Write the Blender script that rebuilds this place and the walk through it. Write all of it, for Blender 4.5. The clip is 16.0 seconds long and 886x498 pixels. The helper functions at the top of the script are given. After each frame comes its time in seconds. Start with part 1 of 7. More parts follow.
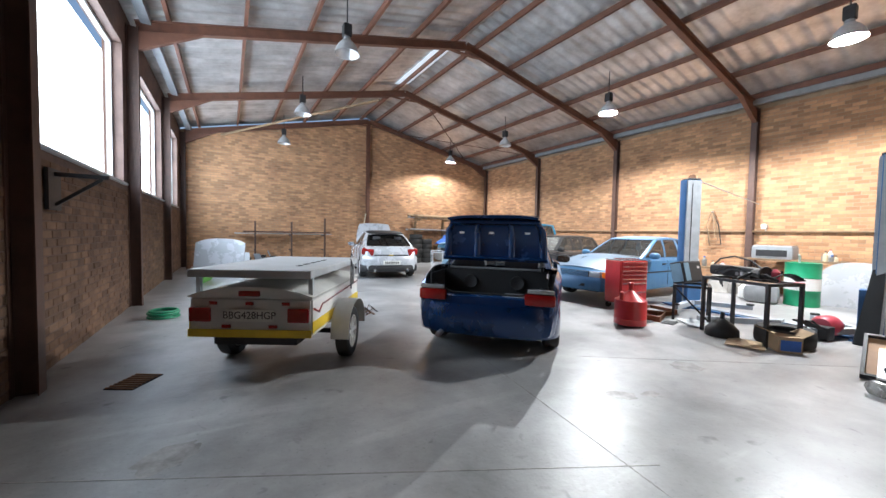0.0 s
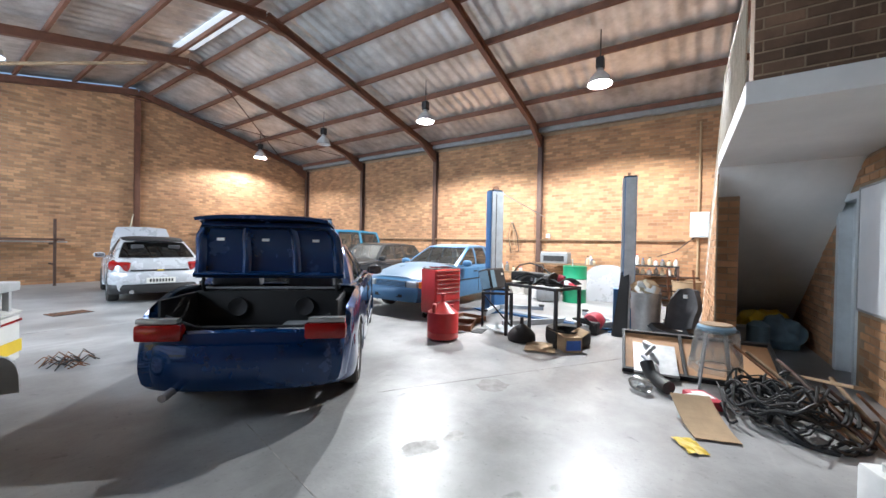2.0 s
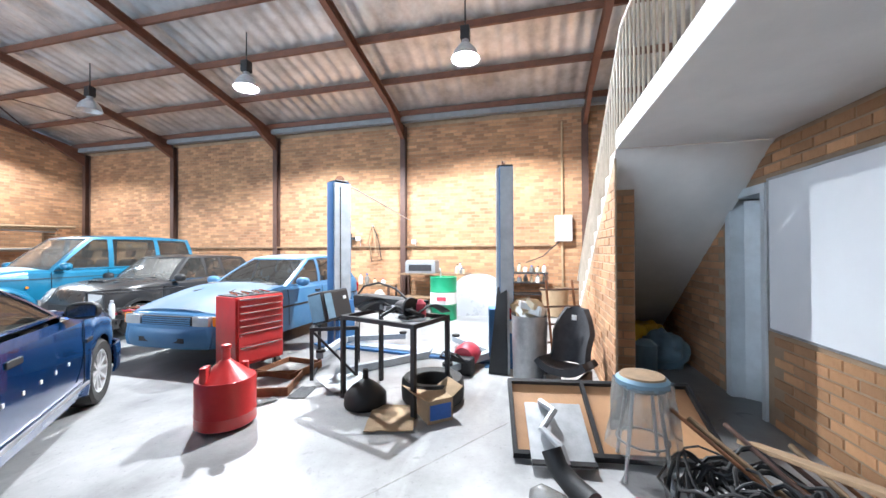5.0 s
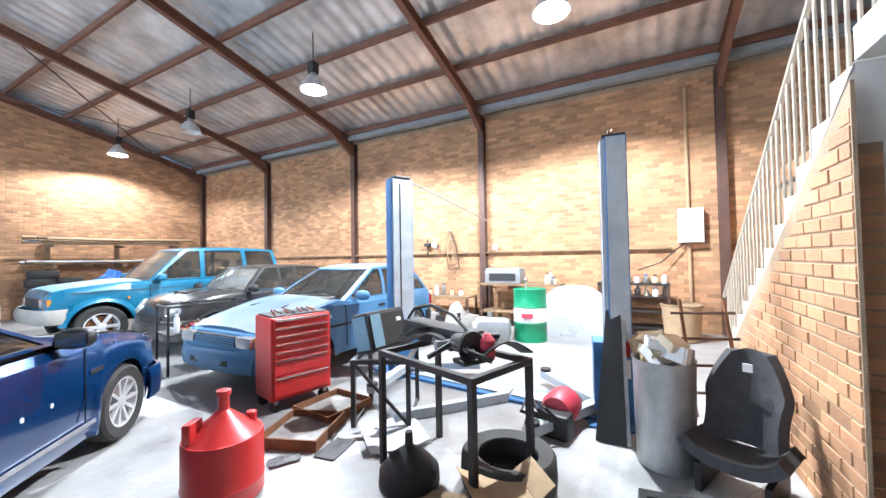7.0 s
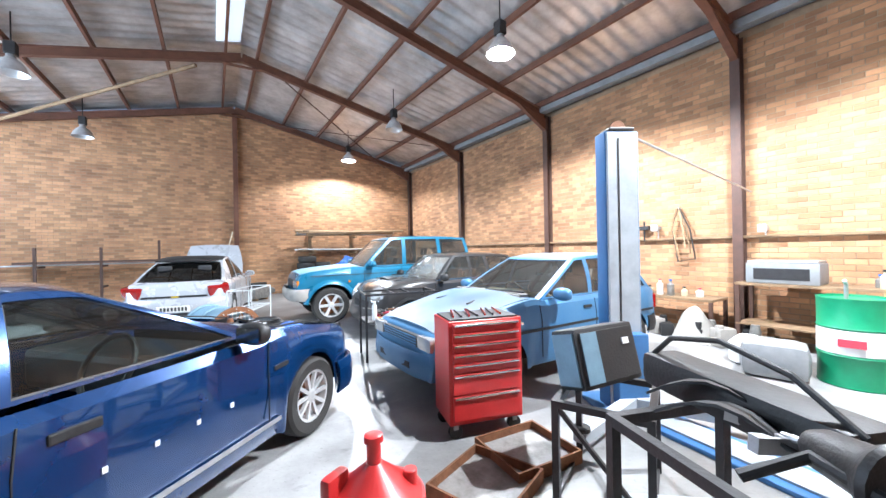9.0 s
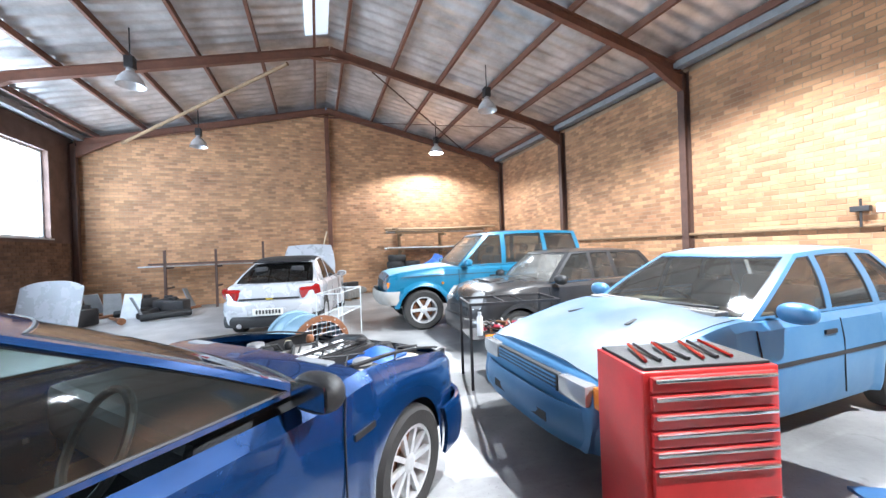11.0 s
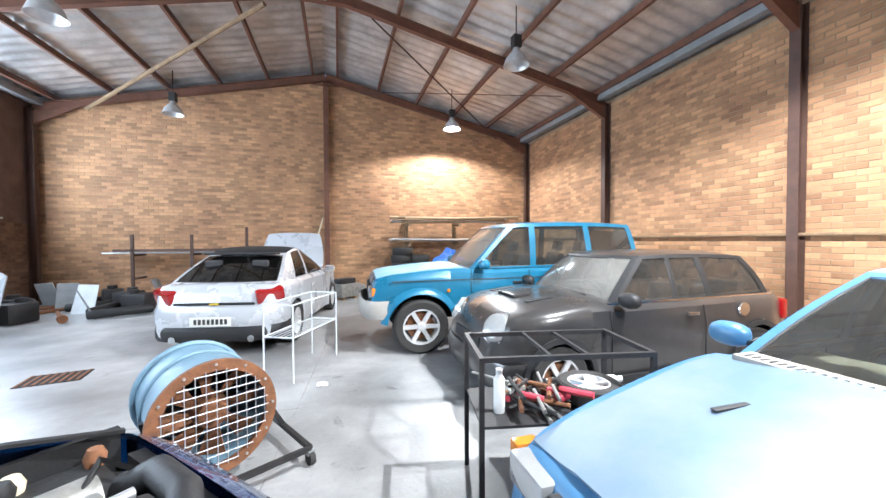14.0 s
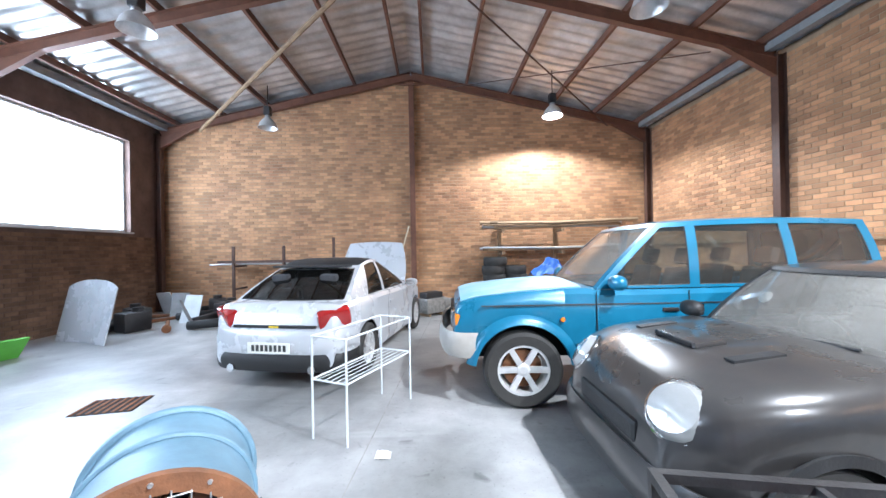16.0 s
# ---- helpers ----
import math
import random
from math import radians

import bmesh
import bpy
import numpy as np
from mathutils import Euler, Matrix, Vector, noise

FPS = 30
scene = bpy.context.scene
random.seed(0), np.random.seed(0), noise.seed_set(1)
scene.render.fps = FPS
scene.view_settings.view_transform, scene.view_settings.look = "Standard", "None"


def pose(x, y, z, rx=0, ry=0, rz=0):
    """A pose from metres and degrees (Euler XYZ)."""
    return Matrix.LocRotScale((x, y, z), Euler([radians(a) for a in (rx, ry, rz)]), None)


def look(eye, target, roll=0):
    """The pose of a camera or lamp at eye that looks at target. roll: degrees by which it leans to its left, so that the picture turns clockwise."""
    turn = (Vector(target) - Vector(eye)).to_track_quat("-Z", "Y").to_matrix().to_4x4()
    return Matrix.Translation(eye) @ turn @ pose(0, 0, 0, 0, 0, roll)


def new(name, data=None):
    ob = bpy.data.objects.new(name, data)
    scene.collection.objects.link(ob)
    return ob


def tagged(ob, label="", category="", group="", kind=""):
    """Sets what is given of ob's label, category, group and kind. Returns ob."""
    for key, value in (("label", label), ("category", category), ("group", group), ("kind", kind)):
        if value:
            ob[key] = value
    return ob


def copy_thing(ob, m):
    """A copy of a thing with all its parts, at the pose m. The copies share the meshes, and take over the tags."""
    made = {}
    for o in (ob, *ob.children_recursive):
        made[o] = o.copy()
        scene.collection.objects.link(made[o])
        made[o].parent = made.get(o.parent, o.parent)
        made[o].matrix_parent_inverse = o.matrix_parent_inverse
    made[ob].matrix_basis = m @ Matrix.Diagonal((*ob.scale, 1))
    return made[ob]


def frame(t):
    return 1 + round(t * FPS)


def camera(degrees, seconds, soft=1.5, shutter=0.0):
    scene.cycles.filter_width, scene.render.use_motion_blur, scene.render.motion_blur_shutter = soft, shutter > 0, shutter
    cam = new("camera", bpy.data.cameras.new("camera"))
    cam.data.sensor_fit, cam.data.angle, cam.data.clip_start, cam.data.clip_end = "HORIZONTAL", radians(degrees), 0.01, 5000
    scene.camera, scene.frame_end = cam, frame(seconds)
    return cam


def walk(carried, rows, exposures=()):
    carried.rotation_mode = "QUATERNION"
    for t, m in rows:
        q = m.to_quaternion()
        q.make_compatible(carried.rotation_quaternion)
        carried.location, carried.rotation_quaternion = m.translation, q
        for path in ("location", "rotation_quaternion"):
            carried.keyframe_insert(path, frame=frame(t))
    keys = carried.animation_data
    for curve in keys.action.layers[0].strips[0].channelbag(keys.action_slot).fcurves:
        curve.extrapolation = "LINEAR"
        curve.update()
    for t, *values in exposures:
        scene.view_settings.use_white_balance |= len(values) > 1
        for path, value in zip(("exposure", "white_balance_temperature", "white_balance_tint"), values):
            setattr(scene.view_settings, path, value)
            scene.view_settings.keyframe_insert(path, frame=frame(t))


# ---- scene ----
cam = camera(101.6, 16.0)
PATH = [
    (0, (0.737, 1.135, 1.386), (1.756, 2.854, 1.304), 1.1),
    (0.5, (0.901, 1.255, 1.39), (2.129, 2.834, 1.353), 1.4),
    (1, (1.078, 1.343, 1.403), (2.483, 2.766, 1.375), 0.4),
    (1.5, (1.407, 1.425, 1.412), (2.911, 2.743, 1.43), 1.0),
    (2, (1.706, 1.534, 1.396), (3.371, 2.641, 1.375), 1.1),
    (2.5, (1.986, 1.671, 1.437), (3.797, 2.52, 1.435), 1.2),
    (3, (2.307, 1.75, 1.439), (4.126, 2.581, 1.443), -0.5),
    (3.5, (2.642, 1.805, 1.443), (4.504, 2.536, 1.442), -0.8),
    (4, (2.975, 1.891, 1.461), (4.929, 2.312, 1.526), -0.2),
    (6.5, (4.531, 1.986, 1.479), (6.39, 2.724, 1.452), -0.9),
    (7, (4.796, 2.138, 1.503), (6.562, 3.076, 1.554), -1.0),
    (7.5, (5.049, 2.299, 1.502), (6.579, 3.586, 1.52), -0.0),
    (8, (5.259, 2.439, 1.538), (6.576, 3.944, 1.523), -0.6),
    (8.5, (5.445, 2.706, 1.525), (6.675, 4.283, 1.55), -0.2),
    (9, (5.603, 2.937, 1.515), (6.673, 4.627, 1.516), -1.1),
    (9.5, (5.746, 3.194, 1.545), (6.485, 5.053, 1.541), -1.2),
    (12, (5.899, 4.724, 1.498), (6.537, 6.619, 1.502), -2.3),
    (12.5, (6.039, 5.016, 1.528), (6.666, 6.914, 1.565), -2.6),
    (13, (6.220, 5.301, 1.531), (6.949, 7.163, 1.563), -1.6),
    (13.5, (6.405, 5.599, 1.522), (7.182, 7.442, 1.527), -1.1),
    (14, (6.585, 5.810, 1.561), (7.142, 7.731, 1.514), -0.3),
    (14.5, (6.720, 6.096, 1.538), (7.310, 8.007, 1.507), 0.6),
    (15, (6.765, 6.397, 1.560), (7.313, 8.321, 1.532), 0.2),
    (15.5, (6.826, 6.726, 1.601), (7.092, 8.708, 1.605), 1.3),
    (16, (6.803, 7.133, 1.563), (6.861, 9.132, 1.569), -1.0),
]
walk(cam, [(t, look(eye, target, roll)) for t, eye, target, roll in PATH], [(0, 0.34, 6350, 10), (2.0, 0.42, 6350, 10), (4.0, 0.70, 6150, 10), (9.5, 0.78, 6000, 10), (14.5, 0.70, 6250, 10), (16.0, 0.66, 5900, 10)])

# ---- world and lamps ----
world = bpy.data.worlds.new("sky")
scene.world = world
world.use_nodes = True
sky = world.node_tree.nodes.new("ShaderNodeTexSky")
sky.sky_type, sky.sun_disc = "NISHITA", False
sky.sun_elevation, sky.sun_rotation = radians(40), radians(250)
world.node_tree.links.new(sky.outputs[0], world.node_tree.nodes["Background"].inputs[0])
world.node_tree.nodes["Background"].inputs[1].default_value = 0.12
scene.view_settings.exposure = 0.35


def lamp(name, kind, energy, colour, m, size=0.1, size_y=None):
    data = bpy.data.lights.new(name, kind)
    data.energy, data.color = energy, colour
    if kind == "AREA":
        data.shape, data.size, data.size_y = "RECTANGLE", size, size_y or size
    else:
        data.shadow_soft_size = size
    ob = new(name, data)
    ob.matrix_basis = m
    return ob


LAMPS_LIT = [(9.75, 3.05), (9.75, 7.55), (9.8, 15.9)]
LAMPS_OFF = [(9.8, 11.95), (2.7, 8.2), (2.6, 12.45), (2.6, 16.6)]
LAMP_Z = 4.85
for n, (lx, ly) in enumerate(LAMPS_LIT):
    lamp("bulb_light", "POINT", (1750, 1600, 760)[n], (0.95, 0.98, 1.0), pose(lx, ly, LAMP_Z + 0.035), 0.03)
WINDOWS = [(5.5, 9.15), (9.6, 13.15), (13.55, 16.45)]
for ya, yb in WINDOWS:
    lamp("daylight", "AREA", 160, (0.62, 0.80, 1.0), pose(-0.9, (ya + yb) / 2, 3.3, 0, -90, 0), 2.2, yb - ya - 0.1)

# ---- materials ----


def mat(name, colour, rough=0.6, metal=0.0, vary=0.25, scale=6.0, bump=0.1, bump_scale=60.0, second=None, spread=0.5, island=False, objects=False, coat=0.0):
    """A surface with stains at one scale, grain at another, and a fine relief."""
    m = bpy.data.materials.new(name)
    m.use_nodes = True
    nt = m.node_tree
    b = nt.nodes["Principled BSDF"]
    b.inputs["Roughness"].default_value, b.inputs["Metallic"].default_value = rough, metal
    b.inputs["Coat Weight"].default_value = coat
    co = nt.nodes.new("ShaderNodeTexCoord")
    big = nt.nodes.new("ShaderNodeTexNoise")
    big.inputs["Scale"].default_value, big.inputs["Detail"].default_value, big.inputs["Roughness"].default_value = scale, 6, 0.65
    nt.links.new(co.outputs["Object"], big.inputs["Vector"])
    ramp = nt.nodes.new("ShaderNodeMapRange")
    ramp.inputs[1].default_value, ramp.inputs[2].default_value = 0.5 - 0.35 * spread, 0.5 + 0.35 * spread
    nt.links.new(big.outputs[0], ramp.inputs[0])
    mix = nt.nodes.new("ShaderNodeMix")
    mix.data_type = "RGBA"
    dark = [c * (1 - vary) for c in colour]
    mix.inputs[6].default_value = (*(second or dark), 1)
    mix.inputs[7].default_value = (*colour, 1)
    nt.links.new(ramp.outputs[0], mix.inputs[0])
    out = mix.outputs[2]
    if island or objects:
        src = nt.nodes.new("ShaderNodeObjectInfo" if objects else "ShaderNodeNewGeometry")
        hsv = nt.nodes.new("ShaderNodeHueSaturation")
        rng = nt.nodes.new("ShaderNodeMapRange")
        rng.inputs[3].default_value, rng.inputs[4].default_value = 0.68, 1.26
        nt.links.new(src.outputs["Random" if objects else "Random Per Island"], rng.inputs[0])
        nt.links.new(rng.outputs[0], hsv.inputs["Value"])
        nt.links.new(out, hsv.inputs["Color"])
        out = hsv.outputs[0]
    nt.links.new(out, b.inputs["Base Color"])
    fine = nt.nodes.new("ShaderNodeTexNoise")
    fine.inputs["Scale"].default_value, fine.inputs["Detail"].default_value = bump_scale, 4
    nt.links.new(co.outputs["Object"], fine.inputs["Vector"])
    rr = nt.nodes.new("ShaderNodeMapRange")
    rr.inputs[3].default_value, rr.inputs[4].default_value = max(0.02, rough - 0.12), min(1, rough + 0.12)
    nt.links.new(big.outputs[0], rr.inputs[0])
    nt.links.new(rr.outputs[0], b.inputs["Roughness"])
    if bump:
        bp = nt.nodes.new("ShaderNodeBump")
        bp.inputs["Strength"].default_value, bp.inputs["Distance"].default_value = bump, 0.01
        nt.links.new(fine.outputs[0], bp.inputs["Height"])
        nt.links.new(bp.outputs[0], b.inputs["Normal"])
    return m


def glass(name, colour, rough=0.03, mixin=0.25, dirt=0.12):
    """A pane: clear see-through, mirror gloss and a film of dust."""
    m = bpy.data.materials.new(name)
    m.use_nodes = True
    nt = m.node_tree
    nt.nodes.remove(nt.nodes["Principled BSDF"])
    tr, gl, df = (nt.nodes.new("ShaderNodeBsdf" + k) for k in ("Transparent", "Glossy", "Diffuse"))
    tr.inputs[0].default_value = (*colour, 1)
    gl.inputs["Roughness"].default_value = rough
    df.inputs[0].default_value = (0.5, 0.48, 0.44, 1)
    lw = nt.nodes.new("ShaderNodeFresnel")
    lw.inputs[0].default_value = 1.6
    a, c = nt.nodes.new("ShaderNodeMixShader"), nt.nodes.new("ShaderNodeMixShader")
    ns, rg = nt.nodes.new("ShaderNodeTexNoise"), nt.nodes.new("ShaderNodeMapRange")
    ns.inputs["Scale"].default_value, ns.inputs["Detail"].default_value = 1.5, 8
    rg.inputs[1].default_value, rg.inputs[2].default_value, rg.inputs[3].default_value, rg.inputs[4].default_value = 0.2, 0.8, dirt * 0.5, dirt * 1.5
    nt.links.new(ns.outputs[0], rg.inputs[0])
    nt.links.new(rg.outputs[0], a.inputs[0])
    nt.links.new(tr.outputs[0], a.inputs[1])
    nt.links.new(df.outputs[0], a.inputs[2])
    nt.links.new(lw.outputs[0], c.inputs[0])
    nt.links.new(a.outputs[0], c.inputs[1])
    nt.links.new(gl.outputs[0], c.inputs[2])
    nt.links.new(c.outputs[0], nt.nodes["Material Output"].inputs[0])
    return m


def glow(name, colour, strength):
    m = bpy.data.materials.new(name)
    m.use_nodes = True
    b = m.node_tree.nodes["Principled BSDF"]
    b.inputs["Emission Color"].default_value, b.inputs["Emission Strength"].default_value = (*colour, 1), strength
    return m


M_BRICK = mat("clay_brick", (0.50, 0.275, 0.14), 0.85, 0, 0.4, 1.1, 0.5, 90, second=(0.33, 0.165, 0.085), island=True)
M_BRICK_ONE = mat("clay_brick_single", (0.50, 0.275, 0.14), 0.85, 0, 0.4, 5, 0.5, 90, second=(0.38, 0.20, 0.095), objects=True)
# the clay brick in a much darker tone, for west and upper walls
M_BRICK_DARK = mat("dark_brick", (0.20, 0.115, 0.07), 0.9, 0, 0.5, 3, 0.5, 90, island=True)
M_MORTAR = mat("mortar", (0.36, 0.255, 0.165), 0.95, 0, 0.3, 4, 0.5, 120)
# plain dark brown for the west wall and the office back wall
M_DARKWALL = mat("dark_wall", (0.16, 0.10, 0.08), 0.8, 0, 0.5, 2.5, 0.3, 50)
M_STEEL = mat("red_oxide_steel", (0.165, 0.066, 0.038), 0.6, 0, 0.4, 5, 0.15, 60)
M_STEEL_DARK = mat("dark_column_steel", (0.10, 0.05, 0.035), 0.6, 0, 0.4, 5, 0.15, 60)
M_FOIL = mat("foil_sheet", (0.72, 0.71, 0.70), 0.34, 0.6, 0.4, 1.4, 0.7, 9, second=(0.36, 0.35, 0.34))
M_FLOOR = mat("concrete_floor", (0.46, 0.455, 0.45), 0.38, 0, 0.3, 1.3, 0.16, 30, second=(0.18, 0.178, 0.175), spread=0.75)

def weather_floor(m):
    """Wide worn patches, dark drips and pale scuffs over the concrete."""
    nt = m.node_tree
    b = nt.nodes["Principled BSDF"]
    src = b.inputs["Base Color"].links[0].from_socket
    co = nt.nodes.new("ShaderNodeTexCoord")
    for scale, stretch, lo, hi, factor in ((0.45, (1, 1, 1), 0.38, 0.62, (0.66, 1.08)), (4.5, (1, 1, 1), 0.66, 0.74, (1.0, 0.55)), (2.2, (0.25, 1.6, 1), 0.60, 0.72, (1.0, 1.22)), (38, (1, 1, 1), 0.62, 0.72, (1.0, 0.75))):
        mp, ns, rg, mx = nt.nodes.new("ShaderNodeMapping"), nt.nodes.new("ShaderNodeTexNoise"), nt.nodes.new("ShaderNodeMapRange"), nt.nodes.new("ShaderNodeHueSaturation")
        mp.inputs["Scale"].default_value = stretch
        mp.inputs["Rotation"].default_value = (0, 0, scale)
        ns.inputs["Scale"].default_value, ns.inputs["Detail"].default_value, ns.inputs["Distortion"].default_value = scale, 5, 0.6
        rg.inputs[1].default_value, rg.inputs[2].default_value, rg.inputs[3].default_value, rg.inputs[4].default_value = lo, hi, *factor
        nt.links.new(co.outputs["Object"], mp.inputs[0])
        nt.links.new(mp.outputs[0], ns.inputs["Vector"])
        nt.links.new(ns.outputs[0], rg.inputs[0])
        nt.links.new(rg.outputs[0], mx.inputs["Value"])
        nt.links.new(src, mx.inputs["Color"])
        src = mx.outputs[0]
    nt.links.new(src, b.inputs["Base Color"])


weather_floor(M_FLOOR)
M_STAIN = mat("oil_stain", (0.16, 0.15, 0.14), 0.5, 0, 0.5, 8, 0.1, 40, second=(0.33, 0.315, 0.30))
M_WHITE = mat("white_plaster", (0.74, 0.73, 0.71), 0.75, 0, 0.12, 2, 0.15, 60)
M_BOARD = mat("whiteboard_gloss", (0.78, 0.80, 0.82), 0.22, 0, 0.06, 1.5, 0.0)
M_TRIM = mat("grey_white_paint", (0.62, 0.66, 0.68), 0.5, 0, 0.2, 4, 0.1)
M_RAIL = mat("cream_rail_paint", (0.50, 0.43, 0.34), 0.55, 0, 0.25, 6, 0.1)
M_BLACK = mat("black_plastic", (0.015, 0.015, 0.016), 0.58, 0, 0.4, 8, 0.2)
M_BLACKMETAL = mat("black_steel", (0.035, 0.033, 0.034), 0.5, 0.3, 0.4, 10, 0.2)
M_RUBBER = mat("tyre_rubber", (0.032, 0.030, 0.028), 0.8, 0, 0.35, 12, 0.3, 80)
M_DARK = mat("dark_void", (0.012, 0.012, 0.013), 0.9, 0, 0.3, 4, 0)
M_ALLOY = mat("alloy", (0.70, 0.70, 0.70), 0.38, 0.45, 0.25, 9, 0.08)
M_CHROME = mat("bright_metal", (0.7, 0.7, 0.7), 0.16, 1.0, 0.15, 9, 0.0)
M_GALV = mat("galvanised", (0.52, 0.53, 0.54), 0.45, 0.7, 0.3, 7, 0.15)
M_RUST = mat("rust", (0.26, 0.11, 0.05), 0.85, 0.1, 0.5, 9, 0.4)
M_RED = mat("red_enamel", (0.56, 0.028, 0.028), 0.35, 0, 0.2, 6, 0.06, coat=0.3)
M_BLUEPOST = mat("blue_lift_paint", (0.045, 0.16, 0.36), 0.45, 0, 0.25, 5, 0.08)
M_GREYPOST = mat("grey_lift_paint", (0.40, 0.44, 0.47), 0.45, 0, 0.25, 5, 0.08)
M_GREEN = mat("green_drum_paint", (0.01, 0.26, 0.12), 0.4, 0, 0.25, 5, 0.1)
M_LIME = mat("lime_paint", (0.13, 0.46, 0.06), 0.45, 0, 0.2, 5, 0.08)
M_WOOD = mat("orange_plywood", (0.50, 0.27, 0.13), 0.6, 0, 0.25, 3, 0.15)
M_TIMBER = mat("old_timber", (0.28, 0.18, 0.10), 0.8, 0, 0.4, 6, 0.3)
M_CARD = mat("cardboard", (0.42, 0.29, 0.17), 0.85, 0, 0.25, 6, 0.2)
M_BLUE = mat("deep_blue_metallic", (0.004, 0.042, 0.155), 0.24, 0.45, 0.2, 3, 0.0, coat=1.0)
M_LASER = mat("faded_blue_car_paint", (0.035, 0.14, 0.29), 0.38, 0.1, 0.25, 1.7, 0.02, second=(0.085, 0.205, 0.34), spread=0.8)
M_FADE = mat("bleached_bonnet", (0.19, 0.225, 0.265), 0.45, 0.05, 0.2, 1.3, 0.03, second=(0.09, 0.16, 0.24))
M_MINI = mat("dusty_dark_grey_paint", (0.028, 0.027, 0.029), 0.30, 0.2, 0.3, 1.5, 0.02, second=(0.055, 0.051, 0.048), coat=0.6)
M_PAJ = mat("turquoise_paint", (0.012, 0.145, 0.255), 0.3, 0.1, 0.2, 2.5, 0.03, coat=0.5)
M_DUST = mat("dusty_turquoise", (0.33, 0.43, 0.48), 0.6, 0, 0.3, 2, 0.05, second=(0.12, 0.33, 0.45))
M_CLAD = mat("beige_cladding", (0.36, 0.34, 0.31), 0.6, 0, 0.25, 4, 0.1)
M_SILVER = mat("white_silver_paint", (0.52, 0.54, 0.57), 0.28, 0.2, 0.03, 2, 0.0, coat=0.6)
M_TRAILER = mat("trailer_white", (0.66, 0.66, 0.63), 0.5, 0, 0.2, 3, 0.06)
M_TRAILGREY = mat("trailer_lid", (0.48, 0.50, 0.51), 0.45, 0.2, 0.25, 4, 0.06)
M_YELLOW = mat("yellow_paint", (0.72, 0.50, 0.03), 0.5, 0, 0.2, 5, 0.06)
M_PLATE = mat("plate_white", (0.72, 0.72, 0.66), 0.5, 0, 0.1, 5, 0.0)
M_INK = mat("dark_lettering", (0.03, 0.03, 0.03), 0.6, 0, 0.1, 5, 0.0)
M_LENSRED = mat("red_lens", (0.30, 0.008, 0.008), 0.15, 0, 0.2, 8, 0.05, coat=0.6)
M_LENSORANGE = mat("amber_lens", (0.65, 0.20, 0.02), 0.18, 0, 0.2, 8, 0.05, coat=0.6)
M_LENS = mat("clear_lens", (0.42, 0.43, 0.43), 0.12, 0.35, 0.15, 8, 0.05, coat=1.0)
M_SEAT = mat("seat_cloth", (0.05, 0.05, 0.055), 0.9, 0, 0.35, 10, 0.3)
M_GREYPLASTIC = mat("grey_plastic", (0.26, 0.27, 0.28), 0.55, 0, 0.25, 6, 0.1)
M_WHITEPLASTIC = mat("white_plastic", (0.72, 0.72, 0.70), 0.5, 0, 0.12, 6, 0.05)
M_TARP = mat("blue_tarp", (0.03, 0.13, 0.48), 0.5, 0, 0.3, 6, 0.3, 20)
M_ENGINE = mat("cast_aluminium", (0.34, 0.33, 0.31), 0.5, 0.5, 0.45, 14, 0.4)
M_FANBLUE = mat("pale_blue_casing", (0.17, 0.29, 0.38), 0.5, 0.1, 0.3, 5, 0.1)
M_BOTTLE = mat("tan_plastic", (0.62, 0.52, 0.36), 0.5, 0, 0.15, 5, 0.05)
M_PINK = mat("red_canister", (0.55, 0.05, 0.08), 0.45, 0, 0.15, 5, 0.05)
M_CLEARWRAP = glass("plastic_wrap", (0.85, 0.87, 0.88), 0.25, dirt=0.3)
M_GLASS = glass("car_glass", (0.62, 0.70, 0.68), 0.02, dirt=0.015)
M_GLASSDUST = glass("dusty_car_glass", (0.52, 0.57, 0.56), 0.04, dirt=0.05)
M_GLASSDIRTY = glass("dust_covered_glass", (0.70, 0.74, 0.72), 0.08, dirt=0.24)
M_GLASSDARK = glass("tinted_glass", (0.10, 0.11, 0.12), 0.03, dirt=0.01)
M_PANE = glow("bright_sky_pane", (0.86, 0.93, 1.0), 5.0)
M_BULB = glow("lit_bulb", (1.0, 0.97, 0.92), 60.0)
M_SKYLIGHT = glow("skylight_sheet", (0.70, 0.85, 1.0), 0.5)

# ---- mesh helpers ----


def part(name, bm, material, parent=None, label="", smooth=False, m=None):
    me = bpy.data.meshes.new(name)
    bmesh.ops.recalc_face_normals(bm, faces=bm.faces)
    bm.to_mesh(me)
    bm.free()
    me.materials.append(material)
    if smooth:
        me.shade_smooth()
        me.set_sharp_from_angle(angle=radians(38))
    ob = new(name, me)
    ob.parent = parent
    if m is not None:
        ob.matrix_basis = m
    return tagged(ob, label)


def thing(name, label, category, m=None, group="", kind=""):
    ob = new(name)
    ob.empty_display_size = 0.1
    if m is not None:
        ob.matrix_basis = m
    return tagged(ob, label, category, group, kind)


def at(ob, x, y, z=0.0, rz=0.0, rx=0.0, ry=0.0):
    ob.matrix_basis = pose(x, y, z, rx, ry, rz)
    return ob


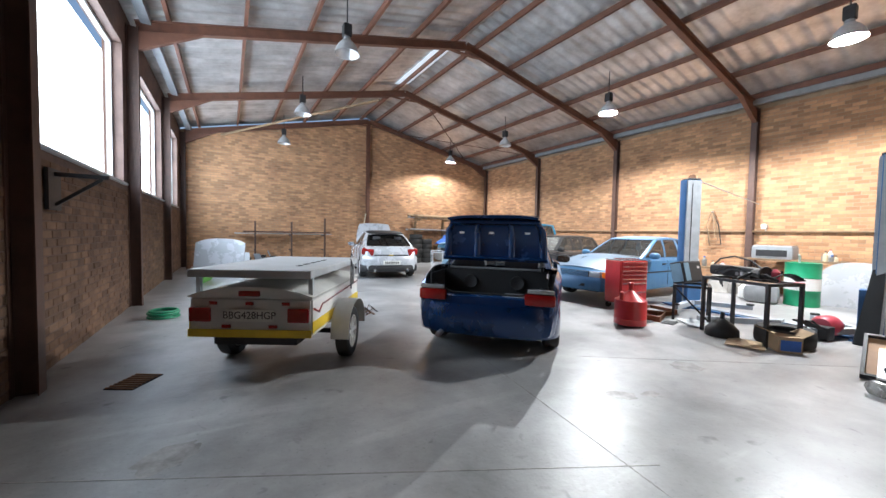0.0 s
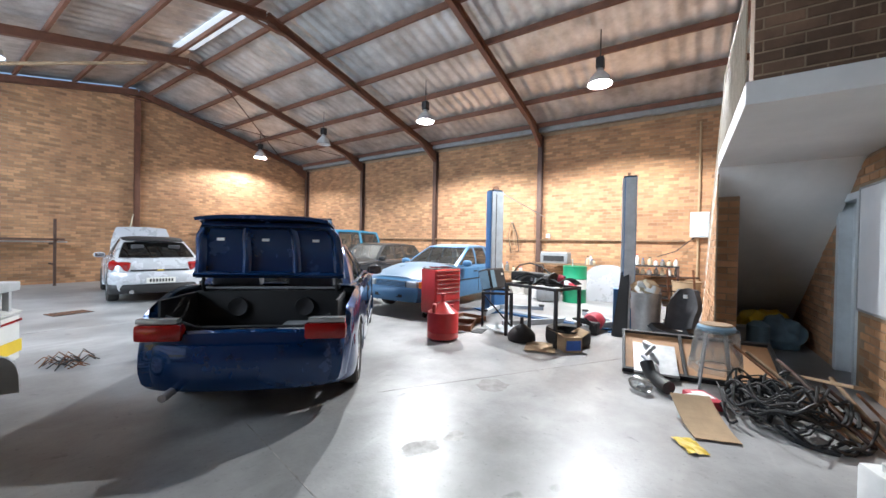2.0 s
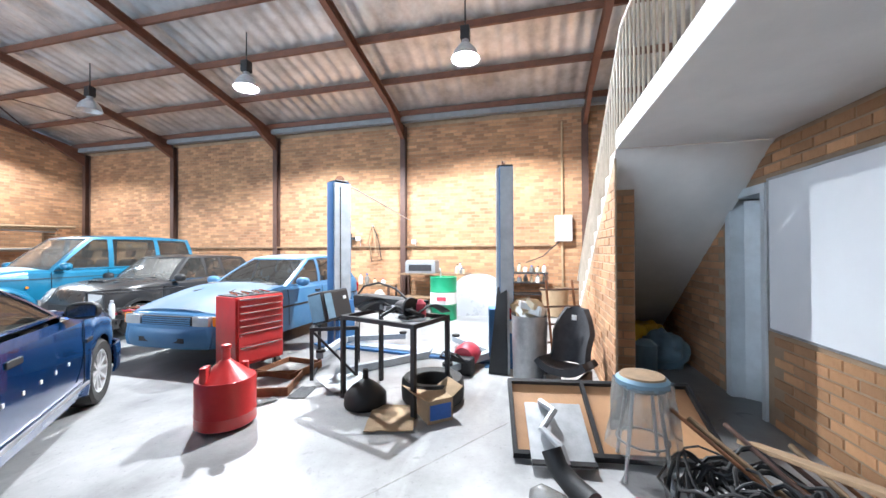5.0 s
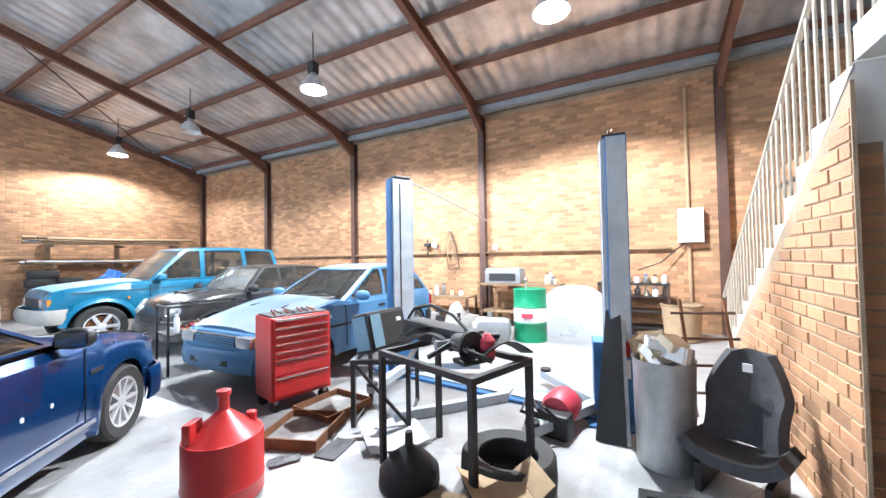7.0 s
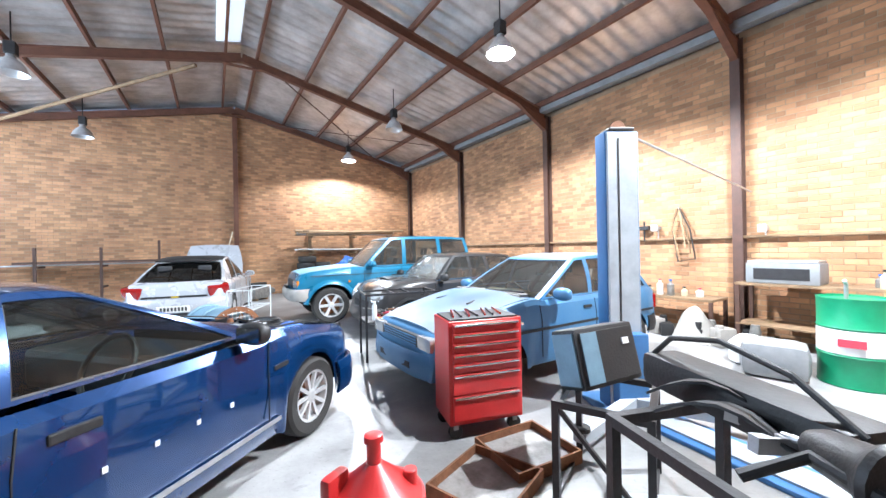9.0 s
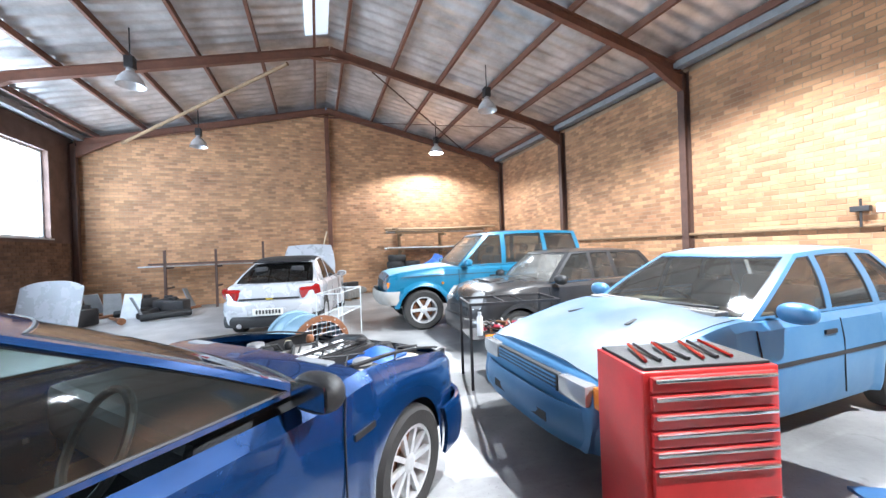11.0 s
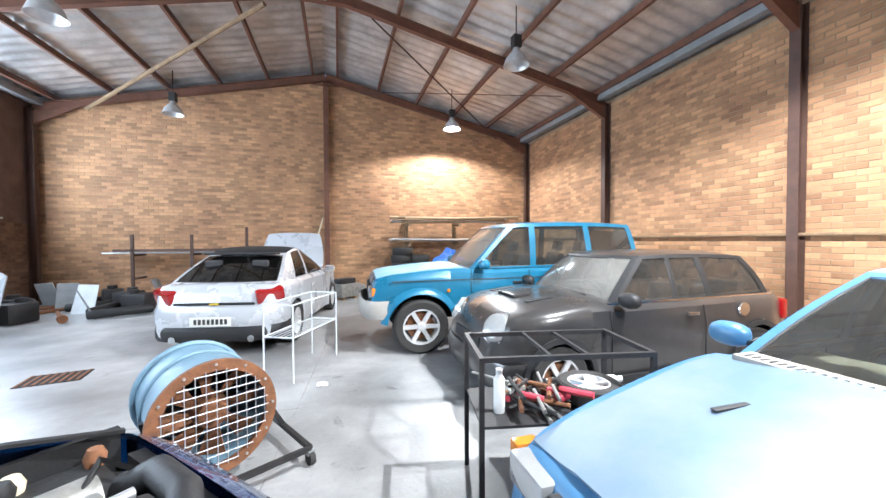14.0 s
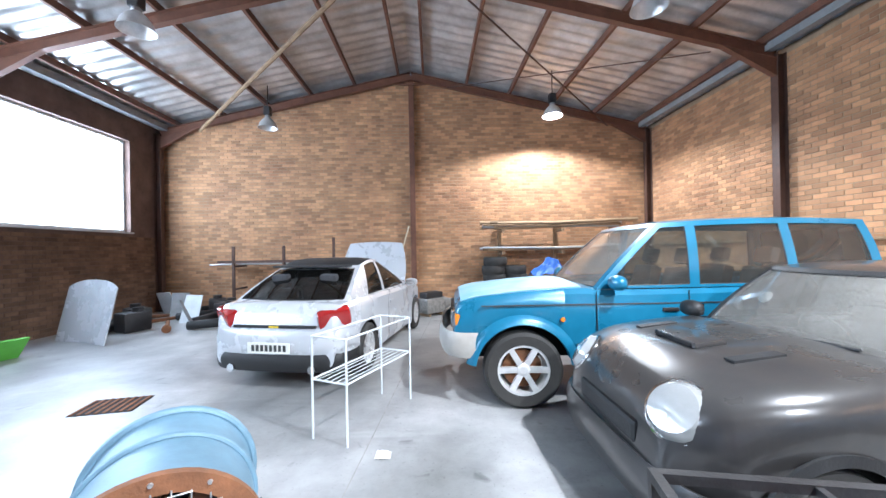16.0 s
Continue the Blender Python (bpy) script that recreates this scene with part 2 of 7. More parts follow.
def box(bm, x0, x1, y0, y1, z0, z1, bevel=0.0, m=None):
    res = bmesh.ops.create_cube(bm, size=1)
    vs = res["verts"]
    for v in vs:
        v.co = Vector(((x0 + x1) / 2 + v.co.x * (x1 - x0), (y0 + y1) / 2 + v.co.y * (y1 - y0), (z0 + z1) / 2 + v.co.z * (z1 - z0)))
        if m is not None:
            v.co = m @ v.co
    if bevel:
        es = list({e for v in vs for e in v.link_edges})
        bmesh.ops.bevel(bm, geom=es, offset=bevel, segments=2, affect="EDGES", profile=0.6)
    return bm


def B(*dims, bevel=0.0, m=None):
    return box(bmesh.new(), *dims, bevel=bevel, m=m)


def lathe(bm, rows, n=24, m=None, close=True):
    """Rows of (radius, z) turned round the z axis."""
    m = m or Matrix()
    rings = [[bm.verts.new(m @ Vector((r * math.cos(2 * math.pi * k / n), r * math.sin(2 * math.pi * k / n), z))) for k in range(n)] for r, z in rows]
    for a, b in zip(rings, rings[1:]):
        for k in range(n):
            bm.faces.new((a[k], a[(k + 1) % n], b[(k + 1) % n], b[k]))
    if close:
        bm.faces.new(rings[0][::-1])
        bm.faces.new(rings[-1])
    return bm


def Lt(rows, n=24, m=None, close=True):
    return lathe(bmesh.new(), rows, n, m, close)


def tube(bm, pts, r, n=8):
    """A round bar along a line of points."""
    pts = [Vector(p) for p in pts]
    rings = []
    for i, p in enumerate(pts):
        d = (pts[min(i + 1, len(pts) - 1)] - pts[max(i - 1, 0)]).normalized()
        u = d.cross(Vector((0, 0, 1)) if abs(d.z) < 0.9 else Vector((1, 0, 0))).normalized()
        w = d.cross(u)
        rings.append([bm.verts.new(p + r * (math.cos(2 * math.pi * k / n) * u + math.sin(2 * math.pi * k / n) * w)) for k in range(n)])
    for a, b in zip(rings, rings[1:]):
        for k in range(n):
            bm.faces.new((a[k], a[(k + 1) % n], b[(k + 1) % n], b[k]))
    bm.faces.new(rings[0][::-1])
    bm.faces.new(rings[-1])
    return bm


def T(pts, r, n=8):
    return tube(bmesh.new(), pts, r, n)


def bar(bm, a, b, w, h=None):
    """A square bar from a to b."""
    a, b = Vector(a), Vector(b)
    q = (b - a).to_track_quat("X", "Z").to_matrix().to_4x4()
    return box(bm, 0, (b - a).length, -w / 2, w / 2, -(h or w) / 2, (h or w) / 2, m=Matrix.Translation(a) @ q)


def Br(a, b, w, h=None):
    return bar(bmesh.new(), a, b, w, h)


def torus(R, r, n=28, k=10, m=None, flat=1.0):
    bm = bmesh.new()
    return lathe_loop(bm, [(R + r * math.cos(2 * math.pi * j / k), r * flat * math.sin(2 * math.pi * j / k)) for j in range(k)], n, m)


def lathe_loop(bm, rows, n=28, m=None):
    m = m or Matrix()
    rings = [[bm.verts.new(m @ Vector((r * math.cos(2 * math.pi * i / n), r * math.sin(2 * math.pi * i / n), z))) for i in range(n)] for r, z in rows]
    for a, b in zip(rings, rings[1:] + rings[:1]):
        for i in range(n):
            bm.faces.new((a[i], a[(i + 1) % n], b[(i + 1) % n], b[i]))
    return bm


def prism(pts, y0, y1, m=None):
    """A flat outline of (x, z) given thickness along y."""
    bm = bmesh.new()
    m = m or Matrix()
    a = [bm.verts.new(m @ Vector((x, y0, z))) for x, z in pts]
    b = [bm.verts.new(m @ Vector((x, y1, z))) for x, z in pts]
    bm.faces.new(a)
    bm.faces.new(b[::-1])
    for i in range(len(pts)):
        j = (i + 1) % len(pts)
        bm.faces.new((a[i], b[i], b[j], a[j]))
    return bm


def slab(corners, thick):
    """A pane or panel through four corners, thickened along its normal."""
    c = [Vector(p) for p in corners]
    nrm = (c[1] - c[0]).cross(c[-1] - c[0]).normalized() * thick
    bm = bmesh.new()
    a = [bm.verts.new(p) for p in c]
    b = [bm.verts.new(p - nrm) for p in c]
    bm.faces.new(a)
    bm.faces.new(b[::-1])
    for i in range(len(c)):
        j = (i + 1) % len(c)
        bm.faces.new((a[i], b[i], b[j], a[j]))
    return bm


def sheet(nx, ny, f, thick=0.0):
    """A curved sheet from f(u, v), u and v from 0 to 1."""
    bm = bmesh.new()
    g = [[bm.verts.new(f(i / nx, j / ny)) for j in range(ny + 1)] for i in range(nx + 1)]
    for i in range(nx):
        for j in range(ny):
            bm.faces.new((g[i][j], g[i + 1][j], g[i + 1][j + 1], g[i][j + 1]))
    if thick:
        bmesh.ops.recalc_face_normals(bm, faces=bm.faces)
        bmesh.ops.solidify(bm, geom=bm.faces[:], thickness=thick)
    return bm


# ---- the hall ----
XL, XR, YG, YS = -0.78, 13.1, 17.5, -3.2
RX = 6.27
FRAMES = [17.3, 13.37, 9.45, 5.38, 0.69, -2.9]
EAVE, APEX = 4.86, 6.36
SLOPE = (APEX - EAVE) / (12.94 - RX)


def under(x):
    """The underside of the rafters."""
    return APEX - abs(x - RX) * SLOPE


def structure(name, bm, material, label="", smooth=False):
    return tagged(part(name, bm, material, None, label, smooth), kind="structure")


structure("floor", B(XL - 0.3, XR + 0.3, YS - 0.3, YG + 0.3, -0.2, 0.0), M_FLOOR, "worn grey concrete workshop floor with oil stains")
structure("ground", B(-90, 90, -90, 90, -0.5, -0.25), M_FLOOR, "bare ground outside the hall")


def gable_wall(name, y0, y1):
    pts = [(XL - 0.25, 0), (XR + 0.25, 0), (XR + 0.25, under(XR) + 0.2), (RX, APEX + 0.2), (XL - 0.25, under(XL) + 0.2)]
    return structure(name, prism(pts, y0, y1), M_MORTAR, "brown clay brick gable wall")


wall_north = gable_wall("wall_north", YG, YG + 0.25)
wall_south = gable_wall("wall_south", YS - 0.25, YS)
wall_east = structure("wall_east", B(XR, XR + 0.25, YS, YG, 0, 5.05), M_MORTAR, "brown clay brick side wall")
bm = bmesh.new()
box(bm, XL - 0.25, XL, YS, YG, 0, 2.15)
box(bm, XL - 0.25, XL, YS, YG, 4.45, 5.05)
prev = YS
for ya, yb in WINDOWS:
    box(bm, XL - 0.25, XL, prev, ya, 2.15, 4.45)
    prev = yb
box(bm, XL - 0.25, XL, prev, YG, 2.15, 4.45)
wall_west = structure("wall_west", bm, M_DARKWALL, "dark wall below high windows")

structure("backdrop", B(-1.62, -1.6, YS, YG, 1.0, 5.2), M_PANE, "bright hazy daylight outside the windows")
for n, (ya, yb) in enumerate(WINDOWS):
    w = thing(f"window_{n + 1}", "wide steel window glaring with daylight", "window", kind="structure")
    fr = bmesh.new()
    for a, b in ((ya, ya + 0.05), (yb - 0.05, yb)):
        box(fr, XL - 0.2, XL - 0.13, a, b, 2.15, 4.45)
    for a, b in ((2.15, 2.2), (4.4, 4.45)):
        box(fr, XL - 0.2, XL - 0.13, ya + 0.05, yb - 0.05, a, b)
    part("window_frame", fr, M_TRIM, w)
    part("window_sill", B(XL - 0.12, XL + 0.05, ya - 0.05, yb + 0.05, 2.11, 2.146, bevel=0.006), M_TRIM, w)

# roof: foil-lined sheets over purlins
for side, x1 in (("west", XL - 0.3), ("east", XR + 0.3)):
    nx, ny = 14, 160

    def roof_point(u, v, x1=x1):
        x = RX + (x1 - RX) * u
        y = YS - 0.2 + (YG - YS + 0.4) * v
        sag = 0.022 * noise.noise(Vector((x * 1.3, y * 3.1, 3))) + 0.018 * math.sin(y * 2 * math.pi / 0.30)
        return Vector((x, y, under(x) + 0.36 + sag))

    ob = structure(f"ceiling_{side}", sheet(nx * 2, ny * 3, roof_point, 0.0), M_FOIL, "silver foil-lined corrugated roof sheets", True)
structure("skylight", slab([(RX - 0.55, 9.9, under(RX - 0.55) + 0.33), (RX - 0.05, 9.9, under(RX) + 0.33), (RX - 0.05, 13.0, under(RX) + 0.33), (RX - 0.55, 13.0, under(RX - 0.55) + 0.33)], 0.01), M_SKYLIGHT, "translucent roof sheet letting in daylight")
structure("roof_cover", prism([(XL - 0.6, under(XL - 0.6) + 0.55), (RX, APEX + 0.55), (XR + 0.6, under(XR + 0.6) + 0.55), (XR + 0.6, under(XR + 0.6) + 0.65), (RX, APEX + 0.65), (XL - 0.6, under(XL - 0.6) + 0.65)], YS - 0.4, YG + 0.4), M_GALV, "outer roof skin")


def i_beam(bm, a, b, depth, width, up=Vector((0, 0, 1))):
    a, b = Vector(a), Vector(b)
    ax = (b - a).normalized()
    side = ax.cross(up).normalized()
    top = side.cross(ax).normalized()
    m = Matrix((ax, side, top)).transposed().to_4x4()
    m.translation = a
    ln = (b - a).length
    box(bm, 0, ln, -width / 2, width / 2, depth / 2 - 0.012, depth / 2, m=m)
    box(bm, 0, ln, -width / 2, width / 2, -depth / 2, -depth / 2 + 0.012, m=m)
    box(bm, 0, ln, -0.006, 0.006, -depth / 2 + 0.012, depth / 2 - 0.012, m=m)
    return bm


for y in FRAMES:
    fr = thing("portal_frame", "red oxide steel portal frame with haunched rafters", "steel frame", group="portal frames", kind="structure")
    for sx, xc in ((-1, XL + 0.09), (1, XR - 0.09)):
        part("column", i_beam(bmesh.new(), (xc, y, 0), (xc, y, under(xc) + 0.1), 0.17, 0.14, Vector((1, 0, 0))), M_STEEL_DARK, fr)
        part("rafter", i_beam(bmesh.new(), (xc + sx * -0.05, y, under(xc) + 0.1), (RX, y, APEX + 0.1), 0.2, 0.12), M_STEEL, fr)
        x2 = xc - sx * 1.1
        hb = prism([(xc - sx * 0.08, under(xc) + 0.02), (x2, under(x2) + 0.004), (xc - sx * 0.08, under(xc) - 0.3)], y - 0.05, y + 0.05)
        part("haunch", hb, M_STEEL, fr)
    part("ridge_plate", prism([(RX - 0.5, under(RX - 0.5) + 0.002), (RX + 0.5, under(RX + 0.5) + 0.002), (RX + 0.3, APEX - 0.13), (RX - 0.3, APEX - 0.13)], y - 0.055, y + 0.055), M_STEEL, fr)
structure("gable_post", i_beam(bmesh.new(), (RX, YG - 0.1, 0), (RX, YG - 0.1, APEX - 0.02), 0.16, 0.14, Vector((0, 1, 0))), M_STEEL, "red oxide steel post up the gable")
for k in range(6):
    for sx in (-1, 1):
        x = RX + sx * (0.35 + k * 1.22)
        if abs(x - RX) < 6.8:
            structure("purlin", B(x - 0.03, x + 0.03, YS, YG, under(x) + 0.2, under(x) + 0.33), M_STEEL, "red oxide steel roof purlin")
            g = [o for o in scene.collection.objects if o.name.startswith("purlin")][-1]
            tagged(g, group="roof purlins")
for x0, x1 in ((XR - 0.35, XR - 0.2), (XL + 0.2, XL + 0.35)):
    structure("eave_beam", B(x0, x1, YS, YG, EAVE + 0.12, EAVE + 0.27), M_GREYPLASTIC, "grey eaves gutter beam")
structure("wind_brace", T([(0.5, 17.2, 4.95), (5.3, 13.4, 6.05)], 0.045), M_TIMBER, "slanting roof brace pipe")
structure("wind_brace", T([(7.3, 13.4, 6.1), (11.8, 17.2, 5.0)], 0.018), M_STEEL_DARK, "thin steel roof brace rod")
structure("wind_brace", T([(7.3, 17.2, 6.1), (11.8, 13.4, 5.0)], 0.012), M_STEEL_DARK, "thin steel roof brace rod")
structure("wall_pipe", T([(XR - 0.06, 1.5, 1.62), (XR - 0.06, 17.3, 1.62)], 0.028), M_TIMBER, "compressed-air pipe along the brick wall")


# bricks: real pieces, colour varied per piece
def brick_mesh(rects, place, name, material, parent, proud=0.008):
    """rects: (u0, u1, v0, v1); place maps (u, v, d) to the world."""
    vs, fs = [], []
    for u0, u1, v0, v1 in rects:
        i, d = len(vs), proud * random.uniform(0.4, 1.3)
        e = 0.004
        vs += [place(u0, v0, 0), place(u1, v0, 0), place(u1, v1, 0), place(u0, v1, 0), place(u0 + e, v0 + e, d), place(u1 - e, v0 + e, d), place(u1 - e, v1 - e, d), place(u0 + e, v1 - e, d)]
        fs += [(i + 4, i + 5, i + 6, i + 7), (i, i + 1, i + 5, i + 4), (i + 1, i + 2, i + 6, i + 5), (i + 2, i + 3, i + 7, i + 6), (i + 3, i, i + 4, i + 7)]
    me = bpy.data.meshes.new(name)
    me.from_pydata([tuple(v) for v in vs], [], fs)
    me.materials.append(material)
    ob = new(name, me)
    ob.parent = parent
    return tagged(ob, kind="stuff")


def courses(u0, u1, v0, v1, top=None, holes=()):
    out, row, v = [], 0, v0
    while v + 0.073 < v1:
        u = u0 - (0.116 if row % 2 else 0)
        while u < u1:
            a, b = max(u, u0), min(u + 0.222, u1)
            mid = (a + b) / 2
            if b - a > 0.03 and (top is None or v + 0.08 < top(mid)) and not any(h[0] < b and a < h[1] and h[2] < v + 0.073 and v < h[3] for h in holes):
                out.append((a, b, v, v + 0.073))
            u += 0.232
        v += 0.085
        row += 1
    return out


brick_mesh(courses(XL, XR, 0, 6.5, lambda x: under(x) + 0.15), lambda u, v, d: Vector((u, YG - d, v)), "brickwork", M_BRICK, wall_north)
brick_mesh(courses(YS, YG, 0, 5.0), lambda u, v, d: Vector((XR - d, u, v)), "brickwork", M_BRICK, wall_east)
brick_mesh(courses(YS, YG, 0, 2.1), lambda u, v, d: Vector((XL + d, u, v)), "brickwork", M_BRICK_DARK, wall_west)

# ---- office block and stairs ----
WY = -0.02
DOOR = (7.32, 7.98, 0.0, 2.06)
bm = bmesh.new()
box(bm, 2.6, DOOR[0], WY - 0.22, WY, 0, 2.9)
box(bm, DOOR[1], XR, WY - 0.22, WY, 0, 2.9)
box(bm, DOOR[0], DOOR[1], WY - 0.22, WY, DOOR[3], 2.9)
box(bm, 2.6, 2.82, YS, WY - 0.22, 0, 2.9)
wall_office = structure("wall_office", bm, M_MORTAR, "buff brick wall of the office under the stairs")
bm = bmesh.new()
box(bm, 5.3, 5.52, WY - 0.3, 1.12, 2.56, 6.4)
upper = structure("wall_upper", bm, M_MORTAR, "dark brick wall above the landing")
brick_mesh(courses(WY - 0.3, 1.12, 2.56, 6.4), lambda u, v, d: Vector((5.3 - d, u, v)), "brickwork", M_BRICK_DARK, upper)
structure("landing", B(4.93, 7.2, WY, 1.2, 2.40, 2.56, bevel=0.006), M_WHITE, "white plastered concrete stair landing")
structure("office_roof", B(2.6, XR, YS, WY, 2.56, 2.7), M_WHITE, "concrete slab over the office")
# flight going down away from the landing
FX0, FX1, FZ = 7.2, 10.6, 2.56
n = 14
run, rise = (FX1 - FX0) / n, FZ / (n + 1)
soffit = lambda x: 2.40 - (x - FX0) * 2.40 / (FX1 - 0.28 - FX0)
flight = bmesh.new()
for k in range(n):
    xa, xb, zt = FX0 + k * run, FX0 + (k + 1) * run, FZ - (k + 1) * rise
    c = [(xa, zt), (xb, zt), (xb, max(0.0, soffit(xb))), (xa, max(0.0, soffit(xa)))]
    fa, fb2 = [[flight.verts.new((x, y, z)) for x, z in c] for y in (WY + 0.002, 1.2)]
    flight.faces.new(fa)
    flight.faces.new(fb2[::-1])
    for i in range(4):
        if i != 1:
            j = (i + 1) % 4
            flight.faces.new((fa[i], fb2[i], fb2[j], fa[j]))
structure("stair_flight", flight, M_WHITE, "white plastered concrete stair flight")
stair_wall = structure("wall_stair", prism([(7.6, 0), (FX1 - 0.4, 0), (FX1 - 0.4, max(0.05, soffit(FX1 - 0.4))), (7.6, soffit(7.6) - 0.004)], 0.95, 1.18), M_MORTAR, "brick pier and wall carrying the stairs")
brick_mesh(courses(7.6, FX1 - 0.4, 0, 2.39, lambda x: soffit(max(x, FX0))), lambda u, v, d: Vector((u, 1.18 + d, v)), "brickwork", M_BRICK, stair_wall)
brick_mesh(courses(0.95, 1.18, 0, soffit(7.6)), lambda u, v, d: Vector((7.6 - d, u, v)), "brickwork", M_BRICK, stair_wall)
brick_mesh(courses(7.25, FX1, 0, 2.4, lambda x: FZ - (x - FX0 + run) * FZ / (FX1 - FX0) - 0.02), lambda u, v, d: Vector((u, 1.203 + d, v)), "brickwork", M_BRICK, stair_wall)
structure("stair_facing", prism([(7.24, 0), (FX1, 0), (FX1, 0.02), (7.24, FZ - run * FZ / (FX1 - FX0) - 0.05)], 1.186, 1.203), M_MORTAR, "brick facing along the side of the stairs")
rail = thing("stair_railing", "cream steel railing of thin upright bars beside the stairs", "railing", pose(0, 0, 0))
for k in range(41):
    x = 5.6 + k * 0.12
    zb = 2.555 if x < FX0 else FZ - (int((x - FX0) / run) + 1) * rise - 0.005
    if x < FX1:
        part("baluster", T([(x, 1.14, zb), (x, 1.14, 3.52 if x < FX0 else 3.52 - (x - FX0) * (FZ / (FX1 - FX0)))], 0.011, 6), M_RAIL, rail)
part("handrail", T([(5.53, 1.14, 3.52), (FX0, 1.14, 3.52), (FX1, 1.14, 0.95)], 0.022), M_RAIL, rail)

door = thing("door_1", "pale grey door standing open in its painted frame", "door", kind="structure")
fr = bmesh.new()
box(fr, DOOR[0] + 0.002, DOOR[0] + 0.06, WY - 0.2, WY + 0.02, 0, DOOR[3] - 0.002)
box(fr, DOOR[1] - 0.10, DOOR[1] - 0.002, WY - 0.2, WY + 0.02, 0, DOOR[3] - 0.002)
box(fr, DOOR[0] + 0.06, DOOR[1] - 0.10, WY - 0.2, WY + 0.02, DOOR[3] - 0.08, DOOR[3] - 0.002)
part("door_frame", fr, M_TRIM, door)
part("door_leaf", B(0, 0.5, -0.02, 0.02, 0.01, 1.96, bevel=0.004, m=pose(DOOR[1] - 0.12, WY - 0.1, 0, 0, 0, -125)), M_TRIM, door)
part("door_handle", B(0.40, 0.48, 0.02, 0.06, 1.0, 1.03, bevel=0.004, m=pose(DOOR[1] - 0.12, WY - 0.1, 0, 0, 0, -125)), M_CHROME, door)
structure("office_room", B(2.82, XR, YS, YS + 0.02, 0, 2.56), M_DARKWALL, "dim back wall of the office")

wb = thing("whiteboard", "large glossy whiteboard screwed to the brick wall", "whiteboard", pose(0, 0, 0))
part("board", B(3.3, 7.24, WY + 0.012, WY + 0.03, 0.82, 2.06), M_BOARD, wb)
for d in ((3.28, 7.26, 2.06, 2.08), (3.28, 7.26, 0.80, 0.82)):
    part("edge_strip", B(d[0], d[1], WY + 0.01, WY + 0.036, d[2], d[3]), M_GALV, wb)
part("edge_strip", B(7.24, 7.26, WY + 0.01, WY + 0.036, 0.82, 2.06), M_GALV, wb)
for k in range(6):
    for c, x in enumerate((5.55, 5.35)):
        if (k + c) % 4 != 3:
            part("faint_writing", B(x - 0.05 - 0.02 * (k % 2), x + 0.03, WY + 0.03, WY + 0.0315, 1.86 - k * 0.055, 1.866 - k * 0.055), M_TRAILGREY, wb, "faint pen strokes")

hole = (DOOR[0], DOOR[1], 0, DOOR[3])
rects = courses(2.6, XR, 0, 2.9, holes=(hole, (3.28, 7.26, 0.80, 2.08), (2.6, 13.1, 2.39, 2.58)))
near = [r for r in rects if 4.6 < r[0] < 7.3][:300]
chosen = set(near)
brick_mesh([r for r in rects if r not in chosen], lambda u, v, d: Vector((u, WY + d, v)), "brickwork", M_BRICK, wall_office)

# ---- vehicles ----


def line(pts, x):
    """A value along a smooth line through (x, value) points that never overshoots them."""
    if x <= pts[0][0]:
        return pts[0][1]
    if x >= pts[-1][0]:
        return pts[-1][1]
    slopes = [(vb - va) / (xb - xa) for (xa, va), (xb, vb) in zip(pts, pts[1:])]
    i = max(k for k in range(len(slopes)) if pts[k][0] <= x)

    def tangent(k):
        if k == 0 or k == len(slopes):
            return slopes[min(k, len(slopes) - 1)]
        p, q = slopes[k - 1], slopes[k]
        return 0.0 if p * q <= 0 else 2 * p * q / (p + q)

    (xa, va), (xb, vb) = pts[i], pts[i + 1]
    d = xb - xa
    t = (x - xa) / d
    return (2 * t ** 3 - 3 * t * t + 1) * va + (t ** 3 - 2 * t * t + t) * d * tangent(i) + (3 * t * t - 2 * t ** 3) * vb + (t ** 3 - t * t) * d * tangent(i + 1)


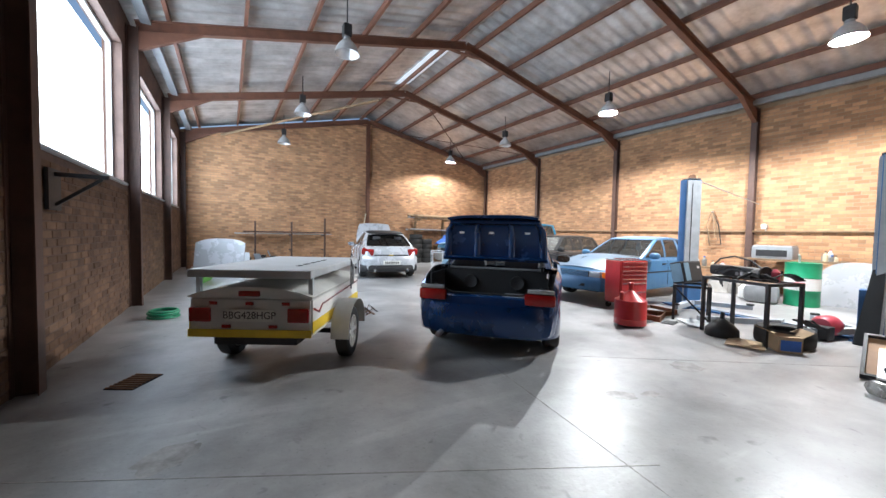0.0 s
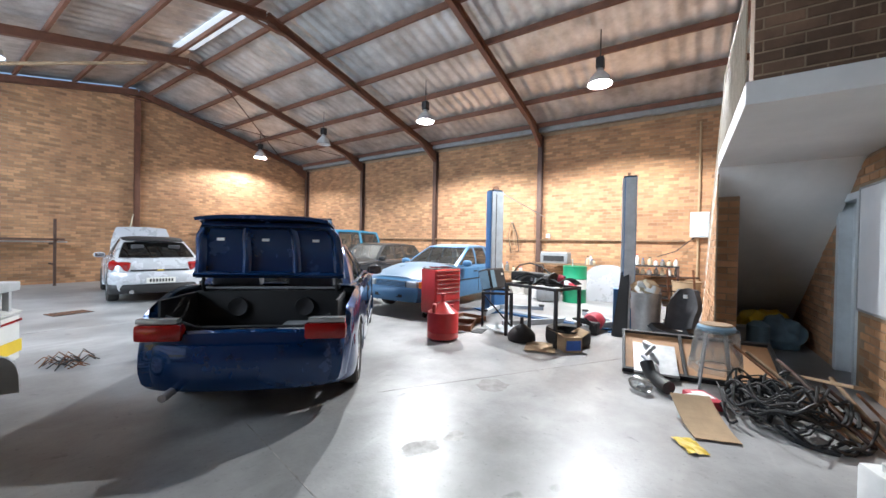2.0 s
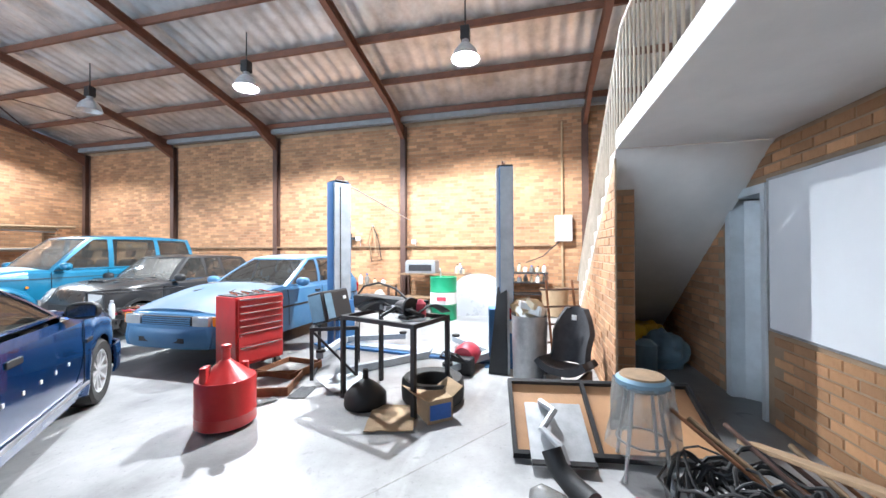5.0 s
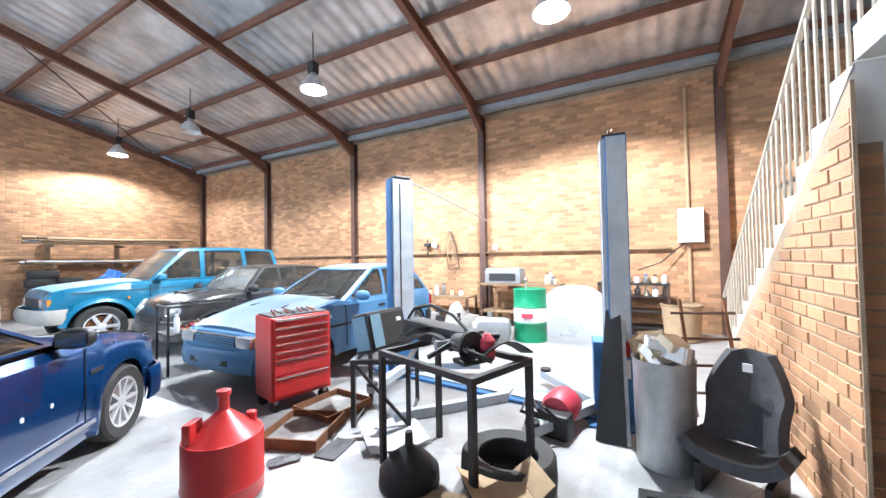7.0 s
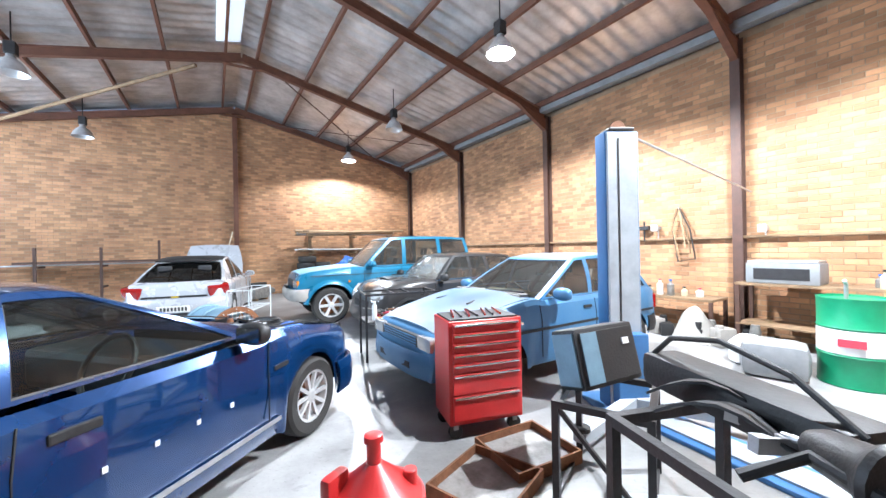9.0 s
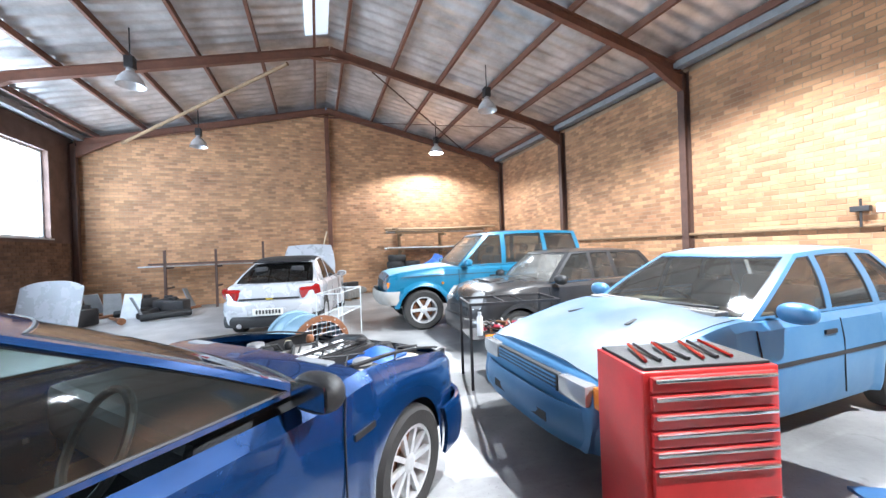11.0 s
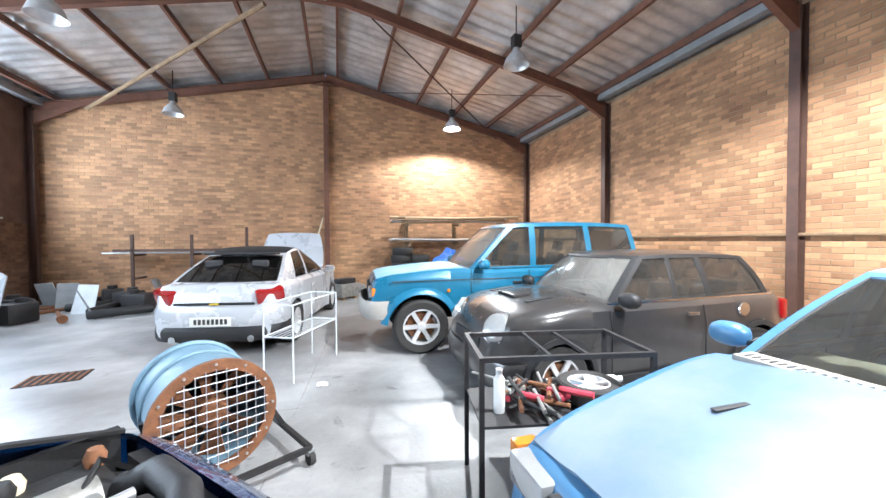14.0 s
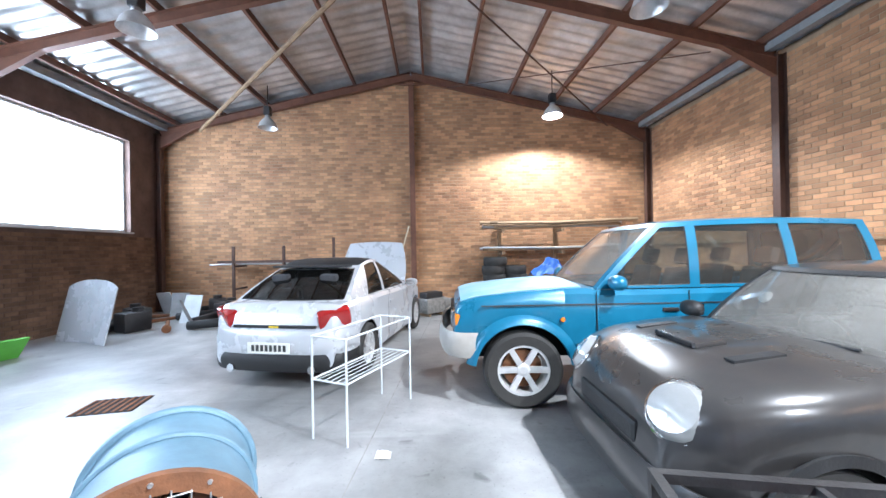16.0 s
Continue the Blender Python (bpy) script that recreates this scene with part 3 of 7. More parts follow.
def car_shell(top, wide, low, half, axles, wheel_r, opened, arch=1.16, crown=0.03, step=0.05, flat=0.93, lower_tuck=0.93, rim=6):
    """The lower body: sections along x with round wheel openings; opened: stretches with no top."""
    x0, x1 = top[0][0], top[-1][0]
    ra = wheel_r * arch
    xs = set(np.arange(x0, x1, step).round(4)) | {x1} | {p[0] for p in top} | {p[0] for p in wide} | {v for o in opened for v in o}
    for a in axles:
        xs |= {round(a + ra * math.cos(math.pi * k / 14), 4) for k in range(15)}
    xs = sorted(xs)
    xs = [x for i, x in enumerate(xs) if i == 0 or x - xs[i - 1] > 0.003]
    bm = bmesh.new()
    rings = []
    for x in xs:
        zt, w, zb = line(top, x), half * line(wide, x), line(low, x)
        for a in axles:
            if abs(x - a) <= ra + 1e-6:
                zb = max(zb, wheel_r + math.sqrt(max(0, ra * ra - (x - a) ** 2)))
        tuck = max(lower_tuck, 0.98) if any(abs(x - a) < ra + 0.06 for a in axles) else lower_tuck
        zb = min(zb, zt - 0.06)
        zm = zb + (zt - zb) * 0.45
        prof = [(w * tuck, zb), (w * (tuck + 1) / 2, zb + (zt - zb) * 0.1), (w * 0.995, zm), (w, zb + (zt - zb) * 0.62), (w * 0.985, zt - 0.05), (w * flat, zt), (w * 0.8, zt + crown * 0.5), (w * 0.4, zt + crown * 0.9), (0, zt + crown)]
        full = [(y, z) for y, z in prof] + [(-y, z) for y, z in prof[-2::-1]]
        rings.append([bm.verts.new((x, y, z)) for y, z in full])
    n = len(rings[0])
    for i, (a, b) in enumerate(zip(rings, rings[1:])):
        mid = (xs[i] + xs[i + 1]) / 2
        hole = any(o[0] < mid < o[1] for o in opened)
        for k in range(n - 1):
            if hole and rim <= k <= n - 2 - rim:
                continue
            bm.faces.new((a[k], a[k + 1], b[k + 1], b[k]))
    bm.faces.new(rings[0])
    bm.faces.new(rings[-1][::-1])
    return bm


def wheel(parent, x, y, r, width, spokes=5, rim_mat=None, hub=0.62, sx=1):
    """A wheel with its outer face towards sx * y."""
    m = pose(x, y, r, -90 * sx, 0, 0)
    h = width / 2
    t = part("tyre", lathe_loop(bmesh.new(), [(r * 0.66, -h * 0.9), (r * 0.9, -h), (r * 0.98, -h * 0.8), (r, -h * 0.4), (r, h * 0.4), (r * 0.98, h * 0.8), (r * 0.9, h), (r * 0.66, h * 0.9)], 36, None), M_RUBBER, parent, "black rubber tyre", True, m)
    rm = lathe_loop(bmesh.new(), [(r * 0.69, -h * 0.8), (r * 0.69, h * 0.86), (r * 0.60, h * 0.84), (r * 0.58, h * 0.3), (r * 0.58, -h * 0.8)], 30)
    lathe(rm, [(r * 0.17, h * 0.1), (r * 0.17, h * 0.72), (r * 0.10, h * 0.8)], 16)
    for k in range(spokes):
        bar(rm, (r * 0.1 * math.cos(2 * math.pi * k / spokes), r * 0.1 * math.sin(2 * math.pi * k / spokes), h * 0.55), (r * 0.63 * math.cos(2 * math.pi * k / spokes), r * 0.63 * math.sin(2 * math.pi * k / spokes), h * 0.68), r * (0.9 / spokes), h * 0.3)
    part("rim", rm, rim_mat or M_ALLOY, t, "spoked alloy rim", False)
    part("brake_disc", Lt([(r * 0.5, -0.02), (r * 0.5, 0.02)], 24), M_RUST, t)
    return t


def pillar(a, b, w, thick=0.05):
    return Br(a, b, w, thick)


def cabin(car, paint, pane, base, roof, wb, wr, posts, crown=0.035, roof_mat=None, rear_pane=None, front_pane=None, bars=0.06, bow=0.13, rear_bow=0.08, arch=0.03, quarter=(0.09, 0.09), sill=0.04, rear_edge=0.08):
    """Glasshouse with curved panes: base and roof are ((x, z) rear, (x, z) front); posts: (x at the base, x at the roof, width) of the side pillars."""
    (rx, rz), (fx, fz) = base
    (ux, uz), (vx, vz) = roof
    rear_pane = rear_pane or pane
    swell = lambda h: math.sin(math.pi * min(1, max(0, h)))
    half_w = lambda h: wb + (wr - wb) * h + 0.02 * swell(h)
    x_front = lambda h: fx + (vx - fx) * h + 0.025 * swell(h)
    x_rear = lambda h: rx + (ux - rx) * h - 0.02 * swell(h)
    xa = lambda h: x_rear(h) + rear_bow
    xb = lambda h: x_front(h) - bow

    def side(x, h, sgn, inset):
        q = (x - xa(h)) / (xb(h) - xa(h))
        z0, z1 = rz + (fz - rz) * q, uz + (vz - uz) * q + arch * (1 - (2 * q - 1) ** 2)
        return Vector((x, sgn * (half_w(h) * (1 - 0.03 * (2 * q - 1) ** 4) - inset), z0 + (z1 - z0) * h))

    def end(v, h, front, inset):
        e = 2 * v - 1
        x = x_front(h) - bow * e * e - inset if front else x_rear(h) + rear_bow * e * e + inset
        z = fz + (vz - fz) * h if front else rz + (uz - rz) * h
        return Vector((x, e * 0.97 * half_w(h), z))

    def roof_f(u, v):
        e, q = 2 * v - 1, 2 * u - 1
        x0, x1 = x_rear(1) + rear_bow * e * e, x_front(1) - bow * e * e
        return Vector((x0 + (x1 - x0) * u, e * half_w(1) * (1 - 0.03 * q ** 4), uz + (vz - uz) * u + arch * (1 - q * q) + crown * (1 - e ** 4) * (1 - q ** 6)))

    part("roof", sheet(18, 16, roof_f, 0.02), roof_mat or paint, car, "", True)

    def frame_line(f):
        pts = [f(k / 8, 0) for k in range(8)] + [f(1, k / 8) for k in range(8)] + [f(1 - k / 8, 1) for k in range(8)] + [f(0, 1 - k / 8) for k in range(9)]
        return T(pts, 0.008, 6)

    def patch(name, f, material, thick=0.02, n=10):
        return part(name, sheet(n, 8, f, thick), material, car, "", True)

    for sgn in (-1, 1):
        edges = [(lambda h: xa(h), lambda h: xa(h) + quarter[0] + (quarter[1] - quarter[0]) * h)]
        for a, b, w in posts:
            edges.append((lambda h, a=a, b=b, w=w: a + (b - a) * h - w / 2, lambda h, a=a, b=b, w=w: a + (b - a) * h + w / 2))
        edges.append((lambda h: xb(h) - bars, lambda h: xb(h)))
        for lo, hi in edges:
            patch("pillar", lambda u, v: side(lo(v) + (hi(v) - lo(v)) * u, v, sgn, 0), paint, n=4)
        for (_, lo), (hi, _) in zip(edges, edges[1:]):
            patch("roof_rail", lambda u, v: side(lo(0.92 + 0.08 * v) + (hi(0.92 + 0.08 * v) - lo(0.92 + 0.08 * v)) * u, 0.92 + 0.08 * v, sgn, 0), paint)
            patch("window_ledge", lambda u, v: side(lo(sill * v) + (hi(sill * v) - lo(sill * v)) * u, sill * v, sgn, 0), paint)
            pf = lambda u, v: side(lo(sill + (0.92 - sill) * v) + (hi(sill + (0.92 - sill) * v) - lo(sill + (0.92 - sill) * v)) * u, sill + (0.92 - sill) * v, sgn, 0.012)
            glass_pane = patch("side_window", pf, pane, 0.0)
            part("window_seal", frame_line(pf), M_BLACK, glass_pane)
    for front, name, material, v0, h0, h1 in ((True, "windscreen", front_pane or pane, 0.045, 0.02, 0.94), (False, "rear_window", rear_pane, rear_edge, 0.06, 0.90)):
        for va, vb, ha, hb in ((0, v0, 0, 1), (1 - v0, 1, 0, 1), (v0, 1 - v0, h1, 1), (v0, 1 - v0, 0, h0)):
            patch("surround", lambda u, v: end(va + (vb - va) * u, ha + (hb - ha) * v, front, 0), paint, n=12 if vb - va > 0.2 else 3)
        pf = lambda u, v: end(v0 + (1 - 2 * v0) * u, h0 + (h1 - h0) * v, front, 0.01)
        glass_pane = part(name, sheet(16, 8, pf, 0.0), material, car, "", True)
        part("window_seal", frame_line(pf), M_BLACK, glass_pane)


def bumper(car, name, x, sgn, half, z0, z1, material, label="", wrap=0.5, bulge=0.035):
    """A moulded bumper that wraps round the corners; x: its foremost line, sgn: the way it faces."""
    def f(u, v):
        a = (2 * u - 1) * math.pi / 2
        b = bulge * math.sin(math.pi * (0.06 + 0.88 * v)) ** 0.6
        y = math.copysign(abs(math.sin(a)) ** 0.62, a)
        return Vector((x - sgn * (wrap * (1 - math.cos(a) ** 0.55) + bulge - b), y * (half - bulge * 0.5 + b * 0.5), z0 + (z1 - z0) * v))

    return part(name, sheet(36, 10, f, 0.025), material, car, label, True)


def interior(car, x_front, x_seat, half, z_floor, z_belt, rear=True):
    part("cabin_floor", B(x_seat - 1.1, x_front, -half * 0.9, half * 0.9, z_floor, z_floor + 0.05), M_BLACK, car)
    part("dashboard", B(x_front - 0.5, x_front - 0.05, -half * 0.88, half * 0.88, z_belt - 0.3, z_belt - 0.04, bevel=0.05), M_BLACK, car)
    part("steering_wheel", torus(0.18, 0.016, 24, 8, pose(x_front - 0.62, -half * 0.42, z_belt - 0.06, 0, -65, 0)), M_BLACK, car, "", True)
    for sx, rows in ((x_seat, 2), (x_seat - 0.85, 2 if rear else 0)):
        for s in (-1, 1)[:rows]:
            bm = bmesh.new()
            box(bm, sx - 0.25, sx + 0.27, s * half * 0.45 - 0.23, s * half * 0.45 + 0.23, z_floor + 0.05, z_floor + 0.3, bevel=0.06)
            box(bm, -0.07, 0.07, s * half * 0.45 - 0.22, s * half * 0.45 + 0.22, 0, 0.58, bevel=0.05, m=pose(sx - 0.24, 0, z_floor + 0.26, 0, -14, 0))
            box(bm, -0.05, 0.05, s * half * 0.45 - 0.12, s * half * 0.45 + 0.12, 0.62, 0.80, bevel=0.04, m=pose(sx - 0.24, 0, z_floor + 0.26, 0, -14, 0))
            part("seat", bm, M_SEAT, car, "", True)


def undertray(car, x0, x1, half, z, axles, r):
    bm = bmesh.new()
    box(bm, x0, x1, -half * 0.62, half * 0.62, z, z + 0.3)
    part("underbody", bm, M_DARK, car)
    for a in axles:
        part("axle", T([(a, -half * 0.85, r), (a, half * 0.85, r)], 0.04), M_BLACKMETAL, car)


def plate(car, m, text="", back=None, w=0.5, h=0.11):
    p = part("number_plate", B(-w / 2, w / 2, -0.006, 0.0, -h / 2, h / 2, m=m), back or M_PLATE, car, "pale number plate with dark characters")
    if text:
        cu = bpy.data.curves.new("text", "FONT")
        cu.body, cu.size, cu.align_x, cu.align_y = text, h * 0.85, "CENTER", "CENTER"
        cu.extrude = 0.001
        tmp = bpy.data.objects.new("text", cu)
        me = bpy.data.meshes.new_from_object(tmp)
        me.name = "characters"
        bpy.data.objects.remove(tmp)
        me.materials.clear()
        me.materials.append(M_INK)
        ob = new("characters", me)
        ob.parent = p
        ob.matrix_basis = m @ pose(0, -0.0085, 0, 90, 0, 0)
    return p


def strip(car, name, pts, w, h, material, label=""):
    bm = bmesh.new()
    for a, b in zip(pts, pts[1:]):
        bar(bm, a, b, w, h)
    return part(name, bm, material, car, label)


def mirror(car, x, y, z, paint, s):
    shell = bmesh.new()
    bmesh.ops.create_uvsphere(shell, u_segments=20, v_segments=12, radius=1)
    for v in shell.verts:
        v.co = Vector((max(-0.045, 0.075 * v.co.x), 0.115 * math.copysign(abs(v.co.y) ** 0.8, v.co.y), 0.072 * math.copysign(abs(v.co.z) ** 0.8, v.co.z))) + Vector((x, y + s * 0.12, z))
    housing = part("side_mirror", shell, paint, car, "", True)
    part("mirror_glass", B(x - 0.049, x - 0.046, y + s * 0.12 - 0.085, y + s * 0.12 + 0.085, z - 0.045, z + 0.045), M_CHROME, housing)
    part("mirror_stalk", Br((x, y, z - 0.03), (x, y + s * 0.06, z - 0.02), 0.03), M_BLACK, car)


def blue_coupe():
    car = thing("coupe_car", "dark blue two-door coupe with boot open and bonnet removed", "car")
    half, r, ax = 0.855, 0.315, (1.35, -1.35)
    top = [(-2.12, 0.52), (-2.10, 0.66), (-2.04, 0.68), (-1.96, 0.86), (-1.4, 0.97), (-0.9, 0.95), (0.75, 0.93), (0.95, 0.95), (1.6, 0.86), (1.98, 0.76), (2.08, 0.70), (2.16, 0.50)]
    wide = [(-2.12, 0.86), (-2.0, 0.93), (-1.4, 0.985), (0, 1.0), (1.4, 0.985), (1.9, 0.90), (2.16, 0.76)]
    low = [(-2.12, 0.30), (-1.8, 0.24), (0, 0.20), (1.8, 0.20), (2.16, 0.24)]
    part("body", car_shell(top, wide, low, half, ax, r, [(-2.05, -1.42), (-0.9, 0.75), (0.98, 1.98)], arch=1.12, rim=5), M_BLUE, car, "deep blue metallic body shell", True)
    undertray(car, -2.0, 2.0, half, 0.22, ax, r)
    cabin(car, M_BLUE, M_GLASS, ((-1.35, 0.96), (0.86, 0.95)), ((-0.62, 1.33), (0.05, 1.345)), 0.74, 0.55, [(-0.42, -0.36, 0.05)], quarter=(0.26, 0.06), rear_edge=0.06)
    interior(car, 0.8, -0.1, 0.76, 0.25, 0.95)
    for x in ax:
        for s in (-1, 1):
            wheel(car, x, s * 0.725, r, 0.2, 10, M_ALLOY, sx=s)
    # boot: cavity, raised lid
    bt = bmesh.new()
    box(bt, -1.98, -1.40, -0.66, 0.66, 0.42, 0.45)
    box(bt, -1.42, -1.40, -0.66, 0.66, 0.45, 0.93)
    for s in (-1, 1):
        box(bt, -1.98, -1.42, s * 0.67 - 0.01, s * 0.67 + 0.01, 0.45, 0.92)
    part("boot_lining", bt, M_BLACK, car)
    part("boot_wheel_well", Lt([(0.30, 0.45), (0.30, 0.50), (0.26, 0.51)], 28, pose(-1.7, 0.1, 0)), M_BLACKMETAL, car, "", True)
    for s in (-1, 1):
        part("speaker", Lt([(0.09, 0), (0.085, 0.02), (0.03, 0.005)], 20, pose(-1.43, s * 0.3, 0.78, 0, -90, 0)), M_BLACKMETAL, car, "", True)
    part("boot_seal", T([(-1.98, -0.62, 0.80), (-1.99, -0.40, 0.71), (-1.99, 0.40, 0.71), (-1.98, 0.62, 0.80)], 0.012), M_BLACK, car, "", True)
    part("parcel_shelf", B(-1.40, -0.95, -0.62, 0.62, 0.94, 0.965, bevel=0.008), M_GREYPLASTIC, car, "pale grey parcel shelf")
    part("battery_tray", B(-1.75, -1.5, 0.0, 0.3, 0.45, 0.62, bevel=0.02), M_TIMBER, car)
    part("boot_clutter", B(-1.85, -1.5, -0.5, -0.15, 0.45, 0.66, bevel=0.03), M_GREYPLASTIC, car)
    def lid_f(u, v, off=0.0):
        e = 2 * v - 1
        return Vector((-1.42 - 0.12 * u - off + 0.05 * math.sin(u * 3) - 0.03 * e * e, e * (0.67 - 0.05 * u - 0.10 * max(0, u - 0.75) / 0.25), 1.05 + 0.53 * u))

    lid = part("boot_lid", sheet(14, 16, lid_f, 0.025), M_BLUE, car, "raised boot lid", True)
    for va, vb in ((0.0, 0.07), (0.30, 0.36), (0.64, 0.70), (0.93, 1.0)):
        part("lid_brace", sheet(10, 4, lambda u, v: lid_f(0.05 + 0.9 * u, va + (vb - va) * v, 0.03 + 0.02 * math.sin(math.pi * v)), 0.012), M_BLUE, lid, "", True)
    for ua, ub in ((0.02, 0.12), (0.86, 0.98)):
        part("lid_brace", sheet(4, 16, lambda u, v: lid_f(ua + (ub - ua) * u, v, 0.035 + 0.02 * math.sin(math.pi * u)), 0.012), M_BLUE, lid, "", True)
    for y in (-0.42, 0.02, 0.4):
        part("lid_sticker", B(-1.585, -1.575, y - 0.03, y + 0.03, 1.40, 1.425), M_WHITEPLASTIC, lid, "small pale sticker")
    for s in (-1, 1):
        part("hinge", T([(-1.42, s * 0.6, 0.93), (-1.46, s * 0.60, 1.0), (-1.45, s * 0.58, 1.16)], 0.016), M_BLACK, lid)
    part("lid_lip", sheet(6, 16, lambda u, v: Vector((-1.50 - 0.24 * u, (2 * v - 1) * (0.58 - 0.03 * u), 1.585 + 0.05 * math.sin(u * 2.2) - 0.03 * (2 * v - 1) ** 4)), 0.03), M_BLUE, lid, "rear face of the boot lid", True)
    part("spoiler", sheet(4, 16, lambda u, v: Vector((-1.40 - 0.12 * u, (2 * v - 1) * 0.54, 1.60 + 0.035 * math.sin(3 * u))), 0.02), M_BLACK, lid, "dark lip spoiler", True)
    for s in (-1, 1):
        part("tail_light", B(-2.135, -2.04, min(s * 0.44, s * 0.765), max(s * 0.44, s * 0.765), 0.63, 0.76, bevel=0.03), M_LENSRED, car, "red tail light", True)
        part("indicator", B(-2.125, -2.04, min(s * 0.47, s * 0.755), max(s * 0.47, s * 0.755), 0.762, 0.805, bevel=0.015), M_LENS, car, "clear indicator lens", True)
        mirror(car, 0.62, s * 0.78, 1.0, M_BLACK, s)
    bumper(car, "rear_bumper", -2.20, -1, 0.83, 0.27, 0.61, M_BLUE)
    part("exhaust", T([(-2.28, 0.48, 0.27), (-1.9, 0.48, 0.28)], 0.03), M_GALV, car)
    # side: clips where the rubbing strip is missing, sill line, handle
    for s in (-1, 1):
        for k in range(6):
            part("trim_clip", B(-0.62 + k * 0.22, -0.598 + k * 0.22, s * 0.853 - 0.005, s * 0.853 + 0.006, 0.585, 0.612), M_WHITEPLASTIC, car, "white trim clip")
        strip(car, "sill_line", [(-0.95, s * 0.846, 0.33), (0.92, s * 0.846, 0.33)], 0.012, 0.025, M_GALV)
        part("door_handle", B(-0.35, -0.17, s * 0.845 - 0.012, s * 0.845 + 0.014, 0.79, 0.835, bevel=0.008), M_BLACK, car)
        for x in (-0.45, 0.80):
            strip(car, "door_gap", [(x, s * 0.8535, 0.36), (x, s * 0.852, 0.72), (x + 0.02, s * 0.842, 0.9)], 0.005, 0.008, M_DARK)
        strip(car, "vent", [(0.86, s * 0.851, 0.70), (1.0, s * 0.85, 0.705)], 0.01, 0.03, M_BLACK)
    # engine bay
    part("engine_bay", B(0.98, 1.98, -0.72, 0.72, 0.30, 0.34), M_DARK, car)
    part("bulkhead", B(0.97, 1.0, -0.64, 0.64, 0.34, 0.93), M_BLACK, car)
    for s in (-1, 1):
        part("inner_wing", B(1.0, 1.95, s * 0.70 - 0.015, s * 0.70 + 0.015, 0.34, 0.80), M_BLACK, car)
        part("strut_tower", Lt([(0.13, 0.5), (0.12, 0.82), (0.05, 0.85)], 16, pose(1.32, s * 0.50, 0)), M_BLACK, car)
        part("strut_cap", Lt([(0.06, 0.85), (0.055, 0.875), (0.02, 0.885)], 16, pose(1.32, s * 0.50, 0)), M_GALV, car, "", True)
        strip(car, "wing_seal", [(1.0, s * 0.715, 0.955), (1.35, s * 0.70, 0.925), (1.65, s * 0.675, 0.875), (1.95, s * 0.64, 0.80)], 0.03, 0.012, M_BLACK, "black rubber seal along the wing")
    vc = part("valve_cover", B(1.06, 1.84, -0.17, 0.10, 0.62, 0.82, bevel=0.025), M_BLACKMETAL, car, "black ribbed valve cover", True)
    for k in range(5):
        part("cover_rib", B(1.12, 1.78, -0.15 + k * 0.055, -0.14 + k * 0.055, 0.82, 0.828), M_BLACKMETAL, vc)
    for k in range(7):
        part("raised_letter", B(1.18 + k * 0.075, 1.225 + k * 0.075, -0.08, 0.0, 0.822, 0.832), M_WHITEPLASTIC, vc, "pale raised lettering bar")
    for k in range(6):
        x = 1.14 + k * 0.115
        part("intake_runner", T([(x, 0.08, 0.66), (x, 0.2, 0.74), (x, 0.34, 0.70)], 0.036), M_ENGINE if k % 2 else M_BLUE, car, "", True)
        part("exhaust_runner", T([(x, -0.13, 0.62), (x, -0.24, 0.60), (x + 0.03, -0.3, 0.45)], 0.026), M_RUST, car, "", True)
    part("intake_plenum", T([(1.06, 0.4, 0.70), (1.80, 0.4, 0.70)], 0.085, 14), M_ENGINE, car, "", True)
    part("airbox", B(1.5, 1.86, 0.36, 0.60, 0.52, 0.76, bevel=0.04), M_BLACK, car, "", True)
    part("coolant_tank", B(1.55, 1.85, -0.58, -0.36, 0.56, 0.78, bevel=0.04), M_BOTTLE, car, "", True)
    part("coolant_cap", Lt([(0.035, 0), (0.035, 0.03)], 14, pose(1.7, -0.46, 0.78)), M_BLACK, car)
    part("oil_cap", Lt([(0.04, 0.82), (0.042, 0.85), (0.03, 0.858)], 18, pose(1.76, -0.1, 0)), M_BLACKMETAL, car, "", True)
    part("fuel_rail", T([(1.08, 0.15, 0.80), (1.82, 0.15, 0.80)], 0.018, 10), M_GALV, car, "", True)
    part("power_steering_tank", Lt([(0.06, 0.6), (0.065, 0.62), (0.065, 0.78), (0.05, 0.80), (0.04, 0.83)], 20, pose(1.83, -0.28, 0)), M_BLACK, car, "", True)
    part("washer_tank", B(1.1, 1.3, -0.66, -0.5, 0.62, 0.84, bevel=0.04), M_BOTTLE, car, "", True)
    part("fuse_box", B(1.02, 1.24, 0.40, 0.62, 0.74, 0.86, bevel=0.02), M_BLACK, car, "", True)
    part("blue_cover", sheet(10, 10, lambda u, v: Vector((1.42 + 0.34 * u, -0.52 + 0.26 * v, 0.80 + 0.07 * math.sin(3.1 * u) * math.sin(3.1 * v))), 0.02), M_TARP, car, "glossy blue moulded cover", True)
    part("air_duct", T([(1.84, 0.42, 0.68), (1.92, 0.25, 0.78), (1.90, 0.02, 0.80), (1.84, -0.12, 0.76)], 0.05, 12), M_BLACK, car, "", True)
    part("cowl_panel", B(0.93, 0.99, -0.62, 0.62, 0.955, 0.975, bevel=0.008), M_GREYPLASTIC, car, "grey plastic cowl panel")
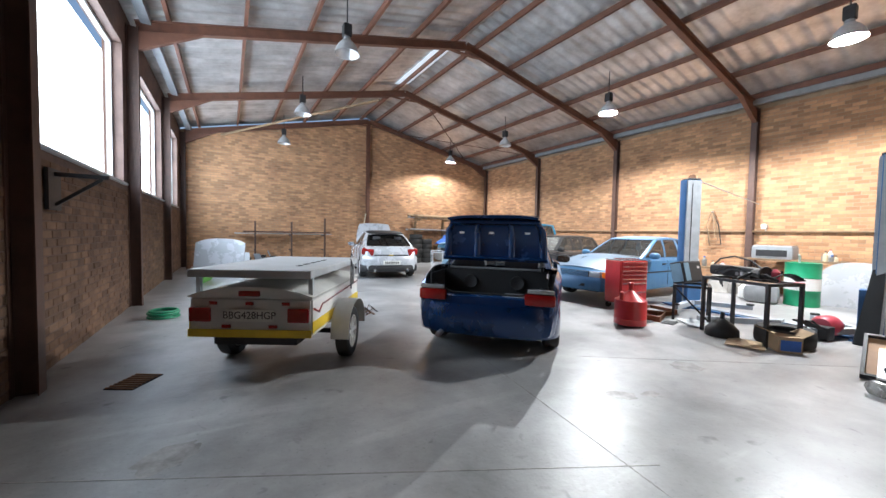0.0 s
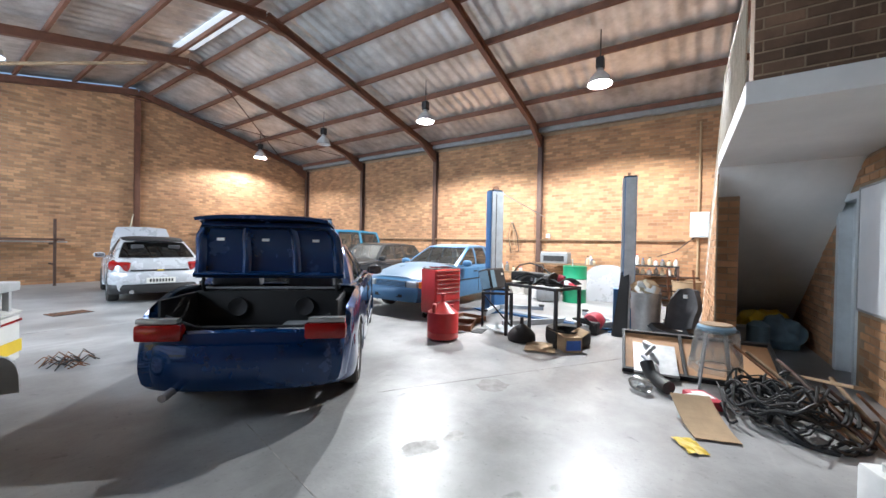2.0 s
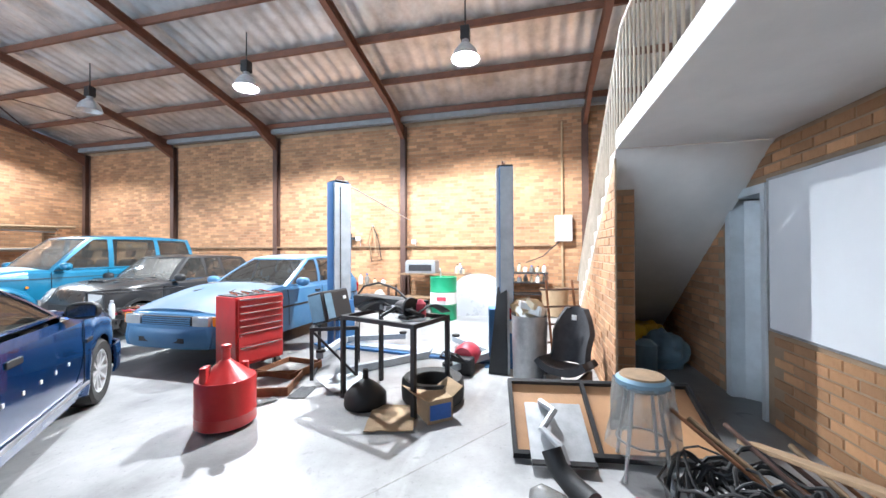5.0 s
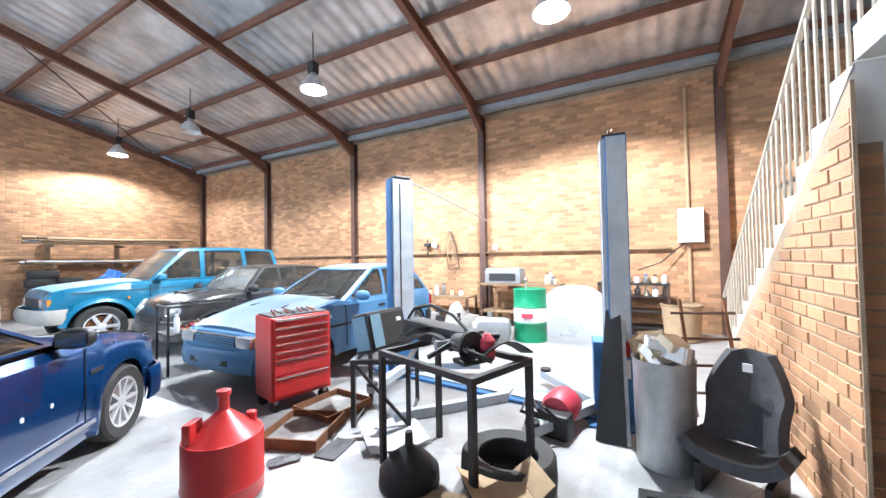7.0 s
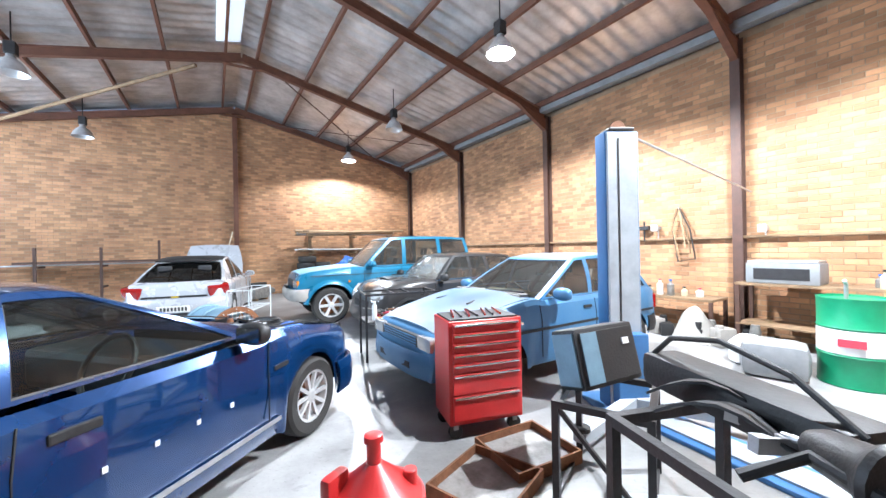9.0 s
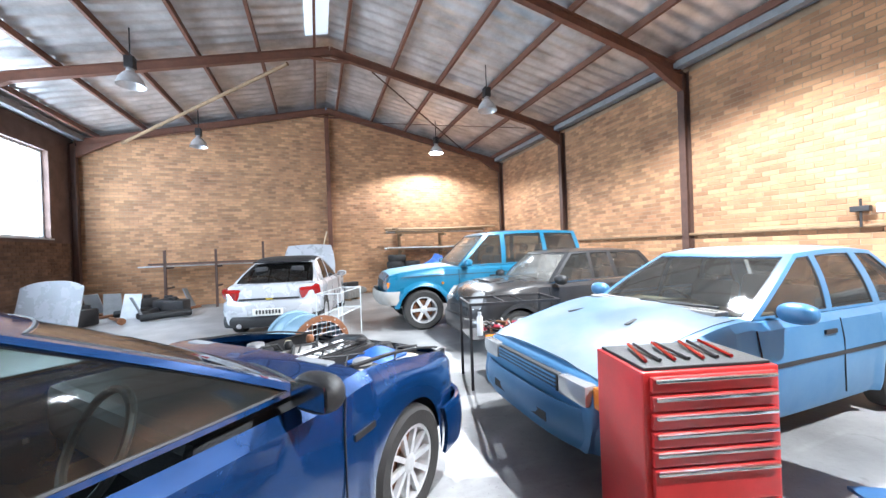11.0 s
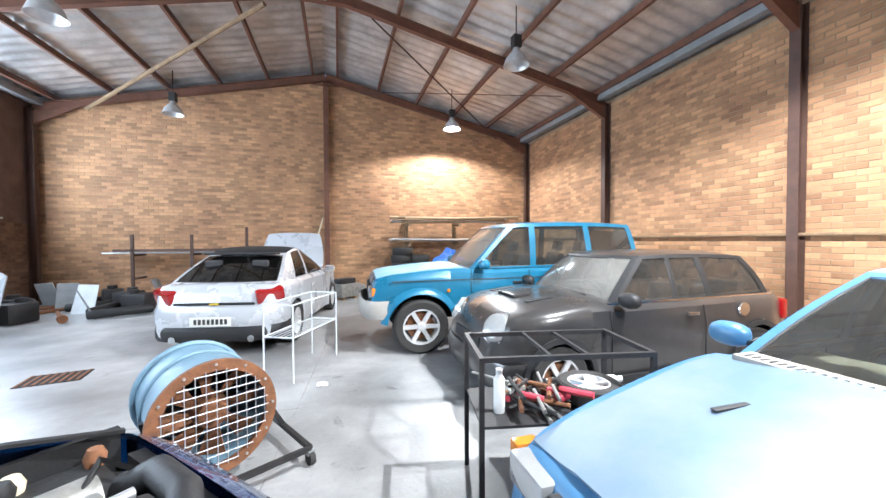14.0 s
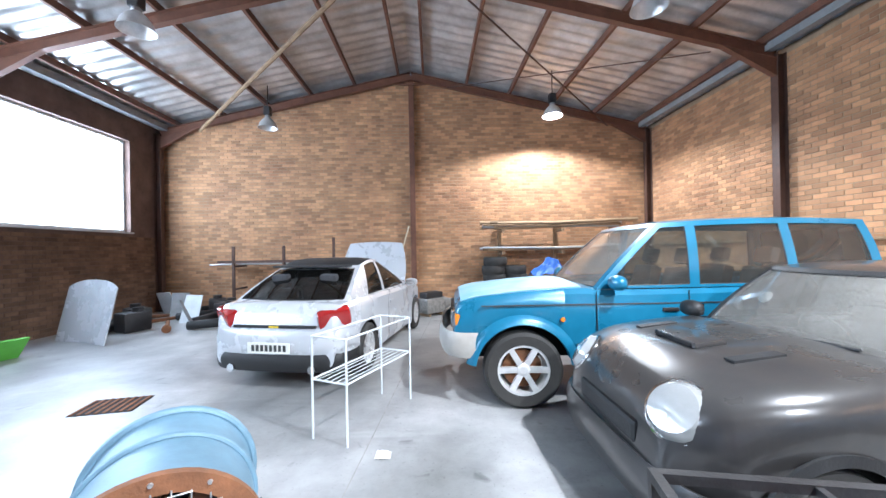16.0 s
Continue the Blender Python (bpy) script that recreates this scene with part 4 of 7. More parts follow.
    for k in range(14):
        a, y = random.uniform(1.05, 1.85), random.choice((-0.6, -0.3, 0.24, 0.5)) + random.uniform(-0.06, 0.06)
        part("fitting", Lt([(0.03, 0.0), (0.035, 0.03), (0.022, 0.06)], 10, pose(a, y, 0.70 + 0.1 * random.random())), (M_ENGINE, M_BLACK, M_RUST, M_BOTTLE)[k % 4], car, "", True)
    for k in range(8):
        a, y = random.uniform(1.05, 1.6), random.uniform(-0.6, 0.5)
        part("wiring", T([(a, y, 0.72), (a + 0.1, y + 0.03, 0.86), (a + 0.25, y + random.uniform(-0.1, 0.1), 0.84), (a + 0.34, y + 0.05, 0.7)], 0.008, 6), M_BLACK, car, "", True)
    part("radiator", B(1.93, 1.985, -0.55, 0.55, 0.36, 0.74), M_BLACKMETAL, car)
    part("slam_panel", B(1.985, 2.05, -0.64, 0.64, 0.66, 0.735, bevel=0.012), M_BLUE, car)
    for k in range(9):
        a = random.uniform(1.05, 1.8)
        y = random.uniform(-0.55, 0.5)
        part("hose", T([(a, y, 0.7), (a + 0.12, y + 0.1, 0.82), (a + 0.22, y + random.uniform(-0.2, 0.25), 0.76), (a + 0.1, y + 0.3, 0.70)], 0.014), M_BLACK, car, "", True)
    for s in (-1, 1):
        part("headlight", B(2.0, 2.13, min(s * 0.30, s * 0.66), max(s * 0.30, s * 0.66), 0.52, 0.66, bevel=0.02), M_LENS, car, "", True)
    bumper(car, "front_bumper", 2.22, 1, 0.845, 0.20, 0.49, M_BLUE)
    return at(car, 4.74, 5.77, 0, 42.5)


def old_hatch():
    car = thing("hatchback_car", "faded light blue old hatchback with a bleached white bonnet", "car")
    half, r, ax = 0.82, 0.28, (1.2, -1.2)
    top = [(-1.83, 0.55), (-1.80, 0.88), (-1.7, 0.92), (0.62, 0.92), (0.72, 0.94), (1.5, 0.80), (1.84, 0.70), (1.95, 0.64), (1.99, 0.45)]
    wide = [(-1.83, 0.88), (-1.5, 0.97), (0, 1.0), (1.3, 0.98), (1.8, 0.93), (1.99, 0.85)]
    low = [(-1.83, 0.32), (-1.4, 0.24), (1.5, 0.22), (1.99, 0.26)]
    part("body", car_shell(top, wide, low, half, ax, r, [(-1.7, 0.62)]), M_LASER, car, "chalky light blue body", True)
    undertray(car, -1.7, 1.85, half, 0.22, ax, r)
    cabin(car, M_LASER, M_GLASSDUST, ((-1.74, 0.92), (0.70, 0.93)), ((-1.35, 1.36), (-0.08, 1.37)), 0.75, 0.60, [(-0.95, -0.9, 0.1), (-0.28, -0.35, 0.07)], roof_mat=M_FADE, bow=0.10)
    interior(car, 0.6, -0.25, 0.74, 0.25, 0.92)
    bn = part("bonnet", sheet(16, 14, lambda u, v: Vector((0.76 + 1.13 * u, (2 * v - 1) * (0.72 - 0.05 * u), line(top, 0.76 + 1.13 * u) + 0.012 + 0.032 * (1 - (2 * v - 1) ** 2) + (0.012 if abs(2 * v - 1) < 0.6 else 0.0))), 0.015), M_FADE, car, "bleached bonnet with two slots", True)
    for s in (-1, 1):
        part("bonnet_slot", B(-0.10, 0.10, -0.014, 0.014, -0.006, 0.004, bevel=0.003, m=pose(1.22, s * 0.30, line(top, 1.22) + 0.050, 0, 8, s * 14)), M_BLACK, bn)
    cowl = part("cowl_grille", B(0.66, 0.80, -0.62, 0.62, 0.945, 0.985, bevel=0.006), M_CLAD, car, "dusty cowl panel with vent slits")
    for k in range(34):
        part("vent_slit", B(0.72, 0.775, -0.58 + k * 0.035, -0.568 + k * 0.035, 0.985, 0.988), M_BLACK, cowl)
    part("dash_cloth", sheet(10, 12, lambda u, v: Vector((0.12 + 0.4 * u, -0.6 + 1.2 * v, 0.93 + 0.05 * noise.noise(Vector((u * 3, v * 7, 5))))), 0.01), M_BOTTLE, car, "crumpled tan cloth on the dashboard", True)
    for s in (-1, 1):
        part("wiper", T([(0.70, s * 0.1, 0.985), (0.66, s * 0.1 + 0.45, 1.0)], 0.011), M_BLACK, car)
        part("headlight", B(1.90, 2.005, min(s * 0.42, s * 0.68), max(s * 0.42, s * 0.68), 0.54, 0.67, bevel=0.02), M_LENS, car, "", True)
        part("indicator", B(1.84, 1.96, min(s * 0.69, s * 0.76), max(s * 0.69, s * 0.76), 0.54, 0.67, bevel=0.015), M_LENSORANGE, car, "", True)
        mirror(car, 0.42, s * 0.78, 0.99, M_LASER, s)
        strip(car, "waist_line", [(-1.6, s * 0.815, 0.62), (1.0, s * 0.822, 0.62)], 0.008, 0.03, M_BLACK)
        for x in (-0.3, 0.66):
            strip(car, "door_gap", [(x, s * 0.819, 0.32), (x, s * 0.818, 0.72), (x + 0.02, s * 0.805, 0.88)], 0.006, 0.008, M_DARK)
        part("door_handle", B(-0.2, -0.06, s * 0.815 - 0.012, s * 0.815 + 0.012, 0.78, 0.81), M_BLACK, car)
        part("tail_light", B(-1.85, -1.76, min(s * 0.5, s * 0.74), max(s * 0.5, s * 0.74), 0.6, 0.8, bevel=0.02), M_LENSRED, car)
    gr = part("grille", B(1.93, 1.995, -0.40, 0.40, 0.54, 0.66, bevel=0.01), M_BLACK, car)
    for k in range(4):
        part("grille_bar", B(1.985, 2.003, -0.39, 0.39, 0.55 + k * 0.027, 0.563 + k * 0.027), M_LASER, gr)
    bumper(car, "front_bumper", 2.07, 1, 0.82, 0.26, 0.51, M_LASER, "blue front bumper")
    part("air_intake", B(2.05, 2.066, -0.36, 0.36, 0.34, 0.40), M_BLACK, car)
    bumper(car, "rear_bumper", -1.93, -1, 0.81, 0.3, 0.52, M_BLACK, wrap=0.4)
    for x in ax:
        for s in (-1, 1):
            wheel(car, x, s * 0.71, r, 0.17, 6, M_GREYPLASTIC, sx=s)
    return at(car, 9.28, 6.52, 0, 180)


def dark_mini():
    car = thing("compact_car", "dusty dark grey three-door compact car with round headlights", "car")
    half, r, ax = 0.845, 0.30, (1.23, -1.23)
    top = [(-1.78, 0.5), (-1.75, 0.85), (-1.6, 0.95), (0.62, 0.93), (0.75, 0.95), (1.35, 0.90), (1.68, 0.80), (1.80, 0.66), (1.84, 0.45)]
    wide = [(-1.78, 0.84), (-1.4, 0.98), (0, 0.99), (1.2, 1.0), (1.6, 0.90), (1.84, 0.66)]
    low = [(-1.78, 0.30), (-1.4, 0.2), (1.4, 0.2), (1.84, 0.24)]
    part("body", car_shell(top, wide, low, half, ax, r, [(-1.55, 0.62)], arch=1.13, crown=0.06), M_MINI, car, "dusty dark grey body", True)
    undertray(car, -1.6, 1.7, half, 0.2, ax, r)
    cabin(car, M_BLACK, M_GLASSDUST, ((-1.62, 0.95), (0.76, 0.94)), ((-1.40, 1.37), (0.30, 1.39)), 0.76, 0.60, [(-0.62, -0.58, 0.07), (-0.16, -0.18, 0.05)], roof_mat=M_MINI, bow=0.16, rear_bow=0.12, front_pane=M_GLASSDIRTY, arch=0.02)
    interior(car, 0.62, -0.15, 0.74, 0.24, 0.94)
    for s in (-1, 1):
        part("headlight", Lt([(0.15, 0.0), (0.15, 0.03), (0.12, 0.07), (0.04, 0.09)], 24, pose(1.705, s * 0.52, 0.735, 0, 56, s * 26)), M_LENS, car, "round clear headlight", True)
        part("headlight_ring", torus(0.152, 0.014, 24, 8, pose(1.712, s * 0.524, 0.742, 0, 56, s * 26)), M_CHROME, car, "chrome headlight ring", True)
        mirror(car, 0.58, s * 0.80, 1.0, M_BLACK, s)
        for a in ax:
            part("arch_trim", sheet(20, 2, lambda u, v: Vector((a + (r * 1.13 + 0.05 * v) * math.cos(math.pi * u), s * (0.852 - 0.004 * v), r + (r * 1.13 + 0.05 * v) * math.sin(math.pi * u))), 0.018), M_BLACK, car, "black wheel arch trim", True)
        strip(car, "sill_trim", [(-0.85, s * 0.83, 0.24), (0.85, s * 0.83, 0.24)], 0.03, 0.08, M_BLACK)
        strip(car, "belt_trim", [(-1.5, s * 0.765, 0.955), (0.7, s * 0.765, 0.945)], 0.012, 0.02, M_CHROME)
        for x in (-0.45, 0.7):
            strip(car, "door_gap", [(x, s * 0.845, 0.3), (x, s * 0.844, 0.72), (x + 0.02, s * 0.83, 0.9)], 0.006, 0.008, M_DARK)
        part("door_handle", B(-0.35, -0.2, s * 0.835 - 0.012, s * 0.835 + 0.02, 0.80, 0.83, bevel=0.006), M_CHROME, car)
        part("tail_light", B(-1.8, -1.7, min(s * 0.62, s * 0.76), max(s * 0.62, s * 0.76), 0.65, 0.88, bevel=0.03), M_LENSRED, car)
        part("wiper", T([(0.74, s * 0.05, 0.98), (0.70, s * 0.05 + 0.42, 1.0)], 0.01), M_BLACK, car)
    part("bonnet_scoop", B(-0.10, 0.10, -0.2, 0.2, -0.01, 0.035, bevel=0.018, m=pose(1.28, 0, 0.965, 0, 5, 0)), M_MINI, car, "", True)
    part("scoop_mouth", B(1.37, 1.386, -0.17, 0.17, 0.955, 0.98), M_DARK, car)
    for s in (-1, 1):
        part("bonnet_vent", B(-0.14, 0.14, -0.035, 0.035, -0.004, 0.01, m=pose(1.22, s * 0.42, 0.965, 0, 6, 0)), M_BLACK, car)
    part("grille", B(1.74, 1.845, -0.36, 0.36, 0.48, 0.62, bevel=0.03), M_BLACK, car)
    bumper(car, "front_bumper", 1.89, 1, 0.82, 0.22, 0.47, M_MINI, wrap=0.32)
    part("licence_disc", Lt([(0.05, 0), (0.05, 0.003)], 20, pose(0.40, -0.38, 1.165, 0, 53, 0)), M_WHITEPLASTIC, car, "white disc sticker on the windscreen")
    part("fuel_cap", Lt([(0.075, 0), (0.07, 0.012)], 20, pose(-0.98, 0.838, 0.82, -90, 0, 0)), M_CHROME, car)
    for x in ax:
        for s in (-1, 1):
            wheel(car, x, s * 0.74, r, 0.19, 6, M_ALLOY, sx=s)
    return at(car, 9.72, 9.42, 0, 180)


def off_roader():
    car = thing("off_road_car", "dusty turquoise long off-road wagon on chunky tyres", "car")
    half, r, ax = 0.85, 0.375, (1.36, -1.36)
    top = [(-2.15, 0.6), (-2.12, 1.13), (-2.0, 1.17), (0.62, 1.14), (0.75, 1.16), (1.7, 1.09), (1.92, 1.04), (1.99, 0.95), (2.02, 0.6)]
    wide = [(-2.15, 0.95), (-1.9, 0.98), (0, 0.98), (0.7, 0.97), (1.7, 0.95), (2.02, 0.9)]
    low = [(-2.15, 0.52), (-1.9, 0.48), (1.9, 0.48), (2.02, 0.55)]
    part("body", car_shell(top, wide, low, half, ax, r, [(-2.0, 0.62)], arch=1.2, lower_tuck=0.97), M_PAJ, car, "turquoise body", True)
    undertray(car, -2.0, 1.9, half, 0.42, ax, r)
    cabin(car, M_PAJ, M_GLASSDUST, ((-2.10, 1.17), (0.72, 1.15)), ((-2.0, 1.80), (0.08, 1.80)), 0.79, 0.68, [(-1.22, -1.18, 0.09), (-0.28, -0.30, 0.09)], roof_mat=M_PAJ, bars=0.08, bow=0.08, rear_bow=0.03, front_pane=M_GLASSDIRTY)
    interior(car, 0.6, -0.05, 0.76, 0.5, 1.14)
    part("bonnet", sheet(12, 12, lambda u, v: Vector((0.78 + 1.16 * u, (2 * v - 1) * (0.74 - 0.03 * u), line(top, 0.78 + 1.16 * u) + 0.014 + 0.036 * (1 - (2 * v - 1) ** 2))), 0.015), M_DUST, car, "dust-covered bonnet", True)
    for s in (-1, 1):
        for a in ax:
            part("arch_flare", sheet(22, 3, lambda u, v: Vector((a + (r * 1.2 + 0.09 * v) * math.cos(math.pi * (0.04 + 0.92 * u)), s * (0.90 - 0.06 * v * v), r + (r * 1.2 + 0.09 * v) * math.sin(math.pi * (0.04 + 0.92 * u)))), 0.02), M_PAJ, car, "flared wheel arch", True)
        strip(car, "lower_cladding", [(-0.85, s * 0.842, 0.55), (0.85, s * 0.842, 0.55)], 0.03, 0.14, M_CLAD)
        strip(car, "waist_line", [(-2.0, s * 0.833, 1.02), (1.75, s * 0.825, 1.0)], 0.008, 0.012, M_INK)
        mirror(car, 0.5, s * 0.80, 1.22, M_PAJ, s)
        for x in (-1.15, -0.2, 0.66):
            strip(car, "door_gap", [(x, s * 0.836, 0.55), (x, s * 0.835, 0.9), (x, s * 0.825, 1.13)], 0.006, 0.009, M_DARK)
        for x in (-0.1, -1.05):
            part("door_handle", B(x, x + 0.15, s * 0.83 - 0.012, s * 0.83 + 0.015, 0.93, 0.965, bevel=0.006), M_BLACK, car)
        part("headlight", B(1.93, 2.035, min(s * 0.42, s * 0.64), max(s * 0.42, s * 0.64), 0.76, 0.92, bevel=0.02), M_LENS, car, "", True)
        part("indicator", B(1.90, 2.0, min(s * 0.65, s * 0.77), max(s * 0.65, s * 0.77), 0.78, 0.92, bevel=0.02), M_LENSORANGE, car, "amber corner indicator", True)
        part("side_repeater", Lt([(0.025, 0), (0.02, 0.015)], 12, pose(0.98, s * 0.832, 0.86, -90 * s, 0, 0)), M_LENSORANGE, car)
        part("tail_light", B(-2.17, -2.08, min(s * 0.66, s * 0.8), max(s * 0.66, s * 0.8), 0.75, 1.05, bevel=0.02), M_LENSRED, car)
    part("grille", B(1.98, 2.035, -0.40, 0.40, 0.76, 0.92, bevel=0.01), M_BLACK, car)
    bumper(car, "front_bumper", 2.17, 1, 0.885, 0.50, 0.75, M_CLAD, "grey-beige front bumper", wrap=0.36, bulge=0.05)
    bumper(car, "rear_bumper", -2.26, -1, 0.87, 0.5, 0.68, M_CLAD, wrap=0.4)
    for x in ax:
        for s in (-1, 1):
            wheel(car, x, s * 0.755, r, 0.26, 6, M_ALLOY, sx=s)
    at(car, 9.13, 11.42, 0, 177)
    car.scale = (1.04, 1.0, 1.0)
    return car


def silver_hatch():
    car = thing("hatchback_car", "white-silver sporty hatchback with its bonnet propped open", "car")
    half, r, ax = 0.875, 0.315, (1.3, -1.3)
    top = [(-2.06, 0.45), (-2.03, 0.82), (-1.9, 0.95), (-1.5, 0.97), (0.85, 0.93), (1.0, 0.95), (1.7, 0.84), (2.05, 0.70), (2.15, 0.45)]
    wide = [(-2.06, 0.84), (-1.8, 0.94), (-1.2, 1.0), (0, 0.99), (1.3, 0.99), (1.8, 0.9), (2.15, 0.66)]
    low = [(-2.06, 0.28), (-1.7, 0.2), (1.7, 0.18), (2.15, 0.24)]
    part("body", car_shell(top, wide, low, half, ax, r, [(-1.75, 0.85), (1.05, 1.95)], arch=1.12), M_SILVER, car, "white-silver body", True)
    undertray(car, -1.95, 2.0, half, 0.2, ax, r)
    cabin(car, M_SILVER, M_GLASSDARK, ((-1.88, 0.96), (0.96, 0.94)), ((-1.10, 1.37), (-0.1, 1.41)), 0.78, 0.60, [(-0.45, -0.42, 0.08)], roof_mat=M_BLACK, bars=0.05, quarter=(0.62, 0.10), arch=0.05, rear_bow=0.16, rear_edge=0.04)
    interior(car, 0.8, -0.1, 0.76, 0.24, 0.94)
    part("raised_bonnet", sheet(8, 8, lambda u, v: Vector((1.06 + 0.35 * u + 0.05 * math.sin(u * 3), (2 * v - 1) * (0.70 - 0.14 * u * u), 0.97 + 0.75 * u + 0.03 * (1 - (2 * v - 1) ** 2))), 0.03), M_SILVER, car, "propped-open bonnet", True)
    part("engine", B(1.2, 1.8, -0.4, 0.4, 0.45, 0.78, bevel=0.06), M_BLACK, car)
    for s in (-1, 1):
        part("tail_light", B(-0.10, 0.10, -0.19, 0.19, -0.10, 0.11, bevel=0.06, m=pose(-1.91, s * 0.67, 0.81, s * 10, -16, s * -34)), M_LENSRED, car, "swept red tail light", True)
        part("reverse_lens", Lt([(0.045, 0), (0.035, 0.02)], 16, pose(-2.0, s * 0.64, 0.81, 0, -100, s * -28)), M_LENS, car)
        mirror(car, 0.72, s * 0.80, 0.98, M_SILVER, s)
        strip(car, "door_gap", [(-0.5, s * 0.868, 0.3), (-0.5, s * 0.868, 0.7), (-0.46, s * 0.85, 0.92)], 0.006, 0.008, M_DARK)
        part("door_handle", B(-0.42, -0.26, s * 0.862 - 0.012, s * 0.862 + 0.016, 0.76, 0.80, bevel=0.006), M_SILVER, car)
        part("exhaust", T([(-2.14, s * 0.5, 0.26), (-1.9, s * 0.5, 0.26)], 0.045, 12), M_CHROME, car)
    part("tailgate_strip", B(-2.055, -2.03, -0.52, 0.52, 0.70, 0.735, bevel=0.006), M_BLACK, car)
    part("emblem", B(-2.062, -2.05, -0.06, 0.06, 0.705, 0.728), M_YELLOW, car)
    bumper(car, "rear_bumper", -2.15, -1, 0.875, 0.42, 0.68, M_SILVER)
    bumper(car, "diffuser", -2.13, -1, 0.865, 0.22, 0.425, M_BLACK, "black lower bumper", wrap=0.42)
    part("roof_spoiler", B(-1.28, -1.08, -0.54, 0.54, 1.355, 1.385, bevel=0.01), M_BLACK, car)
    np_ = plate(car, pose(-2.156, 0, 0.50, 0, 0, -90), w=0.52, h=0.12)
    for k in range(8):
        part("character", B(-2.166, -2.163, -0.215 + k * 0.055, -0.18 + k * 0.055, 0.465, 0.535), M_INK, np_)
    for x in ax:
        for s in (-1, 1):
            wheel(car, x, s * 0.765, r, 0.21, 10, M_ALLOY, sx=s)
    return at(car, 5.36, 13.35, 0, 79)


def luggage_trailer():
    tr = thing("luggage_trailer", "white luggage trailer with grey lid and yellow stripe", "trailer")
    hw, x0, x1 = 0.58, -0.92, 0.95
    body = prism([(x0, 0.46), (x1, 0.42), (x1, 0.82), (x0 + 0.02, 0.82)], -hw, hw)
    bmesh.ops.bevel(body, geom=body.edges[:], offset=0.02, segments=2, affect="EDGES")
    part("tub", body, M_TRAILER, tr, "white sheet-metal tub", True)
    part("lid", sheet(10, 10, lambda u, v: Vector((x0 + (x1 - x0) * u, (2 * v - 1) * (hw + 0.01), 0.83 + 0.09 * (1 - abs(2 * v - 1) ** 2.5))), 0.02), M_TRAILER, tr, "domed white lid", True)
    part("lid_end", prism([(-hw, 0.82), (hw, 0.82), (hw * 0.6, 0.90), (0, 0.918), (-hw * 0.6, 0.90)], -0.01, 0.01, pose(x0 + 0.0, 0, 0, 0, 0, 90)), M_TRAILER, tr)
    rk = part("roof_rack", B(x0 - 0.02, x1, -hw, hw, 1.0, 1.075, bevel=0.012), M_TRAILGREY, tr, "flat grey rack panel")
    for k in range(5):
        part("slot", B(-0.5 + k * 0.2, -0.38 + k * 0.2, -0.3, -0.26, 1.075, 1.078), M_DARK, rk)
    for x in (x0 + 0.1, x1 - 0.1):
        for s in (-1, 1):
            part("rack_post", B(x - 0.02, x + 0.02, s * (hw - 0.04) - 0.02, s * (hw - 0.04) + 0.02, 0.82, 1.005), M_TRAILGREY, tr)
    part("rear_stripe", B(x0 - 0.012, x0 - 0.002, -hw, hw, 0.46, 0.53), M_YELLOW, tr, "yellow stripe")
    for s in (-1, 1):
        part("side_stripe", B(x0 + 0.02, x1, s * (hw + 0.004) - 0.003, s * (hw + 0.004) + 0.003, 0.50, 0.60), M_YELLOW, tr, "yellow stripe")
        strip(tr, "red_line", [(x0 + 0.05, s * (hw + 0.005), 0.72), (x0 + 0.2, s * (hw + 0.005), 0.66), (x0 + 0.3, s * (hw + 0.005), 0.72), (x1, s * (hw + 0.005), 0.76)], 0.006, 0.018, M_LENSRED)
        part("tail_light", B(x0 - 0.03, x0 - 0.002, min(s * 0.36, s * 0.56), max(s * 0.36, s * 0.56), 0.60, 0.73, bevel=0.012), M_LENSRED, tr, "dark red tail light")
        mg = sheet(14, 3, lambda u, v: Vector((0.02 + 0.42 * math.cos(math.pi * u), s * (hw + 0.02 + 0.2 * v), 0.30 + 0.36 * math.sin(math.pi * u) ** 0.7)), 0.012)
        part("mudguard", mg, M_TRAILER, tr, "white mudguard", True)
        wheel(tr, 0.02, s * (hw + 0.1), 0.285, 0.155, 8, M_WHITEPLASTIC, sx=s)
    for y in (-0.34, 0, 0.34):
        part("reflector", B(x0 - 0.014, x0 - 0.002, y - 0.035, y + 0.035, 0.755, 0.785), M_LENSRED, tr)
    for y in (-0.22, 0.22):
        part("reflector", B(x0 - 0.014, x0 - 0.002, y - 0.04, y + 0.04, 0.545, 0.575), M_LENSRED, tr)
    part("badge", B(x0 - 0.018, x0 - 0.004, -0.1, 0.1, 0.835, 0.885, bevel=0.01), M_LENSRED, tr, "red shaped badge")
    plate(tr, pose(x0 - 0.008, 0.0, 0.66, 0, 0, -90), "BBG428HGP", w=0.46, h=0.11)
    part("axle", T([(0.02, -0.62, 0.285), (0.02, 0.62, 0.285)], 0.03), M_BLACKMETAL, tr)
    part("chassis", B(x0 + 0.1, x1, -0.4, 0.4, 0.36, 0.43), M_BLACKMETAL, tr)
    for s in (-1, 1):
        part("drawbar", Br((x1 - 0.05, s * 0.35, 0.4), (2.0, 0, 0.4), 0.05), M_GALV, tr)
    part("jockey_wheel", T([(1.75, 0, 0.62), (1.75, 0, 0.10)], 0.025), M_GALV, tr)
    part("jockey_tyre", Lt([(0.1, -0.025), (0.1, 0.025)], 18, pose(1.75, 0, 0.1, 90, 0, 0)), M_RUBBER, tr)
    part("rope", T([(0.55, -hw - 0.01, 0.70), (0.5, -hw - 0.02, 0.9), (0.55, -hw, 1.08), (0.6, -hw - 0.02, 0.95), (0.62, -hw - 0.02, 0.75)], 0.012), M_GREYPLASTIC, tr)
